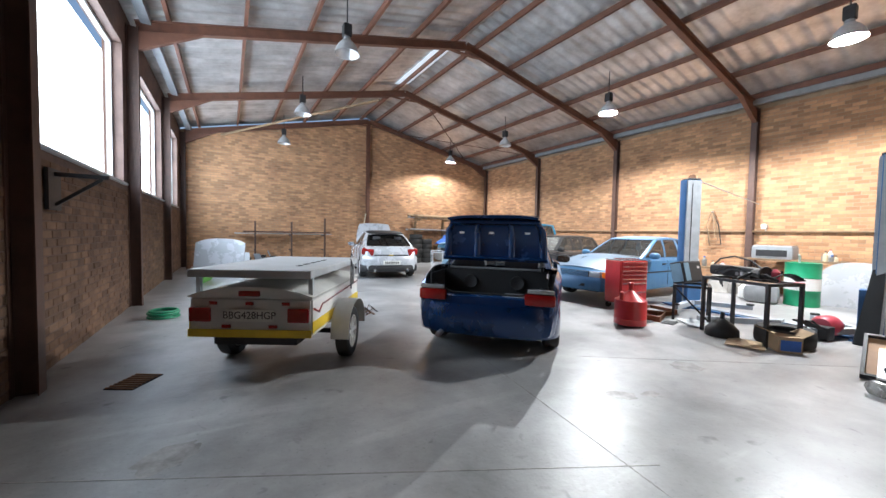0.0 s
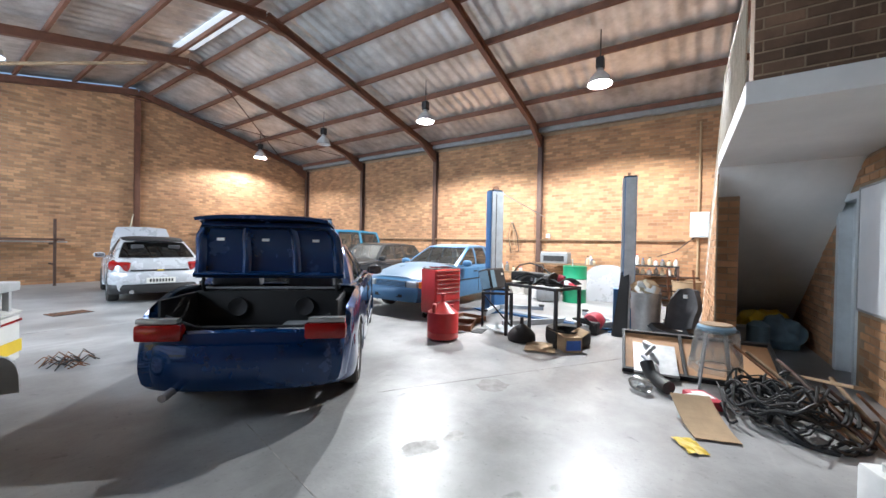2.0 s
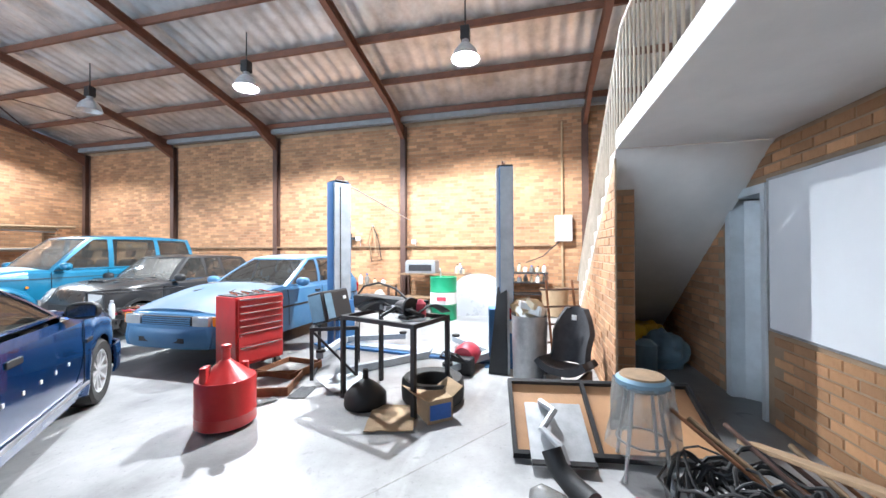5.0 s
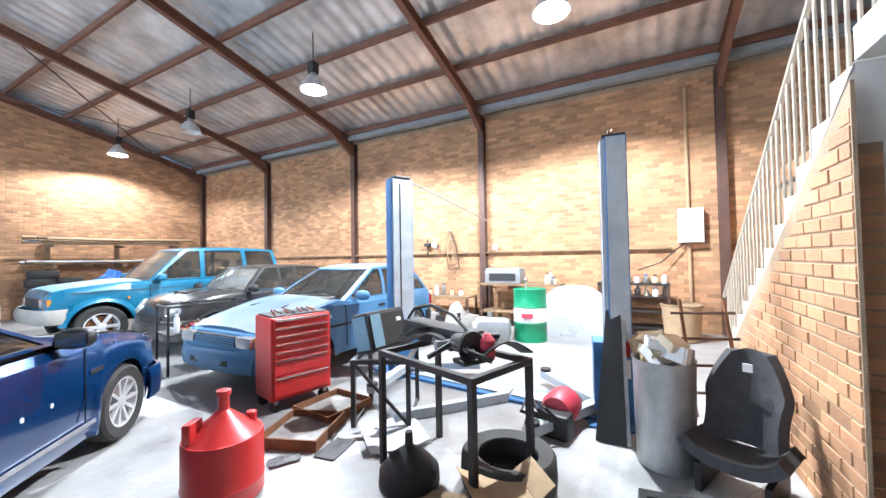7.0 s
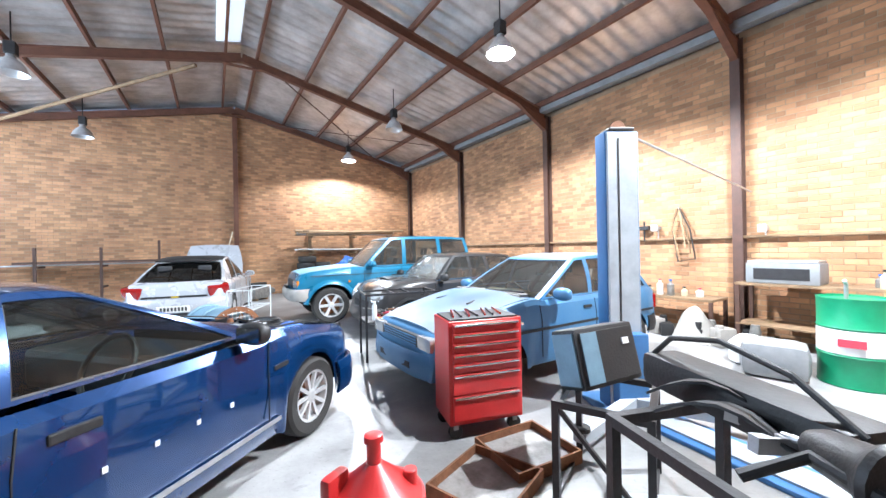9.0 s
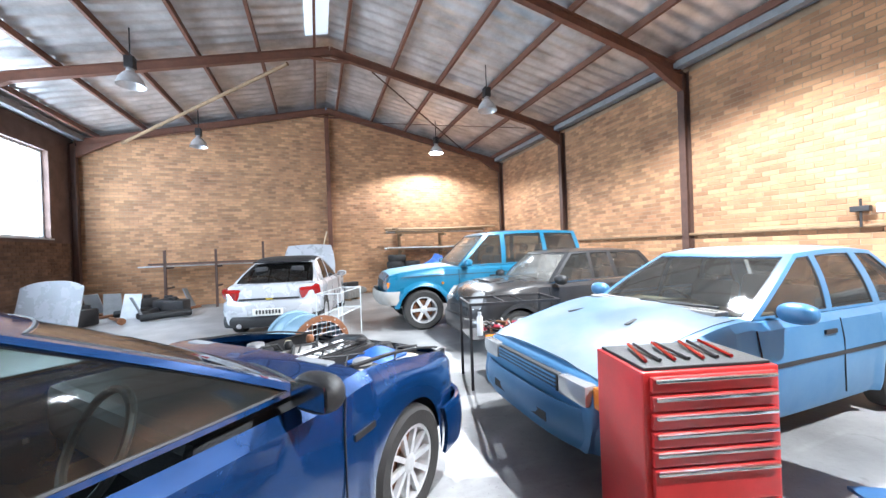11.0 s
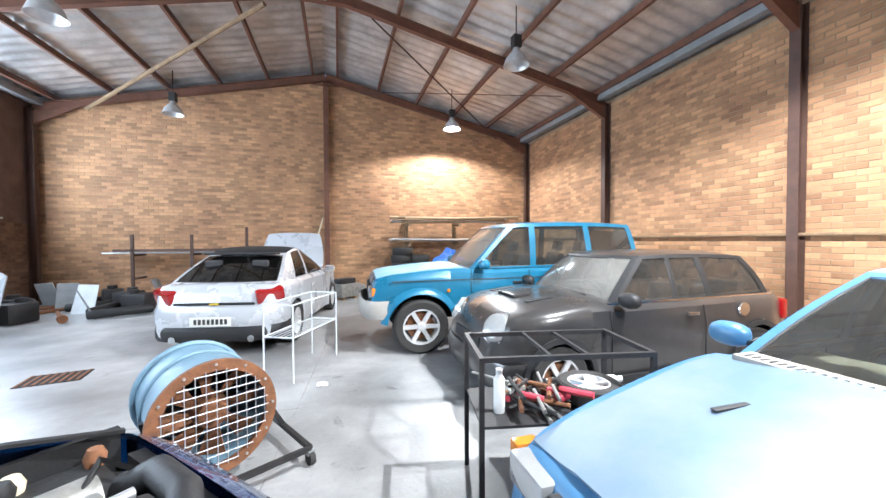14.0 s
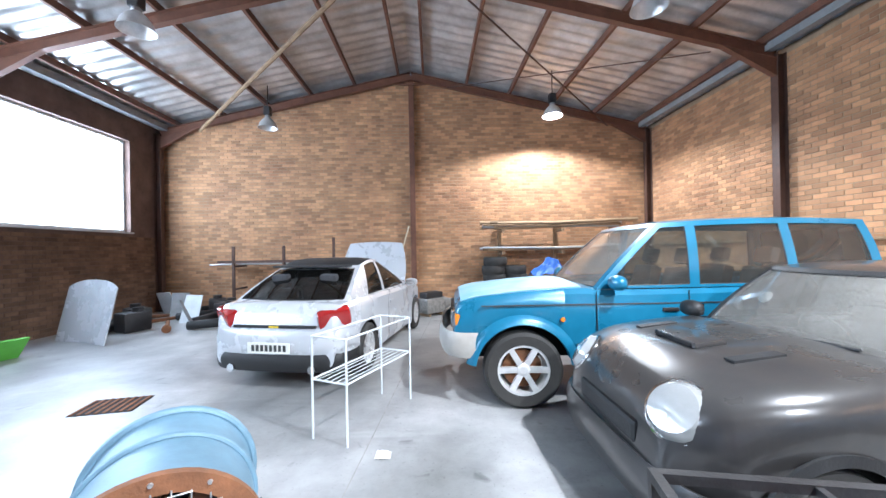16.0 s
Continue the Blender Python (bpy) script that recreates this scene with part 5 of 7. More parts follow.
    at(tr, 1.33, 5.46, 0, 60)
    tr.scale = (0.95, 0.93, 0.97)
    return tr


blue_coupe()
old_hatch()
dark_mini()
off_roader()
silver_hatch()
luggage_trailer()

# ---- high-bay lamps ----


def high_bay(x, y, lit):
    top = under(x) + 0.2
    lp = thing("high_bay_lamp", "lit aluminium high-bay lamp on a drop rod" if lit else "unlit aluminium high-bay lamp on a drop rod", "lamp", pose(x, y, LAMP_Z), "high-bay lamps")
    part("drop_rod", T([(0, 0, 0.5), (0, 0, top - LAMP_Z + 0.16)], 0.012), M_BLACKMETAL, lp)
    part("gear_box", B(-0.08, 0.08, -0.08, 0.08, 0.27, 0.5, bevel=0.02), M_BLACKMETAL, lp)
    part("neck", Lt([(0.05, 0.2), (0.07, 0.22), (0.06, 0.28)], 18), M_GALV, lp)
    prof = [(0.06, 0.22), (0.12, 0.17), (0.19, 0.08), (0.235, -0.05)]
    part("bell", lathe(bmesh.new(), prof + [(0.24, -0.055), (0.228, -0.05)] + [(r - 0.008, z - 0.005) for r, z in prof[::-1][1:]], 28, None, False), M_ALLOY, lp, "dulled aluminium bell reflector", True)
    part("bulb", Lt([(0.02, 0.215), (0.05, 0.2), (0.062, 0.13), (0.05, 0.09), (0.02, 0.075)], 16), M_BULB if lit else M_WHITEPLASTIC, lp, "", True)


for x, y in LAMPS_LIT:
    high_bay(x, y, True)
for x, y in LAMPS_OFF:
    high_bay(x, y, False)

# ---- two-post lift ----


def lift_post(x, y, s):
    """A lift column; s: the side its carriage faces along y."""
    p = thing("lift_post", "blue and grey two-post vehicle lift column", "car lift", None, "lift posts")
    c = bmesh.new()
    box(c, -0.16, 0.16, -0.08, 0.10, 0.02, 2.58, bevel=0.012)
    part("column", c, M_BLUEPOST, p, "blue steel column", True)
    part("side_cover", B(-0.168, -0.162, -0.07, 0.09, 0.75, 2.57), M_GREYPOST, p, "grey cover strip")
    part("channel", B(-0.13, 0.15, 0.102, 0.135, 0.05, 2.56), M_GREYPOST, p, "pale grey carriage channel")
    part("slot", B(0.045, 0.06, 0.136, 0.139, 0.1, 2.5), M_BLACKMETAL, p)
    part("cap", B(-0.12, 0.12, -0.08, 0.12, 2.58, 2.61, bevel=0.01), M_BLACKMETAL, p)
    part("pulley", Lt([(0.07, -0.02), (0.05, 0.0), (0.07, 0.02)], 20, pose(0.0, 0.04, 2.62, 90, 0, 0)), M_RUST, p, "small cable pulley", True)
    part("base_plate", B(-0.28, 0.28, -0.3, 0.3, 0, 0.02), M_BLUEPOST, p)
    part("carriage", B(-0.14, 0.14, 0.10, 0.24, 0.10, 0.72, bevel=0.01), M_BLUEPOST, p)
    part("warning_label", B(-0.167, -0.161, -0.06, 0.08, 0.60, 0.74), M_LENSRED, p, "red and white warning label")
    part("label_panel", B(-0.167, -0.161, -0.06, 0.08, 0.42, 0.58), M_WHITEPLASTIC, p)
    for d in (-1, 1):
        arm = part("arm", Br((0.0, 0.2, 0.12), (d * 0.75, 0.75, 0.12), 0.10, 0.08), M_GREYPOST, p, "swing arm")
        part("pad", Lt([(0.06, 0.16), (0.06, 0.19)], 16, pose(d * 0.72, 0.73, 0)), M_RUBBER, arm)
    return at(p, x, y, 0, 8 if s > 0 else 152)


lift_post(8.85, 4.96, -1)
lift_post(8.52, 2.28, 1)
bp = thing("lift_base_plate", "blue steel bridge plate between the lift posts", "car lift")
part("plate", B(-0.2, 0.2, -1.2, 1.2, 0, 0.035, bevel=0.01), M_BLUEPOST, bp)
part("cover", B(-0.12, 0.12, -1.15, 1.15, 0.035, 0.05), M_GREYPOST, bp)
at(bp, 8.68, 3.58, 0, -7)
hose = thing("air_hose_arm", "thin steel arm with hanging hose fixed to lift and wall", "hose arm")
part("arm", T([(8.85, 4.96, 2.63), (9.4, 5.0, 2.60), (12.95, 5.2, 2.35)], 0.012), M_GALV, hose)
part("motor", B(9.0, 9.1, 4.9, 5.02, 2.36, 2.55, bevel=0.02), M_GREYPOST, hose)

# ---- tool cabinet, drainer and stands ----
tc = thing("tool_cabinet", "red steel roller tool cabinet with seven drawers", "tool cabinet")
part("body", B(-0.32, 0.32, -0.20, 0.20, 0.12, 0.94, bevel=0.008), M_RED, tc)
zs = [0.93, 0.85, 0.77, 0.69, 0.61, 0.53, 0.36, 0.15]
for a, b in zip(zs, zs[1:]):
    dr = part("drawer", B(-0.29, 0.29, -0.222, -0.202, b + 0.008, a - 0.006, bevel=0.004), M_RED, tc, "red drawer front")
    part("pull", B(-0.28, 0.28, -0.238, -0.222, a - 0.028, a - 0.012, bevel=0.004), M_CHROME, dr, "aluminium drawer pull")
part("top_mat", B(-0.30, 0.30, -0.18, 0.18, 0.94, 0.955, bevel=0.004), M_BLACK, tc)
part("side_handle", T([(0.33, -0.12, 0.86), (0.38, -0.12, 0.86), (0.38, 0.12, 0.86), (0.33, 0.12, 0.86)], 0.012), M_CHROME, tc)
for x in (-0.26, 0.26):
    for y in (-0.15, 0.15):
        part("castor", Lt([(0.055, -0.018), (0.055, 0.018)], 18, pose(x, y, 0.055, 90, 0, 0)), M_RUBBER, tc)
        part("castor_fork", B(x - 0.02, x + 0.02, y - 0.025, y + 0.025, 0.075, 0.125), M_GALV, tc)
at(tc, 7.5, 5.42, 0, -15)
tl = thing("loose_tools", "spanners and rods lying on the tool cabinet", "tools")
for k in range(7):
    part("tool", T([(-0.25 + k * 0.07, -0.12, 0), (-0.2 + k * 0.06 + random.uniform(-0.1, 0.1), 0.12, 0.012)], 0.009, 6), M_BLACKMETAL if k % 2 else M_LENSRED, tl)
at(tl, 7.5, 5.42, 0.965, -15)

od = thing("oil_drainer", "red steel waste oil drum with cone top and spout", "oil drainer")
part("drum", Lt([(0.24, 0.03), (0.252, 0.04), (0.25, 0.13), (0.255, 0.14), (0.25, 0.15), (0.25, 0.44), (0.245, 0.455)], 36), M_RED, od, "", True)
part("cone", Lt([(0.235, 0.455), (0.20, 0.48), (0.06, 0.60), (0.04, 0.62)], 32), M_RED, od, "red cone lid", True)
part("spout", Lt([(0.035, 0.60), (0.035, 0.72), (0.048, 0.725), (0.045, 0.755), (0.03, 0.76)], 18), M_RED, od, "", True)
part("filler", Lt([(0.035, 0.46), (0.035, 0.55), (0.03, 0.555)], 14, pose(0.12, -0.13, 0)), M_RED, od, "", True)
part("carry_handle", B(-0.2, -0.06, 0.10, 0.16, 0.46, 0.60, bevel=0.02), M_RED, od, "", True)
for k in range(3):
    part("castor", Lt([(0.02, 0), (0.02, 0.035)], 10, pose(0.18 * math.cos(k * 2.1), 0.18 * math.sin(k * 2.1), 0)), M_RUBBER, od)
at(od, 6.2, 4.5, 0, 30)
od.scale = (0.93, 0.93, 0.9)


def steel_table(name, label, w, d, h, m, shelf=None, t=0.04):
    ob = thing(name, label, "table", m)
    for x in (-w / 2, w / 2):
        for y in (-d / 2, d / 2):
            part("leg", B(x - t / 2, x + t / 2, y - t / 2, y + t / 2, 0, h - t), M_BLACKMETAL, ob)
    for y in (-d / 2, d / 2):
        part("top_rail", B(-w / 2 - t / 2, w / 2 + t / 2, y - t / 2, y + t / 2, h - t, h), M_BLACKMETAL, ob)
    for x in (-w / 2, w / 2):
        part("top_rail", B(x - t / 2, x + t / 2, -d / 2 + t / 2, d / 2 - t / 2, h - t, h), M_BLACKMETAL, ob)
    if shelf:
        part("shelf", B(-w / 2, w / 2, -d / 2, d / 2, shelf, shelf + 0.015), M_BLACKMETAL, ob)
    return ob


steel_table("work_stand", "black steel work stand heaped with engine parts", 0.9, 0.56, 0.83, pose(7.08, 3.3, 0, 0, 0, 71))
gb = thing("gearbox", "black oily gearbox lying on the work stand", "gearbox")
part("casing", Lt([(0.16, 0), (0.17, 0.03), (0.12, 0.10), (0.10, 0.28), (0.07, 0.34)], 18, pose(0, 0, 0.17, 0, 90, 0)), M_BLACKMETAL, gb, "", True)
part("bracket", B(-0.1, 0.12, -0.2, 0.18, 0, 0.05, bevel=0.01), M_BLACKMETAL, gb)
part("shaft", T([(0.3, 0, 0.17), (0.46, 0.02, 0.15)], 0.02), M_GALV, gb)
at(gb, 6.95, 3.08, 0.83, 60)
gb.scale = (0.6, 0.6, 0.6)
hb = thing("headlight_bracket", "black plastic slam panel with curved hoop", "car part")
part("panel", B(-0.42, 0.42, -0.10, 0.10, 0.0, 0.16, bevel=0.04), M_BLACK, hb, "", True)
part("hoop", T([(-0.42, 0.05, 0.14), (-0.25, 0.07, 0.26), (0, 0.08, 0.31), (0.25, 0.07, 0.26), (0.42, 0.05, 0.12)], 0.012), M_BLACK, hb)
part("insert", B(-0.3, 0.3, -0.11, -0.09, 0.04, 0.12), M_GREYPLASTIC, hb)
at(hb, 7.32, 3.52, 0.83, 66)
rc = thing("red_canister", "small red canister among the parts", "canister")
part("can", Lt([(0.05, 0), (0.055, 0.02), (0.055, 0.13), (0.02, 0.17)], 16), M_PINK, rc, "", True)
at(rc, 7.05, 3.02, 0.83)
sm = thing("starter_motor", "grey starter motor on the work stand", "car part")
part("case", Lt([(0.05, 0), (0.055, 0.01), (0.055, 0.16), (0.03, 0.2)], 16, pose(0, 0, 0.055, 0, 90, 0)), M_ENGINE, sm, "", True)
at(sm, 7.2, 3.18, 0.83, 20)

random.seed(31)
for k in range(9):
    ob = thing("trim_piece", ("black plastic trim piece heaped on the work stand", "pale steel bracket heaped on the work stand", "black rubber hose heaped on the work stand")[k % 3], "car part")
    if k % 3 == 0:
        part("shell", sheet(6, 4, lambda u, v: Vector(((u - 0.5) * 0.4, (v - 0.5) * 0.14, 0.01 + 0.09 * math.sin(u * 3.1) + 0.03 * v)), 0.01), M_BLACK, ob, "", True)
    elif k % 3 == 1:
        part("bracket", Br((-0.14, 0, 0.03), (0.14, 0.04, 0.06), 0.035, 0.05), M_GALV, ob)
        part("tab", B(-0.05, 0.03, -0.04, 0.05, 0, 0.03, bevel=0.006), M_BLACKMETAL, ob)
    else:
        part("hose", T([(-0.2, 0, 0.02), (-0.08, 0.08, 0.09), (0.08, -0.05, 0.10), (0.22, 0.04, 0.02)], 0.018), M_BLACK, ob, "", True)
    ob.matrix_basis = pose(7.08, 3.3, 0.83 + 0.02 * (k // 3), 0, 0, 71) @ pose(random.uniform(-0.35, 0.35), random.uniform(-0.18, 0.18), 0, 0, 0, random.uniform(0, 180))

st = steel_table("steel_stand", "low black steel frame stand with open sides", 0.62, 0.5, 0.60, pose(7.70, 4.32, 0, 0, 0, 25))
for a, b in (((-0.31, -0.25, 0.02), (0.31, -0.25, 0.02)), ((-0.31, 0.25, 0.02), (0.31, 0.25, 0.02)), ((-0.31, -0.25, 0.02), (-0.31, 0.25, 0.57))):
    part("brace", Br(a, b, 0.025), M_BLACKMETAL, st)
pc = thing("black_case", "black plastic hard case propped on the steel stand", "case")
part("shell", B(-0.27, 0.27, -0.11, 0.11, 0, 0.38, bevel=0.03), M_BLACK, pc, "", True)
part("face", B(-0.24, 0.24, -0.118, -0.108, 0.03, 0.35, bevel=0.005), M_BLACK, pc)
part("blue_side", B(-0.278, -0.268, -0.09, 0.09, 0.03, 0.35), M_FANBLUE, pc)
part("blue_front", B(-0.235, -0.10, -0.123, -0.1185, 0.035, 0.345), M_FANBLUE, pc, "faded blue strip")
part("latch", B(0.12, 0.18, -0.126, -0.116, 0.24, 0.28), M_WHITEPLASTIC, pc)
at(pc, 7.76, 4.40, 0.605, -6, -14)
st2 = thing("steel_beam", "white-grey steel arm lying across the floor", "steel arm")
part("tube", Br((-0.6, 0, 0.05), (0.6, 0, 0.05), 0.07, 0.09), M_GREYPOST, st2)
part("stub", Br((0.6, 0, 0.05), (0.75, 0.15, 0.05), 0.06, 0.08), M_GREYPOST, st2)
at(st2, 8.0, 3.75, 0, -40)
tr = thing("drip_tray", "square rusty drip tray with dark oil", "tray")
for d in ((-0.28, 0.28, -0.26, -0.245), (-0.28, 0.28, 0.245, 0.26)):
    part("rim", B(*d, 0, 0.09), M_RUST, tr)
for d in ((-0.28, -0.265, -0.245, 0.245), (0.265, 0.28, -0.245, 0.245)):
    part("rim", B(*d, 0, 0.09), M_RUST, tr)
part("oil", B(-0.265, 0.265, -0.245, 0.245, 0, 0.03), M_STAIN, tr)
at(tr, 7.02, 4.72, 0, 20)
tr2 = copy_thing(tr, pose(7.5, 4.85, 0, 0, 0, -5))

ty = thing("tyre", "worn black tyre lying flat on the floor", "tyre")
part("carcass", lathe_loop(bmesh.new(), [(0.20, 0.02), (0.29, 0.0), (0.31, 0.03), (0.315, 0.10), (0.31, 0.2), (0.29, 0.225), (0.20, 0.205), (0.195, 0.19), (0.265, 0.17), (0.265, 0.05), (0.195, 0.035)], 40), M_RUBBER, ty, "", True)
at(ty, 7.14, 2.92, 0)
fn = thing("funnel", "black plastic funnel standing upside down", "funnel")
part("cone", Lt([(0.20, 0.0), (0.205, 0.02), (0.20, 0.10), (0.14, 0.17), (0.03, 0.25), (0.025, 0.34)], 30), M_BLACK, fn, "", True)
at(fn, 6.86, 3.52, 0)
cb = thing("cardboard_box", "torn cardboard box with dark print", "box")
part("base", B(-0.16, 0.16, -0.12, 0.12, 0, 0.2, bevel=0.004), M_CARD, cb)
part("print", B(-0.164, -0.161, -0.1, 0.1, 0.03, 0.16), M_TARP, cb)
for s in (-1, 1):
    part("flap", slab([(-0.16, s * 0.12, 0.2), (0.16, s * 0.12, 0.2), (0.17, s * 0.24, 0.26), (-0.15, s * 0.23, 0.27)], 0.004), M_CARD, cb)
at(cb, 6.78, 2.82, 0, 40)
for x, y, rz, w, d, mt, lb in ((6.62, 3.15, 15, 0.5, 0.4, M_CARD, "flattened brown cardboard on the floor"), (7.35, 4.0, 50, 0.55, 0.5, M_TRIM, "sheet of pale board on the floor"), (6.95, 4.28, 10, 0.3, 0.18, M_BLACK, "black rubber mat piece on the floor"), (6.65, 4.5, -30, 0.22, 0.12, M_BLACKMETAL, "flat steel bracket on the floor")):
    sh = thing("flat_sheet", lb, "sheet")
    part("sheet", sheet(6, 6, lambda u, v: Vector(((u - 0.5) * w, (v - 0.5) * d, 0.012 + 0.02 * max(0, noise.noise(Vector((u * 3 + x, v * 3, y)))))), 0.006), mt, sh)
    at(sh, x, y, 0, rz)

cp = thing("compressor", "dark red small engine with hoses on the floor", "engine")
part("tank", Lt([(0.02, 0), (0.12, 0.02), (0.15, 0.08), (0.15, 0.26), (0.12, 0.32), (0.02, 0.34)], 20, pose(-0.17, 0, 0.17, 0, 90, 0)), M_PINK, cp, "", True)
part("block", B(-0.3, -0.12, -0.15, 0.12, 0.0, 0.2, bevel=0.03), M_BLACKMETAL, cp)
part("flywheel", Lt([(0.12, 0), (0.12, 0.04)], 20, pose(0.2, 0, 0.13, 0, 90, 0)), M_ENGINE, cp)
for k in range(4):
    part("hose", T([(-0.3, -0.1, 0.15), (-0.35 - 0.05 * k, 0.05 * k, 0.26), (-0.1, 0.2 + 0.03 * k, 0.2), (0.3, 0.2, 0.03)], 0.014), M_BLACK, cp)
at(cp, 8.15, 2.75, 0, -10)

bn = thing("metal_bin", "tall galvanised bin stuffed with packing waste", "bin")
part("drum", lathe(bmesh.new(), [(0.24, 0), (0.25, 0.01), (0.27, 0.80), (0.28, 0.815), (0.26, 0.80), (0.24, 0.1)], 32), M_GALV, bn, "", True)
for k in range(9):
    part("waste", B(-0.12, 0.12, -0.08, 0.08, -0.03, 0.05, bevel=0.02, m=pose(random.uniform(-0.13, 0.13), random.uniform(-0.13, 0.13), 0.78 + 0.02 * k, random.uniform(-30, 30), random.uniform(-30, 30), k * 40)), (M_CARD, M_WHITEPLASTIC, M_BOTTLE)[k % 3], bn)
at(bn, 7.86, 1.98, 0)
bn.scale = (0.74, 0.74, 0.93)
se = thing("racing_seat", "black bucket racing seat standing on the floor", "seat")
part("back", sheet(14, 12, lambda u, v: Vector((-0.18 - 0.22 * u + 0.15 * abs(2 * v - 1) ** 2.5 * (1 - 0.5 * u), (2 * v - 1) * (0.27 - 0.12 * max(0, u - 0.55) / 0.45 - 0.02 * math.sin(u * 6)), 0.28 + 0.66 * u)), 0.07), M_SEAT, se, "high bolstered backrest", True)
part("seat", sheet(10, 10, lambda u, v: Vector((-0.2 + 0.5 * u, (2 * v - 1) * 0.26, 0.26 + 0.10 * abs(2 * v - 1) ** 3 + 0.05 * u)), 0.08), M_SEAT, se, "", True)
part("badge", B(-0.3, -0.28, -0.03, 0.03, 0.80, 0.86, m=pose(0.05, 0, 0)), M_WHITEPLASTIC, se, "small pale badge")
for y in (-0.2, 0.2):
    part("runner", B(-0.25, 0.25, y - 0.02, y + 0.02, 0.0, 0.2), M_BLACKMETAL, se)
at(se, 7.72, 1.58, 0, 155)
se.scale = (0.86, 0.86, 0.88)
pl = thing("scrap_sheet", "long dark panel leaning against the lift column", "panel")
part("panel", slab([(0, -0.13, 0), (0, 0.10, 0), (0.40, 0.06, 1.0), (0.40, -0.06, 1.0)], 0.03), M_BLACK, pl)
part("edge", Br((0.0, -0.14, 0.01), (0.40, -0.07, 1.0), 0.03), M_GALV, pl)
at(pl, 8.0, 2.36, 0, -5)
rk = thing("ladder_frame", "rusty steel frame ladder leaning by the stair wall", "frame")
for y in (0, 0.4):
    part("stile", T([(0, y, 0), (0.25, y, 1.05)], 0.018), M_RUST, rk)
for k in range(4):
    part("rung", T([(0.05 + 0.055 * k, -0.08, 0.2 + 0.24 * k), (0.05 + 0.055 * k, 0.5, 0.2 + 0.24 * k)], 0.014), M_STEEL_DARK, rk)
at(rk, 9.0, 1.3, 0, 20)

# ---- pile by the office wall ----
fb = thing("framed_panel", "wide black-framed orange plywood panel tilted on the floor", "panel")
part("ply", B(0.03, 0.62, -1.42, -0.03, 0.0, 0.012), M_WOOD, fb, "orange plywood face")
for d in ((0, 0.03, -1.45, 0), (0.62, 0.65, -1.45, 0)):
    part("rim", B(*d, -0.01, 0.05), M_BLACKMETAL, fb)
for d in ((0.03, 0.62, -0.03, 0), (0.03, 0.62, -1.45, -1.42), (0.03, 0.62, -0.62, -0.59)):
    part("rim", B(*d, -0.01, 0.05), M_BLACKMETAL, fb)
at(fb, 6.25, 2.08, 0.012, 8, 0, -31)
mp = thing("grey_metal_panel", "grey sheet-metal panel with a bent bar on it", "panel")
part("panel", B(0, 0.5, -0.42, 0, 0, 0.015, bevel=0.003), M_GALV, mp)
part("bent_bar", T([(0.5, -0.12, 0.03), (0.38, -0.2, 0.08), (0.25, -0.1, 0.05), (0.1, -0.2, 0.07), (0.0, -0.22, 0.04)], 0.028), M_GALV, mp)
part("edge", B(0, 0.03, -0.42, 0, 0.015, 0.04), M_BLACKMETAL, mp)
at(mp, 6.13, 1.95, 0.03, 8, 0, -29)
so = thing("bar_stool", "steel stool with blue-grey round seat wrapped in clear plastic", "stool")
part("seat", Lt([(0.15, 0.62), (0.17, 0.64), (0.17, 0.68), (0.15, 0.70)], 28), M_FANBLUE, so, "", True)
part("seat_top", Lt([(0.148, 0.70), (0.14, 0.712)], 28), M_TIMBER, so)
for k in range(4):
    a = math.pi / 4 + k * math.pi / 2
    part("leg", T([(0.11 * math.cos(a), 0.11 * math.sin(a), 0.63), (0.2 * math.cos(a), 0.2 * math.sin(a), 0)], 0.013), M_GALV, so)
part("foot_ring", torus(0.165, 0.008, 28, 6, pose(0, 0, 0.25)), M_GALV, so)
part("plastic_wrap", sheet(24, 8, lambda u, v: Vector(((0.18 + 0.05 * v + 0.02 * math.sin(u * 44 + v * 3)) * math.cos(u * 2 * math.pi), (0.18 + 0.05 * v + 0.02 * math.sin(u * 44 + v * 3)) * math.sin(u * 2 * math.pi), 0.66 - 0.46 * v))), M_CLEARWRAP, so, "crumpled clear plastic wrap", True)
at(so, 6.28, 1.24, 0)
so.scale = (0.95, 0.95, 0.92)
random.seed(5)
cc = thing("cable_heap", "tangled heap of black cables and hoses on the floor", "cables")
for k in range(26):
    a, rr, z = random.uniform(0, 6.28), random.uniform(0.18, 0.52), 0.02 + 0.3 * random.random() ** 1.6
    cx, cy = random.uniform(-0.18, 0.18), random.uniform(-0.18, 0.18)
    n = 26
    sp = random.uniform(3.5, 7.0)
    part("cable", T([(cx + rr * (1 + 0.12 * math.sin(3 * i / n * sp)) * math.cos(a + i / n * sp), cy + rr * 0.8 * math.sin(a + i / n * sp), max(0.014, z * (1 - (rr / 0.7) ** 2) + 0.05 * math.sin(i * 0.9 + k))) for i in range(n)], random.uniform(0.007, 0.014), 6), M_BLACK, cc, "", True)
at(cc, 5.72, 0.82, 0)
for k in range(7):
    rd = thing("steel_offcut", "rusty steel rod leaning in the scrap heap", "rod")
    part("rod", T([(0, 0, 0.02), (random.uniform(0.6, 1.0), random.uniform(-0.2, 0.2), 0.18 + 0.05 * k)], 0.012 + 0.003 * (k % 3)), (M_RUST, M_STEEL_DARK, M_TIMBER)[k % 3], rd)
    at(rd, 5.3 + 0.05 * k, 0.18 + 0.05 * k, 0, 5 + 6 * k)
wd = thing("plank_offcut", "weathered timber plank across the scrap heap", "plank")
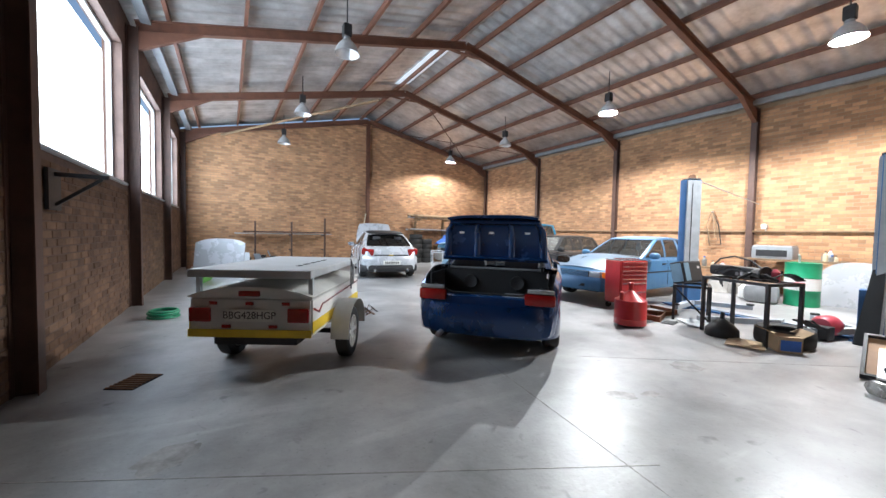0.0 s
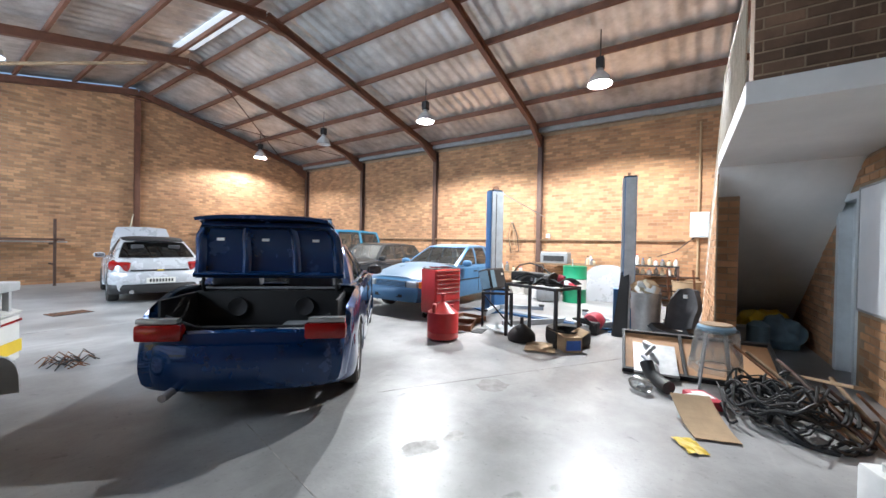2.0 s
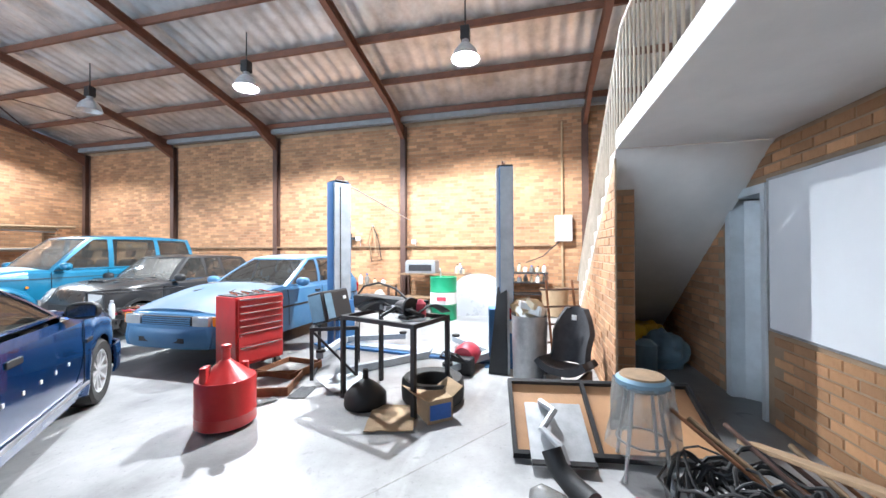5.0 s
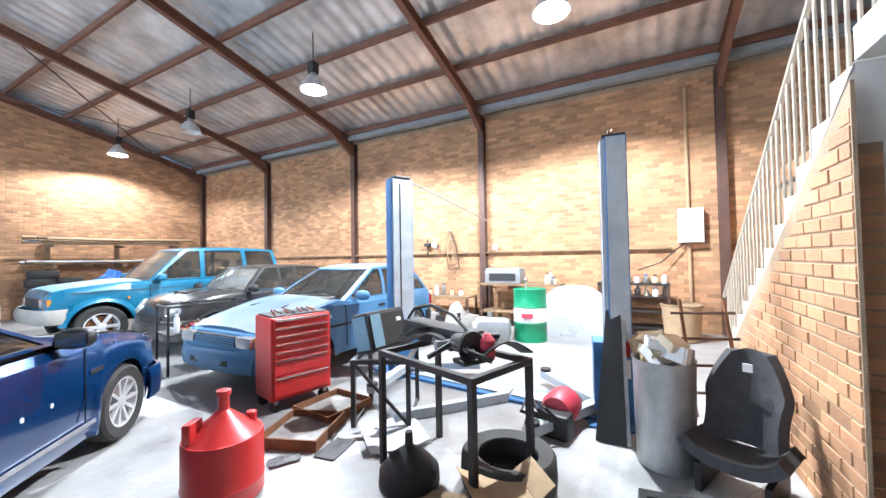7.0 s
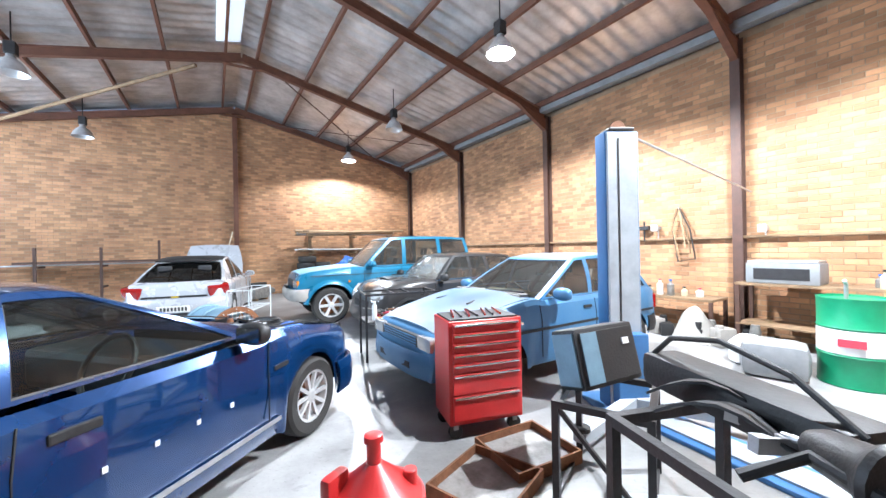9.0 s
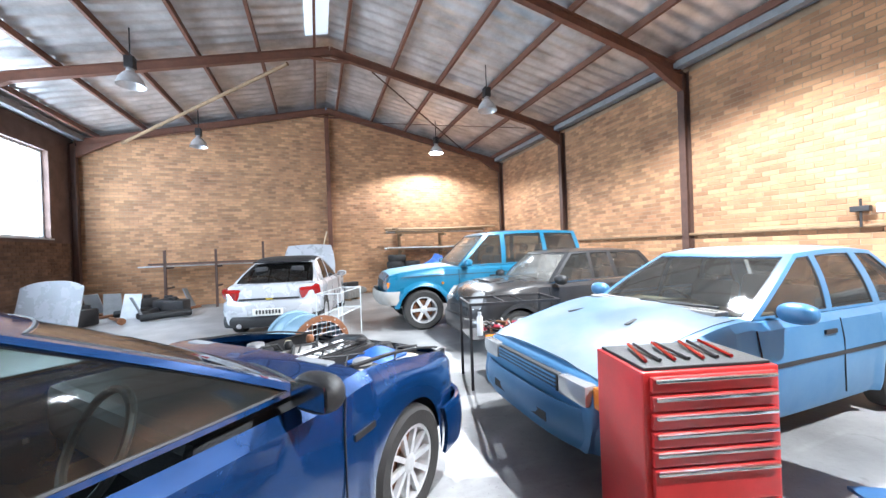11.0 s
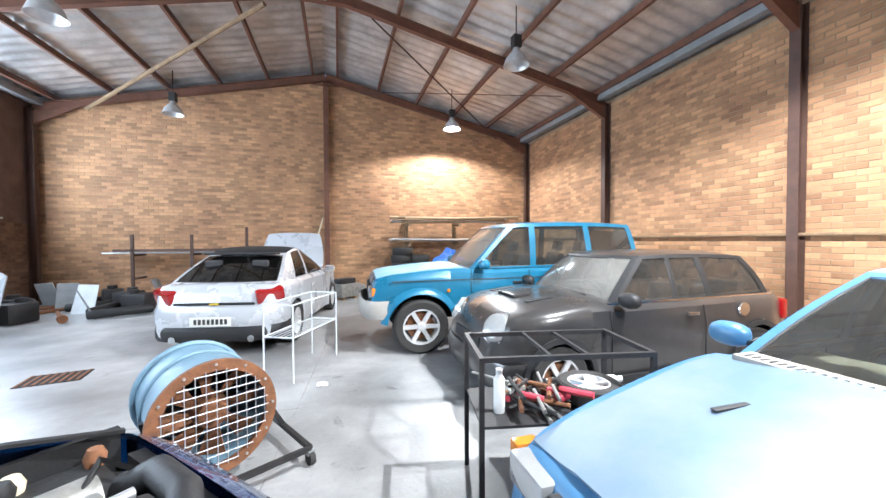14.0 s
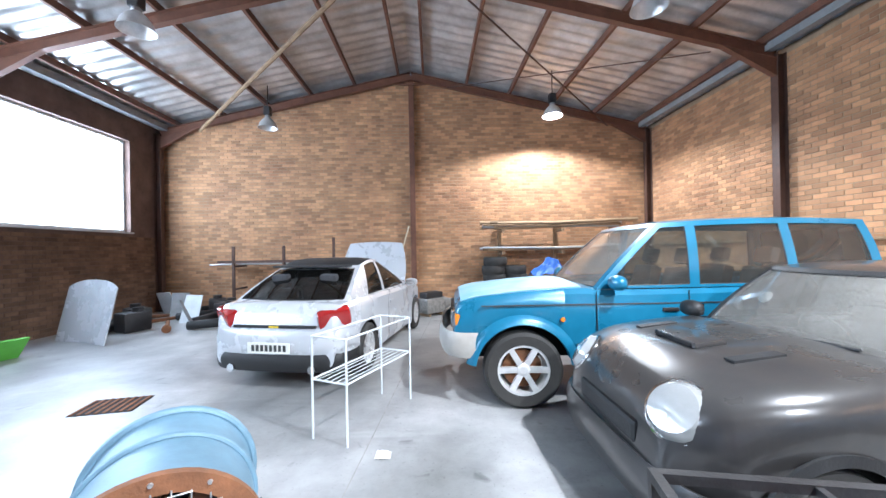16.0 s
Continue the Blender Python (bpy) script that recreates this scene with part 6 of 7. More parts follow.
part("plank", B(-0.4, 0.4, -0.07, 0.07, 0, 0.025, bevel=0.004), M_TIMBER, wd)
at(wd, 6.0, 0.5, 0.30, 15, 8, 12)
bx = thing("bent_sheet", "curved brown metal sheet on the floor", "sheet")
part("sheet", sheet(10, 4, lambda u, v: Vector((0.5 * u, 0.3 * v, 0.01 + 0.14 * u * u)), 0.006), M_CARD, bx)
at(bx, 5.05, 1.15, 0, 20)
rl = thing("plastic_canister", "red and white plastic canister lying on its side", "canister")
part("can", B(-0.15, 0.15, -0.1, 0.1, 0, 0.09, bevel=0.03), M_PINK, rl, "", True)
part("label", B(-0.08, 0.08, -0.06, 0.06, 0.09, 0.093), M_WHITEPLASTIC, rl)
at(rl, 5.72, 1.36, 0, 30)
w1 = thing("white_bottle", "white plastic bottle lying on the floor", "bottle")
part("bottle", Lt([(0.04, 0), (0.05, 0.02), (0.05, 0.16), (0.02, 0.2), (0.02, 0.24)], 16, pose(0, 0, 0.05, 0, 90, 0)), M_WHITEPLASTIC, w1, "", True)
at(w1, 5.6, 1.5, 0, -40)
bt2 = thing("black_pipe", "short black rubber pipe bend", "pipe")
part("pipe", T([(0, 0, 0.07), (0.15, 0.02, 0.08), (0.26, 0.05, 0.13), (0.32, 0.06, 0.22)], 0.065, 14), M_BLACK, bt2, "", True)
at(bt2, 5.78, 1.62, 0, 30)
bl = thing("clear_bottle", "clear plastic bottle on the floor", "bottle")
part("bottle", Lt([(0.06, 0), (0.07, 0.02), (0.07, 0.15), (0.03, 0.2)], 16, pose(0, 0, 0.07, 0, 90, 0)), M_CLEARWRAP, bl, "", True)
at(bl, 5.7, 1.78, 0, 60)
wj = thing("white_jug", "white plastic jug standing by the scrap heap", "jug")
part("jug", B(-0.1, 0.1, -0.07, 0.07, 0, 0.26, bevel=0.03), M_WHITEPLASTIC, wj, "", True)
part("neck", Lt([(0.025, 0.25), (0.025, 0.3)], 12), M_WHITEPLASTIC, wj)
at(wj, 4.55, 0.62, 0, 20)
lf = thing("paper_litter", "yellow and red paper wrapper on the floor", "litter")
part("wrapper", sheet(6, 6, lambda u, v: Vector((0.22 * u, 0.14 * v, 0.01 + 0.03 * abs(noise.noise(Vector((u * 4, v * 4, 1)))))), 0.002), M_YELLOW, lf)
at(lf, 4.75, 1.35, 0, 30)
# under the stairs
for k, (x, y, mt, lb) in enumerate(((9.1, 0.6, M_YELLOW, "crumpled yellow plastic sack under the stairs"), (9.35, 0.35, M_YELLOW, "yellow sack heaped under the stairs"), (8.75, 0.35, M_FANBLUE, "pale blue plastic sack under the stairs"))):
    sk = thing("sack", lb, "sack")
    bm = bmesh.new()
    bmesh.ops.create_icosphere(bm, subdivisions=4, radius=1)
    for v in bm.verts:
        q = v.co.copy()
        v.co *= 1 + 0.28 * noise.noise(q * 2.6 + Vector((k * 7, 0, 0)))
        v.co = Vector((v.co.x * 0.26, v.co.y * 0.22, max(0, 0.22 + v.co.z * 0.25)))
    part("sack", bm, mt, sk, "", True)
    at(sk, x, y, 0, 40 * k)
bk = thing("bucket", "white plastic bucket on the sacks under the stairs", "bucket")
part("pail", Lt([(0.11, 0), (0.14, 0.26), (0.15, 0.27)], 24), M_WHITEPLASTIC, bk, "", True)
at(bk, 8.75, 0.72, 0, 0)
bk2 = thing("water_drum", "translucent blue water container under the stairs", "container")
part("drum", Lt([(0.12, 0), (0.13, 0.02), (0.13, 0.34), (0.06, 0.4)], 24), M_FANBLUE, bk2, "", True)
at(bk2, 8.5, 0.62, 0)

# ---- east wall side ----
gd = thing("oil_drum", "green oil drum with a white band and red mark", "oil drum")
part("shell", Lt([(0.285, 0), (0.295, 0.01), (0.29, 0.03), (0.288, 0.31), (0.298, 0.325), (0.288, 0.34), (0.288, 0.6), (0.298, 0.615), (0.288, 0.63), (0.29, 0.9), (0.295, 0.92), (0.28, 0.925), (0.275, 0.90)], 40), M_GREEN, gd, "", True)
part("band", lathe(bmesh.new(), [(0.291, 0.345), (0.292, 0.35), (0.292, 0.59), (0.291, 0.595)], 40, None, False), M_WHITEPLASTIC, gd, "white band")
part("mark", B(-0.31, -0.289, -0.10, 0.10, 0.43, 0.51, bevel=0.004), M_PINK, gd, "red shape")
at(gd, 11.35, 3.85, 0, 5)
pm = thing("drum_pump", "small steel hand pump on the drum", "pump")
part("pipe", T([(0, 0, 0), (0, 0, 0.16), (-0.06, 0, 0.2)], 0.018), M_GALV, pm)
at(pm, 11.3, 3.9, 0.90)
wp = thing("car_bonnet", "white car bonnet standing against the shelves", "car part")
part("skin", sheet(12, 12, lambda u, v: Vector((0.14 * u + 0.05 * math.sin(v * 3.1), (v - 0.5) * 1.15, (0.95 - 0.28 * abs(2 * v - 1) ** 3) * u)), 0.02), M_SILVER, wp, "", True)
at(wp, 11.85, 3.15, 0, 10)


def bench(name, label, x, y, w, d, h, top, shelves=()):
    ob = thing(name, label, "workbench")
    part("top", B(-d / 2, d / 2, -w / 2, w / 2, h - 0.04, h, bevel=0.004), top, ob)
    for a in (-1, 1):
        for b in (-1, 1):
            part("leg", B(a * (d / 2 - 0.03) - 0.025, a * (d / 2 - 0.03) + 0.025, b * (w / 2 - 0.03) - 0.025, b * (w / 2 - 0.03) + 0.025, 0, h - 0.04), M_STEEL_DARK, ob)
    for z in shelves:
        part("shelf", B(-d / 2, d / 2, -w / 2, w / 2, z, z + 0.02), top, ob)
    return at(ob, x, y)


bench("workbench", "dark wooden workbench against the brick wall", 12.6, 4.35, 1.75, 0.6, 0.93, M_TIMBER, (0.3,))
bench("parts_shelf", "steel parts shelf of three tiers by the brick wall", 12.6, 2.2, 1.2, 0.5, 0.98, M_BLACKMETAL, (0.15, 0.45, 0.72))
bench("workbench", "low timber bench cluttered with old parts", 12.55, 6.2, 1.4, 0.6, 0.62, M_TIMBER, ())
gm = thing("grey_machine", "grey enamelled bench machine with lid", "machine")
part("body", B(-0.22, 0.22, -0.4, 0.4, 0, 0.3, bevel=0.03), M_GREYPLASTIC, gm, "", True)
part("lid", B(-0.2, 0.2, -0.38, 0.38, 0.3, 0.33, bevel=0.01), M_GALV, gm)
part("panel", B(-0.226, -0.221, -0.3, 0.3, 0.06, 0.22), M_BLACKMETAL, gm)
at(gm, 12.55, 4.7, 0.93)
random.seed(9)
for k in range(26):
    big = k % 3
    r, h = random.uniform(0.035, 0.06), random.uniform(0.12, 0.26)
    ob = thing("bottle" if big else "oil_can", ("white plastic fluid bottle on the shelf", "tan plastic bottle standing on the shelf", "metal can standing on the shelf")[big], "bottle", None, "bottles on the shelves")
    part("body", Lt([(r * 0.95, 0), (r, 0.01), (r, h * 0.72), (r * 0.4, h * 0.86), (r * 0.4, h)], 14), (M_WHITEPLASTIC, M_BOTTLE, M_ENGINE)[big], ob, "", True)
    part("cap", Lt([(r * 0.45, h), (r * 0.45, h + 0.025)], 12), (M_PINK, M_BLACK, M_TARP)[k % 3], ob)
    if k < 16:
        at(ob, 12.42 + 0.28 * random.random(), 1.68 + (k % 8) * 0.145, (0.98, 0.74)[k // 8])
    else:
        at(ob, 12.4 + 0.3 * random.random(), 3.6 + (k - 16) * 0.055, 0.93) if k < 21 else at(ob, 12.4 + 0.3 * random.random(), 5.6 + (k - 20) * 0.2, 0.62)
for k in range(12):
    ob = thing("engine_part", ("grey cast engine part among the clutter", "black plastic car part among the clutter", "crumpled pale grey cover among the clutter")[k % 3], "car part")
    bm = bmesh.new()
    box(bm, -0.14, 0.14, -0.1, 0.1, 0, 0.16 + 0.06 * (k % 3), bevel=0.04)
    lathe(bm, [(0.06, 0), (0.07, 0.04), (0.05, 0.16)], 14, pose(0.08, 0.02, 0.16))
    part("casting", bm, (M_ENGINE, M_BLACK, M_CLAD)[k % 3], ob, "", True)
    at(ob, 11.5 + 1.2 * random.random(), 4.9 + 0.17 * k, 0.0, random.uniform(0, 180))
gs = thing("plastic_sheet", "dusty grey sheet draped over parts by the wall", "cover")
part("drape", sheet(16, 12, lambda u, v: Vector(((u - 0.5) * 0.6, (v - 0.5) * 0.75, max(0.01, 0.85 * math.exp(-5 * ((u - 0.5) ** 2 + (v - 0.5) ** 2)) - 0.3 + 0.07 * noise.noise(Vector((u * 5, v * 5, 2)))))), 0.006), M_CLAD, gs, "", True)
at(gs, 12.0, 5.65, 0, 20)
wt = thing("white_tank", "round white plastic tank beside the drum", "tank")
part("tank", Lt([(0.15, 0), (0.2, 0.03), (0.2, 0.25), (0.1, 0.35), (0.05, 0.36)], 24), M_WHITEPLASTIC, wt, "", True)
at(wt, 11.3, 4.75, 0)
gl = thing("grey_cover", "moulded grey plastic cover on the floor", "cover")
part("shell", B(-0.25, 0.25, -0.3, 0.3, 0, 0.4, bevel=0.12), M_GREYPLASTIC, gl, "", True)
at(gl, 11.0, 4.42, 0, 15)
pt = thing("wicker_pot", "brown round basket beside the shelf", "basket")
part("pot", lathe(bmesh.new(), [(0.22, 0), (0.26, 0.02), (0.3, 0.55), (0.32, 0.62), (0.29, 0.62), (0.2, 0.1)], 28), M_CARD, pt, "", True)
part("rim", torus(0.305, 0.02, 28, 8, pose(0, 0, 0.62)), M_TIMBER, pt)
at(pt, 12.3, 1.45, 0)
eb = thing("electrical_box", "pale grey electrical box fixed to the wall", "electrical box")
part("box", B(12.92, 13.09, 1.0, 1.4, 1.72, 2.36, bevel=0.012), M_TRIM, eb)
part("door", B(12.908, 12.918, 1.03, 1.37, 1.75, 2.33, bevel=0.004), M_TRIM, eb)
part("conduit", T([(13.05, 1.22, 2.36), (13.05, 1.22, 4.7)], 0.03), M_CARD, eb, "upright conduit")
part("conduit", T([(13.05, 1.22, 1.72), (13.05, 1.22, 0.3)], 0.03), M_CARD, eb)
part("cable", T([(12.98, 1.3, 1.72), (12.9, 1.7, 1.35), (12.85, 2.1, 1.2)], 0.012), M_BLACK, eb)
for y, z in ((5.05, 1.75), (6.7, 1.85)):
    ob = thing("wall_socket", "small white wall socket box on the brick", "socket")
    part("box", B(12.86, 12.94, y - 0.05, y + 0.05, z - 0.06, z + 0.06, bevel=0.01), M_WHITEPLASTIC, ob)
    part("conduit", T([(13.04, y, z), (13.04, y, 1.64)], 0.012), M_GALV, ob)
    part("back_plate", B(12.94, 13.085, y - 0.03, y + 0.03, z - 0.03, z + 0.03), M_GALV, ob)
hg = thing("hanging_belts", "old belts and hoses hanging on the wall", "belts")
part("peg", T([(13.09, 6.3, 2.2), (12.98, 6.3, 2.2)], 0.012), M_GALV, hg)
for k in range(3):
    part("belt", T([(13.0, 6.3, 2.21), (13.0, 6.24 - 0.06 * k, 1.8), (13.0, 6.2 - 0.08 * k, 1.45 - 0.1 * k), (13.02, 6.34, 1.4 - 0.1 * k), (13.0, 6.42, 1.8), (13.0, 6.31, 2.21)], 0.014), (M_CARD, M_TIMBER, M_BLACK)[k], hg)
sp = thing("clamp_tool", "dark steel clamp hanging on the wall pipe", "tool")
part("stem", T([(13.0, 6.95, 2.0), (13.0, 6.95, 1.6)], 0.016), M_BLACKMETAL, sp)
part("jaw", B(12.96, 13.05, 6.85, 7.05, 1.82, 1.9, bevel=0.01), M_BLACKMETAL, sp)

# ---- drum fan, trolley and racks ----
fa = thing("drum_fan", "large drum fan with pale blue casing and rusty grille ring", "fan")
fm = pose(0, 0, 0.46, 90, 0, 0)
R = 0.345
part("casing", lathe(bmesh.new(), [(R, -0.42), (R + 0.02, -0.42), (R + 0.005, -0.36), (R + 0.005, 0.2), (R + 0.02, 0.26), (R, 0.26), (R - 0.015, 0.2), (R - 0.015, -0.36)], 48, fm, False), M_FANBLUE, fa, "pale blue drum casing", True)
part("band", torus(R + 0.01, 0.016, 48, 8, fm @ pose(0, 0, -0.12)), M_FANBLUE, fa, "", True)
part("front_ring", lathe_loop(bmesh.new(), [(R - 0.03, 0.25), (R + 0.04, 0.25), (R + 0.04, 0.285), (R - 0.03, 0.285)], 48, fm), M_RUST, fa, "rusty flat front ring", True)
for k in range(11):
    c = -0.30 + k * 0.06
    ln = math.sqrt((R - 0.02) ** 2 - c * c)
    part("grille_wire", T([fm @ Vector((c, -ln, 0.29)), fm @ Vector((c, ln, 0.29))], 0.0035, 6), M_GALV, fa)
    part("grille_wire", T([fm @ Vector((-ln, c, 0.296)), fm @ Vector((ln, c, 0.296))], 0.0035, 6), M_GALV, fa)
part("hub", Lt([(0.11, 0.0), (0.12, 0.1), (0.09, 0.2), (0.04, 0.22)], 24, fm), M_RUST, fa, "", True)
for k in range(8):
    a = k * math.pi / 4
    part("blade", slab([fm @ Vector((0.1 * math.cos(a), 0.1 * math.sin(a), 0.08)), fm @ Vector((0.33 * math.cos(a - 0.2), 0.33 * math.sin(a - 0.2), 0.04)), fm @ Vector((0.33 * math.cos(a + 0.25), 0.33 * math.sin(a + 0.25), 0.14)), fm @ Vector((0.1 * math.cos(a + 0.4), 0.1 * math.sin(a + 0.4), 0.14))], 0.006), M_RUST, fa, "dusty fan blade")
part("motor", Lt([(0.1, -0.2), (0.1, 0.0)], 20, fm), M_BLACKMETAL, fa)
part("rear_plate", Lt([(R - 0.02, -0.34), (R - 0.02, -0.325)], 40, fm), M_STEEL_DARK, fa, "dark dusty rear plate")
for k in range(12):
    a = k * math.pi / 6
    part("ring_bolt", Lt([(0.01, 0.285), (0.008, 0.293)], 8, fm @ pose((R + 0.012) * math.cos(a), (R + 0.012) * math.sin(a), 0)), M_GALV, fa)
part("back_flange", torus(R + 0.02, 0.022, 48, 8, fm @ pose(0, 0, -0.40)), M_FANBLUE, fa, "", True)
for s in (-1, 1):
    part("motor_stay", Br(fm @ Vector((0, 0, -0.15)), fm @ Vector((s * R * 0.97, 0, -0.15)), 0.03), M_BLACKMETAL, fa)
    part("cart_rail", Br((0.12 + s * 0.42, -0.5, 0.12), (0.12 + s * 0.42, 0.4, 0.12), 0.035), M_BLACKMETAL, fa)
    part("stay", Br((0.12 + s * 0.42, 0.0, 0.13), (s * 0.36, 0.0, 0.46), 0.035), M_BLACKMETAL, fa)
for y in (-0.5, 0.4):
    part("cart_rail", Br((-0.3, y, 0.12), (0.54, y, 0.12), 0.035), M_BLACKMETAL, fa)
    for s in (-1, 1):
        part("castor", Lt([(0.05, -0.02), (0.05, 0.02)], 16, pose(0.12 + s * 0.42, y, 0.05, 0, 90, 0)), M_RUBBER, fa)
        part("castor_fork", B(0.095 + s * 0.42, 0.145 + s * 0.42, y - 0.02, y + 0.02, 0.07, 0.11), M_GALV, fa)
at(fa, 5.70, 8.62, 0, 30)
fa.scale = (0.95, 0.95, 0.96)

rk = steel_table("tool_trolley", "black angle-steel trolley full of tools and cans", 1.0, 0.53, 0.92, pose(7.87, 7.8, 0, 0, 0, -10.8), 0.52, 0.028)
part("cross_bar", Br((-0.1, -0.26, 0.905), (-0.1, 0.26, 0.905), 0.02), M_BLACKMETAL, rk)
part("cross_bar", Br((0.12, -0.26, 0.905), (0.12, 0.26, 0.905), 0.02), M_BLACKMETAL, rk)
random.seed(3)
tm = pose(7.87, 7.8, 0.535, 0, 0, -10.8)
for k in range(34):
    ob = thing("hand_tool", ("steel spanner in the trolley tray", "rusty hand tool in the trolley tray", "black steel tool in the trolley tray")[k % 3], "tool", None, "tools in the tray")
    a = random.uniform(0, 6.28)
    ln = random.uniform(0.08, 0.2)
    part("shaft", T([(-ln * math.cos(a), -ln * math.sin(a), 0), (ln * math.cos(a), ln * math.sin(a), random.uniform(0, 0.03))], random.uniform(0.008, 0.018), 8), (M_ENGINE, M_RUST, M_BLACKMETAL)[k % 3], ob)
    if k % 6 == 1:
        part("grip", T([(0, 0, 0.01), (ln * math.cos(a), ln * math.sin(a), 0.02)], 0.02, 8), M_PINK, ob)
    ob.matrix_basis = tm @ pose(random.uniform(-0.36, 0.05), random.uniform(-0.16, 0.16), 0.015 + 0.003 * k)
for k, (dx, dy, mt, lb) in enumerate(((0.12, 0.05, M_FANBLUE, "blue aerosol can lying in the trolley"), (0.22, -0.04, M_WHITEPLASTIC, "white aerosol can lying in the trolley"), (0.30, 0.1, M_TRIM, "white roll of tape in the trolley"), (0.0, -0.1, M_PINK, "long red tube in the trolley"), (-0.36, -0.1, M_WHITEPLASTIC, "white spray bottle standing in the trolley"))):
    ob = thing("spray_can", lb, "can")
    part("can", Lt([(0.03, 0), (0.034, 0.01), (0.034, 0.2), (0.015, 0.23)], 16), mt, ob, "", True)
    part("cap", Lt([(0.02, 0.23), (0.02, 0.26)], 12), M_WHITEPLASTIC if k else M_BLACK, ob)
    ob.matrix_basis = tm @ (pose(dx, dy, 0.07, 0, 90, -30 + 20 * k) if k < 4 else pose(dx, dy, 0))
wh = thing("spare_wheel", "car wheel lying in the trolley", "wheel")
wheel(wh, 0, 0, 0.2, 0.12, 5, M_ALLOY)
for o in wh.children:
    o.matrix_basis = pose(0, 0, 0.06)
wh.matrix_basis = tm @ pose(0.26, 0.02, 0.0)

ws = thing("wire_shelf", "light grey two-tier wire trolley standing empty", "trolley")
for x in (-0.6, 0.6):
    for y in (-0.2, 0.2):
        part("leg", T([(x, y, 0), (x, y, 0.86)], 0.011), M_TRIM, ws)
for z in (0.5, 0.86):
    for y in (-0.2, 0.2):
        part("rail", T([(-0.6, y, z), (0.6, y, z)], 0.009), M_TRIM, ws)
    for x in (-0.6, 0.6):
        part("rail", T([(x, -0.2, z), (x, 0.2, z)], 0.009), M_TRIM, ws)
for k in range(5):
    part("wire", T([(-0.6, -0.14 + k * 0.07, 0.5), (0.6, -0.14 + k * 0.07, 0.5)], 0.004, 6), M_TRIM, ws)
at(ws, 6.16, 10.58, 0, 64)
ws.scale = (0.85, 0.9, 1)
wr = thing("rag", "white rag lying on the floor", "rag")
part("rag", sheet(8, 8, lambda u, v: Vector(((u - 0.5) * 0.2, (v - 0.5) * 0.16, 0.01 + 0.05 * abs(noise.noise(Vector((u * 4, v * 4, 8)))))), 0.003), M_WHITEPLASTIC, wr, "", True)
at(wr, 6.4, 9.9, 0)
wr.scale = (0.6, 0.6, 0.8)
gt = thing("floor_grate", "rusty iron drain grate set in the floor", "drain")
part("frame", B(-0.28, 0.28, -0.2, 0.2, 0, 0.006), M_DARK, gt)
for k in range(8):
    part("bar", B(-0.27 + k * 0.072, -0.245 + k * 0.072, -0.19, 0.19, 0.006, 0.014), M_RUST, gt)
at(gt, 3.45, 11.0, 0, 10)
gt2 = copy_thing(gt, pose(0.0, 5.3, 0, 0, 0, 60) @ Matrix.Diagonal((0.62, 0.62, 1, 1)))

# ---- north-west corner and north wall ----
cbn = thing("car_bonnet", "white-grey car bonnet standing upright against parts", "car part")
part("skin", sheet(14, 12, lambda u, v: Vector(((v - 0.5) * 1.2, 0.22 * u + 0.06 * math.sin(v * 3.14), (1.0 - 0.12 * abs(2 * v - 1) ** 3) * u)), 0.02), M_SILVER, cbn, "", True)
at(cbn, 0.45, 13.8, 0, -20)
cbn.scale = (1.15, 1.0, 1.12)
gp = thing("green_panel", "lime green car door panel lying on its side", "car part")
part("skin", sheet(8, 8, lambda u, v: Vector((0.25 * u, (v - 0.5) * 1.2, 0.03 + 0.34 * u - 0.04 * v)), 0.03), M_LIME, gp, "", True)
at(gp, 0.15, 12.4, 0, -10)
random.seed(12)
for k in range(20):
    ob = thing("scrap_part", ("black bumper piece in the corner heap", "dark engine block in the corner heap", "rusty axle part in the corner heap", "white panel piece in the corner heap")[k % 4], "car part")
    if k % 4 == 0:
        part("bumper", T([(-0.5, 0.1, 0.1), (-0.2, -0.02, 0.12), (0.2, -0.02, 0.12), (0.5, 0.1, 0.1)], 0.09, 10), M_BLACK, ob, "", True)
    elif k % 4 == 1:
        bm = B(-0.25, 0.25, -0.2, 0.2, 0, 0.4, bevel=0.05)
        lathe(bm, [(0.1, 0), (0.1, 0.08)], 16, pose(0.1, 0, 0.4))
        part("block", bm, M_BLACKMETAL, ob, "", True)
    elif k % 4 == 2:
        part("axle", T([(-0.5, 0, 0.08), (0.5, 0, 0.08)], 0.04), M_RUST, ob)
        part("hub", Lt([(0.08, -0.05), (0.08, 0.05)], 16, pose(-0.5, 0, 0.08, 0, 90, 0)), M_RUST, ob)
    else:
        part("panel", slab([(-0.2, 0, 0), (0.2, 0, 0), (0.2, 0.25, 0.6), (-0.16, 0.25, 0.62)], 0.02), M_GREYPLASTIC if k % 8 == 3 else M_TRIM, ob)
    at(ob, 0.1 + 0.55 * (k % 5) + random.uniform(-0.1, 0.1), 14.9 + 0.6 * (k // 5) + random.uniform(-0.1, 0.1), 0, random.uniform(0, 180))
sr = thing("steel_rack", "dark steel stock rack against the gable wall", "rack")
for x in (1.6, 2.9, 4.2):
    part("post", B(x - 0.03, x + 0.03, 16.7, 16.76, 0, 1.75 + (0.2 if x > 4 else 0)), M_STEEL_DARK, sr)
    part("arm", B(x - 0.025, x + 0.025, 16.76, 17.38, 1.2, 1.25), M_STEEL_DARK, sr)
    part("arm", B(x - 0.025, x + 0.025, 16.76, 17.38, 0.6, 0.65), M_STEEL_DARK, sr)
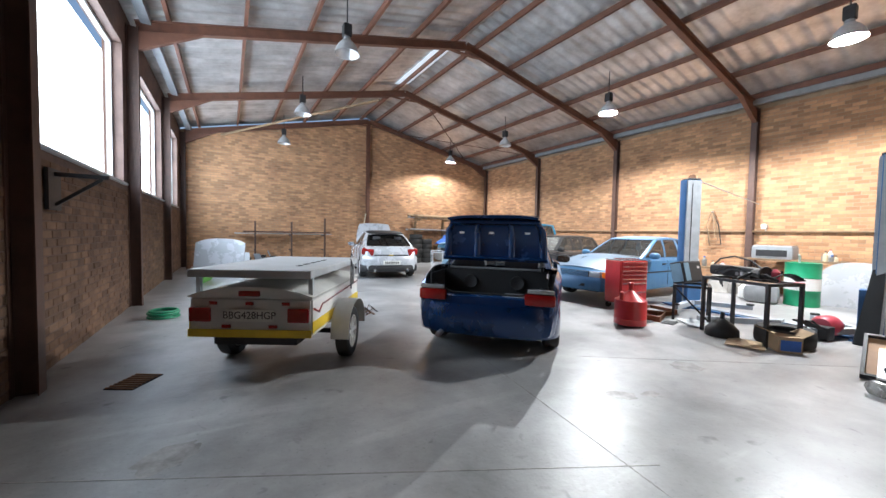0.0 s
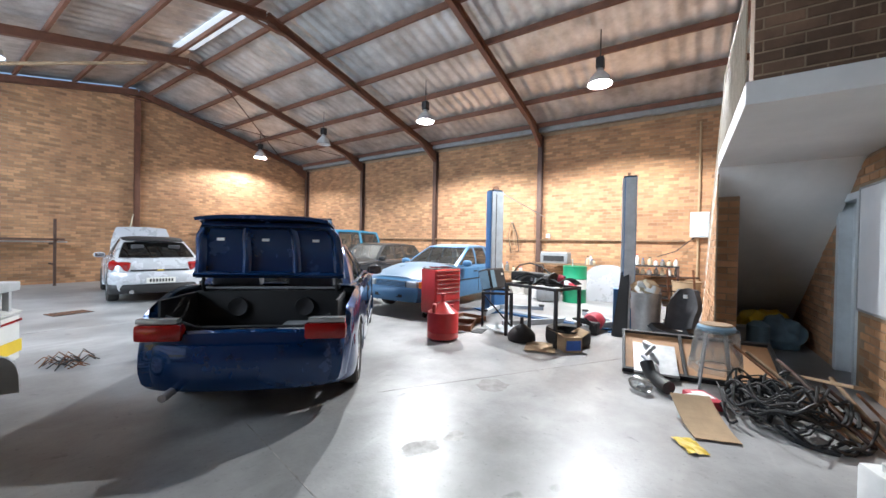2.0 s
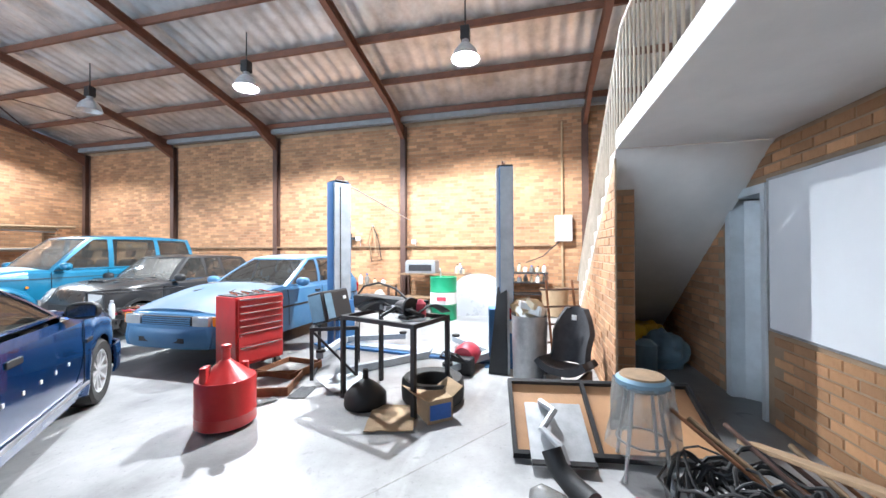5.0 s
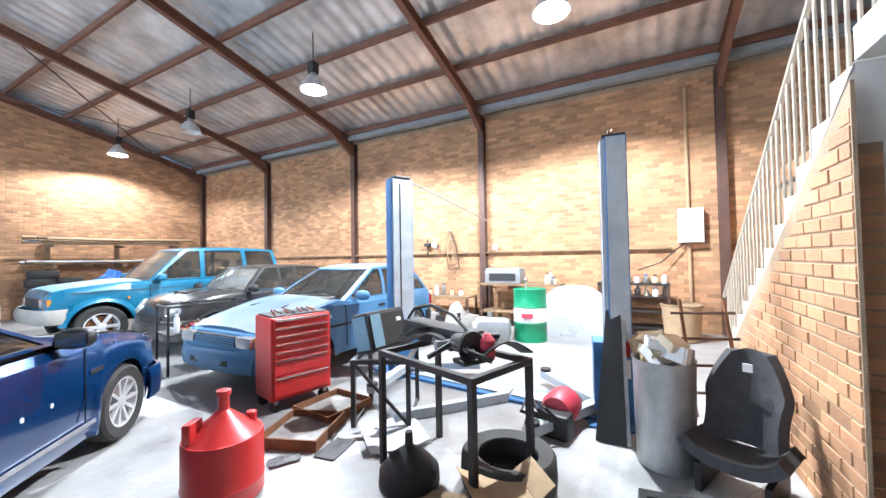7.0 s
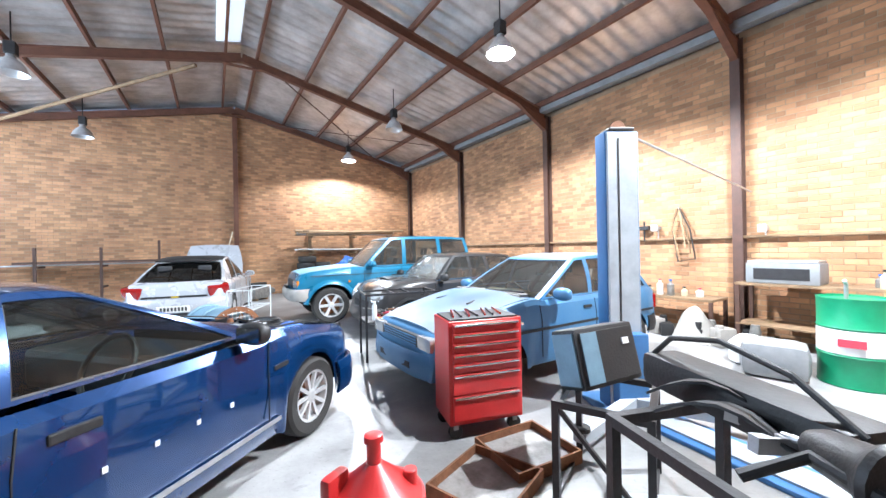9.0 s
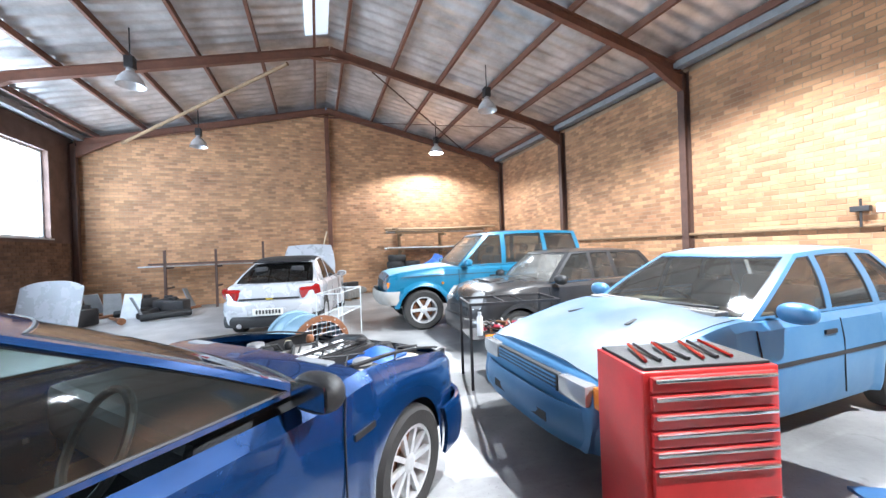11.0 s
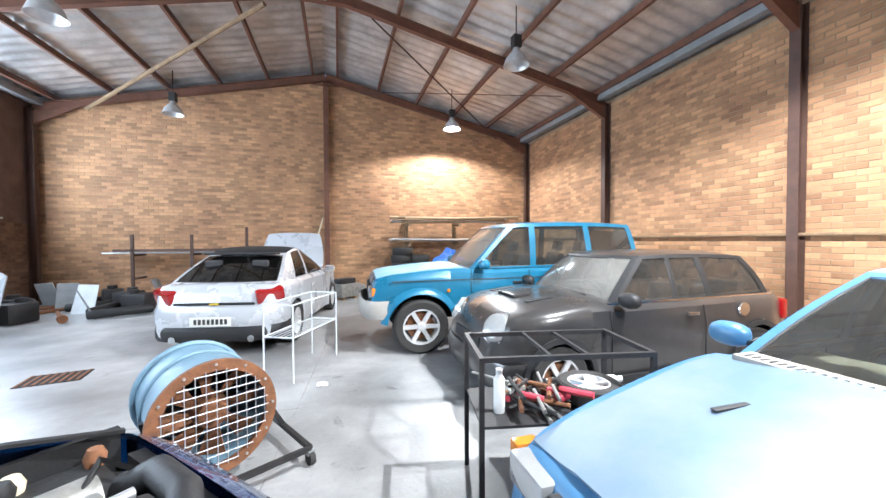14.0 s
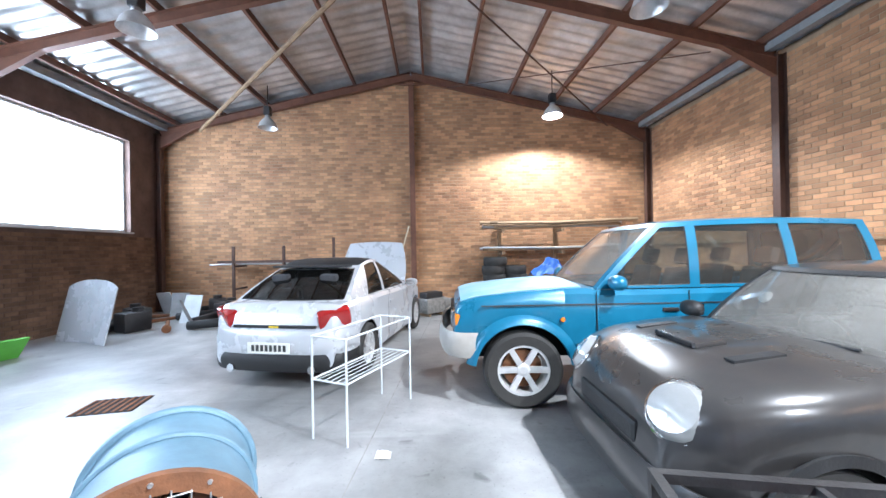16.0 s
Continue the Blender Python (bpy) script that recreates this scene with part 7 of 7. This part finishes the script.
part("beam", B(1.2, 4.4, 16.70, 16.74, 1.32, 1.38), M_STEEL_DARK, sr)
for k in range(9):
    ob = thing("stock_bar", "steel tube stored on the rack", "steel tube", None, "tubes on the rack")
    part("tube", T([(1.1 + random.uniform(-0.2, 0.3), 16.85 + 0.055 * k, 1.28), (4.3 + random.uniform(-0.4, 0.3), 16.85 + 0.055 * k, 1.28)], 0.022), (M_GALV, M_RUST, M_BLACKMETAL)[k % 3], ob)
pr = thing("pipe_rack", "timber rack holding bundles of pipes by the gable", "rack")
for x in (8.7, 10.3, 11.9):
    part("post", B(x - 0.05, x + 0.05, 17.28, 17.38, 0, 2.3), M_TIMBER, pr)
    part("arm", B(x - 0.04, x + 0.04, 16.7, 17.28, 2.02, 2.10), M_TIMBER, pr)
    part("arm", B(x - 0.04, x + 0.04, 16.7, 17.28, 1.42, 1.5), M_TIMBER, pr)
for k in range(24):
    ob = thing("stored_pipe", "old pipe lying on the timber rack", "pipe", None, "pipes on the rack")
    y, z = 16.76 + (k % 8) * 0.06, (2.105, 2.19, 1.51)[k // 8] + 0.045
    a, b = 8.2 + random.uniform(-0.15, 0.4), 12.2 + random.uniform(-0.6, 0.2)
    part("pipe", T([(a, y + random.uniform(-0.05, 0.05), z + random.uniform(-0.01, 0.06)), (10.2, y, z + 0.02), (b, y + random.uniform(-0.04, 0.04), z + random.uniform(0.0, 0.10))], random.uniform(0.022, 0.05)), (M_TIMBER, M_GALV, M_CARD)[k % 3], ob)
for i, (x, n) in enumerate(((8.45, 6), (9.0, 5))):
    for k in range(n):
        copy_thing(ty, pose(x + random.uniform(-0.03, 0.03), 16.75, 0.225 * k))
bc = thing("timber_crate", "low timber crate beside the tyre stack", "crate")
for k in range(4):
    part("board", B(-0.5, 0.5, -0.3, -0.28, 0.02 + k * 0.2, 0.19 + k * 0.2), M_TIMBER, bc)
    part("board", B(-0.5, 0.5, 0.28, 0.3, 0.02 + k * 0.2, 0.19 + k * 0.2), M_TIMBER, bc)
part("lid", B(-0.52, 0.52, -0.32, 0.32, 0.82, 0.84), M_TIMBER, bc)
for x in (-0.48, 0.48):
    for y in (-0.26, 0.26):
        part("corner", B(x - 0.02, x + 0.02, y - 0.02, y + 0.02, 0, 0.82), M_TIMBER, bc)
at(bc, 9.75, 16.1, 0)
bt3 = thing("blue_tarpaulin", "crumpled blue tarpaulin on the timber crate", "tarpaulin")
part("tarp", sheet(22, 18, lambda u, v: Vector(((u - 0.5) * 1.0, (v - 0.5) * 0.6, 0.01 + 0.34 * math.exp(-6 * ((u - 0.5) ** 2 + (v - 0.5) ** 2)) * (1 + 0.6 * noise.noise(Vector((u * 6, v * 6, 4))))))), M_TARP, bt3, "", False)
at(bt3, 9.75, 16.1, 0.842)
bt3.scale = (1, 1, 1.3)
en = thing("loose_engine", "silver engine and gearbox standing on the floor", "engine")
part("block", B(-0.28, 0.28, -0.2, 0.2, 0.06, 0.42, bevel=0.05), M_ENGINE, en, "", True)
part("head", B(-0.26, 0.26, -0.14, 0.14, 0.42, 0.56, bevel=0.03), M_BLACKMETAL, en, "", True)
part("bell_housing", Lt([(0.2, 0), (0.12, 0.25), (0.08, 0.4)], 20, pose(0.28, 0, 0.25, 0, 90, 0)), M_ENGINE, en, "", True)
for s in (-1, 1):
    part("foot", B(s * 0.2 - 0.03, s * 0.2 + 0.03, -0.2, 0.2, 0, 0.06), M_TIMBER, en)
at(en, 6.75, 15.9, 0, 40)
ld = thing("leaning_pole", "pale timber pole leaning on the gable post", "pole")
part("pole", T([(5.55, 16.6, 0), (6.15, 17.3, 2.25)], 0.02), M_BOTTLE, ld)
# west wall column things
hk = thing("wall_bracket", "black steel bracket fixed to the west wall", "bracket")
part("plate", B(XL + 0.02, XL + 0.05, 6.0, 6.3, 1.55, 1.95), M_BLACKMETAL, hk)
part("arm", Br((XL + 0.05, 6.15, 1.9), (XL + 0.45, 6.15, 1.9), 0.04), M_BLACKMETAL, hk)
part("brace", Br((XL + 0.05, 6.15, 1.6), (XL + 0.4, 6.15, 1.88), 0.03), M_BLACKMETAL, hk)
hr = thing("garden_hose", "coiled green hose on the floor by the wall", "hose")
for k in range(4):
    part("coil", torus(0.2 - 0.02 * (k % 2), 0.016, 30, 8, pose(0, 0, 0.018 + 0.03 * k)), M_GREEN, hr, "", True)
at(hr, -0.15, 8.2, 0)
lh = thing("leaf_heap", "small heap of rusty swarf on the floor", "swarf")
for k in range(30):
    a = random.uniform(0, 6.28)
    d = 0.28 * random.random()
    part("strand", T([(d * math.cos(a), d * math.sin(a), 0.01), (d * math.cos(a) + 0.06, d * math.sin(a) + random.uniform(-0.1, 0.1), 0.05 + 0.05 * random.random()), (d * math.cos(a) + 0.14, d * math.sin(a), 0.01)], 0.006, 5), (M_RUST, M_BLACKMETAL)[k % 2], lh)
at(lh, 2.7, 7.2, 0)
# floor marks
random.seed(21)
for k, (x, y, w, d) in enumerate(((5.0, 3.1, 0.34, 0.3), (0.4, 3.8, 0.4, 0.25), (7.4, 4.75, 0.45, 0.4), (5.2, 9.6, 0.5, 0.3), (3.7, 3.0, 0.28, 0.16), (3.95, 2.9, 0.18, 0.12))):
    bm = bmesh.new()
    n = 26
    c = bm.verts.new((0, 0, 0.0022))
    ring = [bm.verts.new((w * 0.5 * (1 + 0.55 * noise.noise(Vector((2 * math.cos(i * 2 * math.pi / n), 2 * math.sin(i * 2 * math.pi / n), k * 3.3)))) * math.cos(i * 2 * math.pi / n), d * 0.5 * (1 + 0.55 * noise.noise(Vector((2 * math.cos(i * 2 * math.pi / n), 2 * math.sin(i * 2 * math.pi / n), k * 3.3 + 1)))) * math.sin(i * 2 * math.pi / n), 0.0022)) for i in range(n)]
    for i in range(n):
        bm.faces.new((c, ring[i], ring[(i + 1) % n]))
    ob = structure("floor_stain", bm, M_STAIN, "dark oil stain on the concrete")
    at(ob, x, y, 0, 37 * k)
for x0, y0, x1, y1 in ((4.2, 3.9, 8.2, 1.2), (6.0, 7.2, 6.9, 17.2), (-0.5, 9.4, 6.3, 9.4), (-0.4, 4.0, 3.0, 2.3), (2.0, -2, 3.2, 4.4)):
    structure("floor_joint", Br((x0, y0, 0.0), (x1, y1, 0.0), 0.008, 0.003), M_STAIN, "saw-cut joint in the concrete floor")

# ---- single bricks of the office wall ----
brick_data = {}
for u0, u1, v0, v1 in near:
    ln = round(u1 - u0, 3)
    if ln not in brick_data:
        e = 0.004
        bm = bmesh.new()
        box(bm, 0, ln, -0.004, 0.009, 0, 0.073)
        for v in bm.verts:
            if v.co.y > 0:
                v.co.x += e if v.co.x < ln / 2 else -e
                v.co.z += e if v.co.z < 0.03 else -e
        me = bpy.data.meshes.new("brick")
        bm.to_mesh(me)
        bm.free()
        me.materials.append(M_BRICK_ONE)
        brick_data[ln] = me
    ob = new("brick", brick_data[ln])
    ob.parent = wall_office
    ob.location = (u0, WY + random.uniform(-0.003, 0.002), v0)
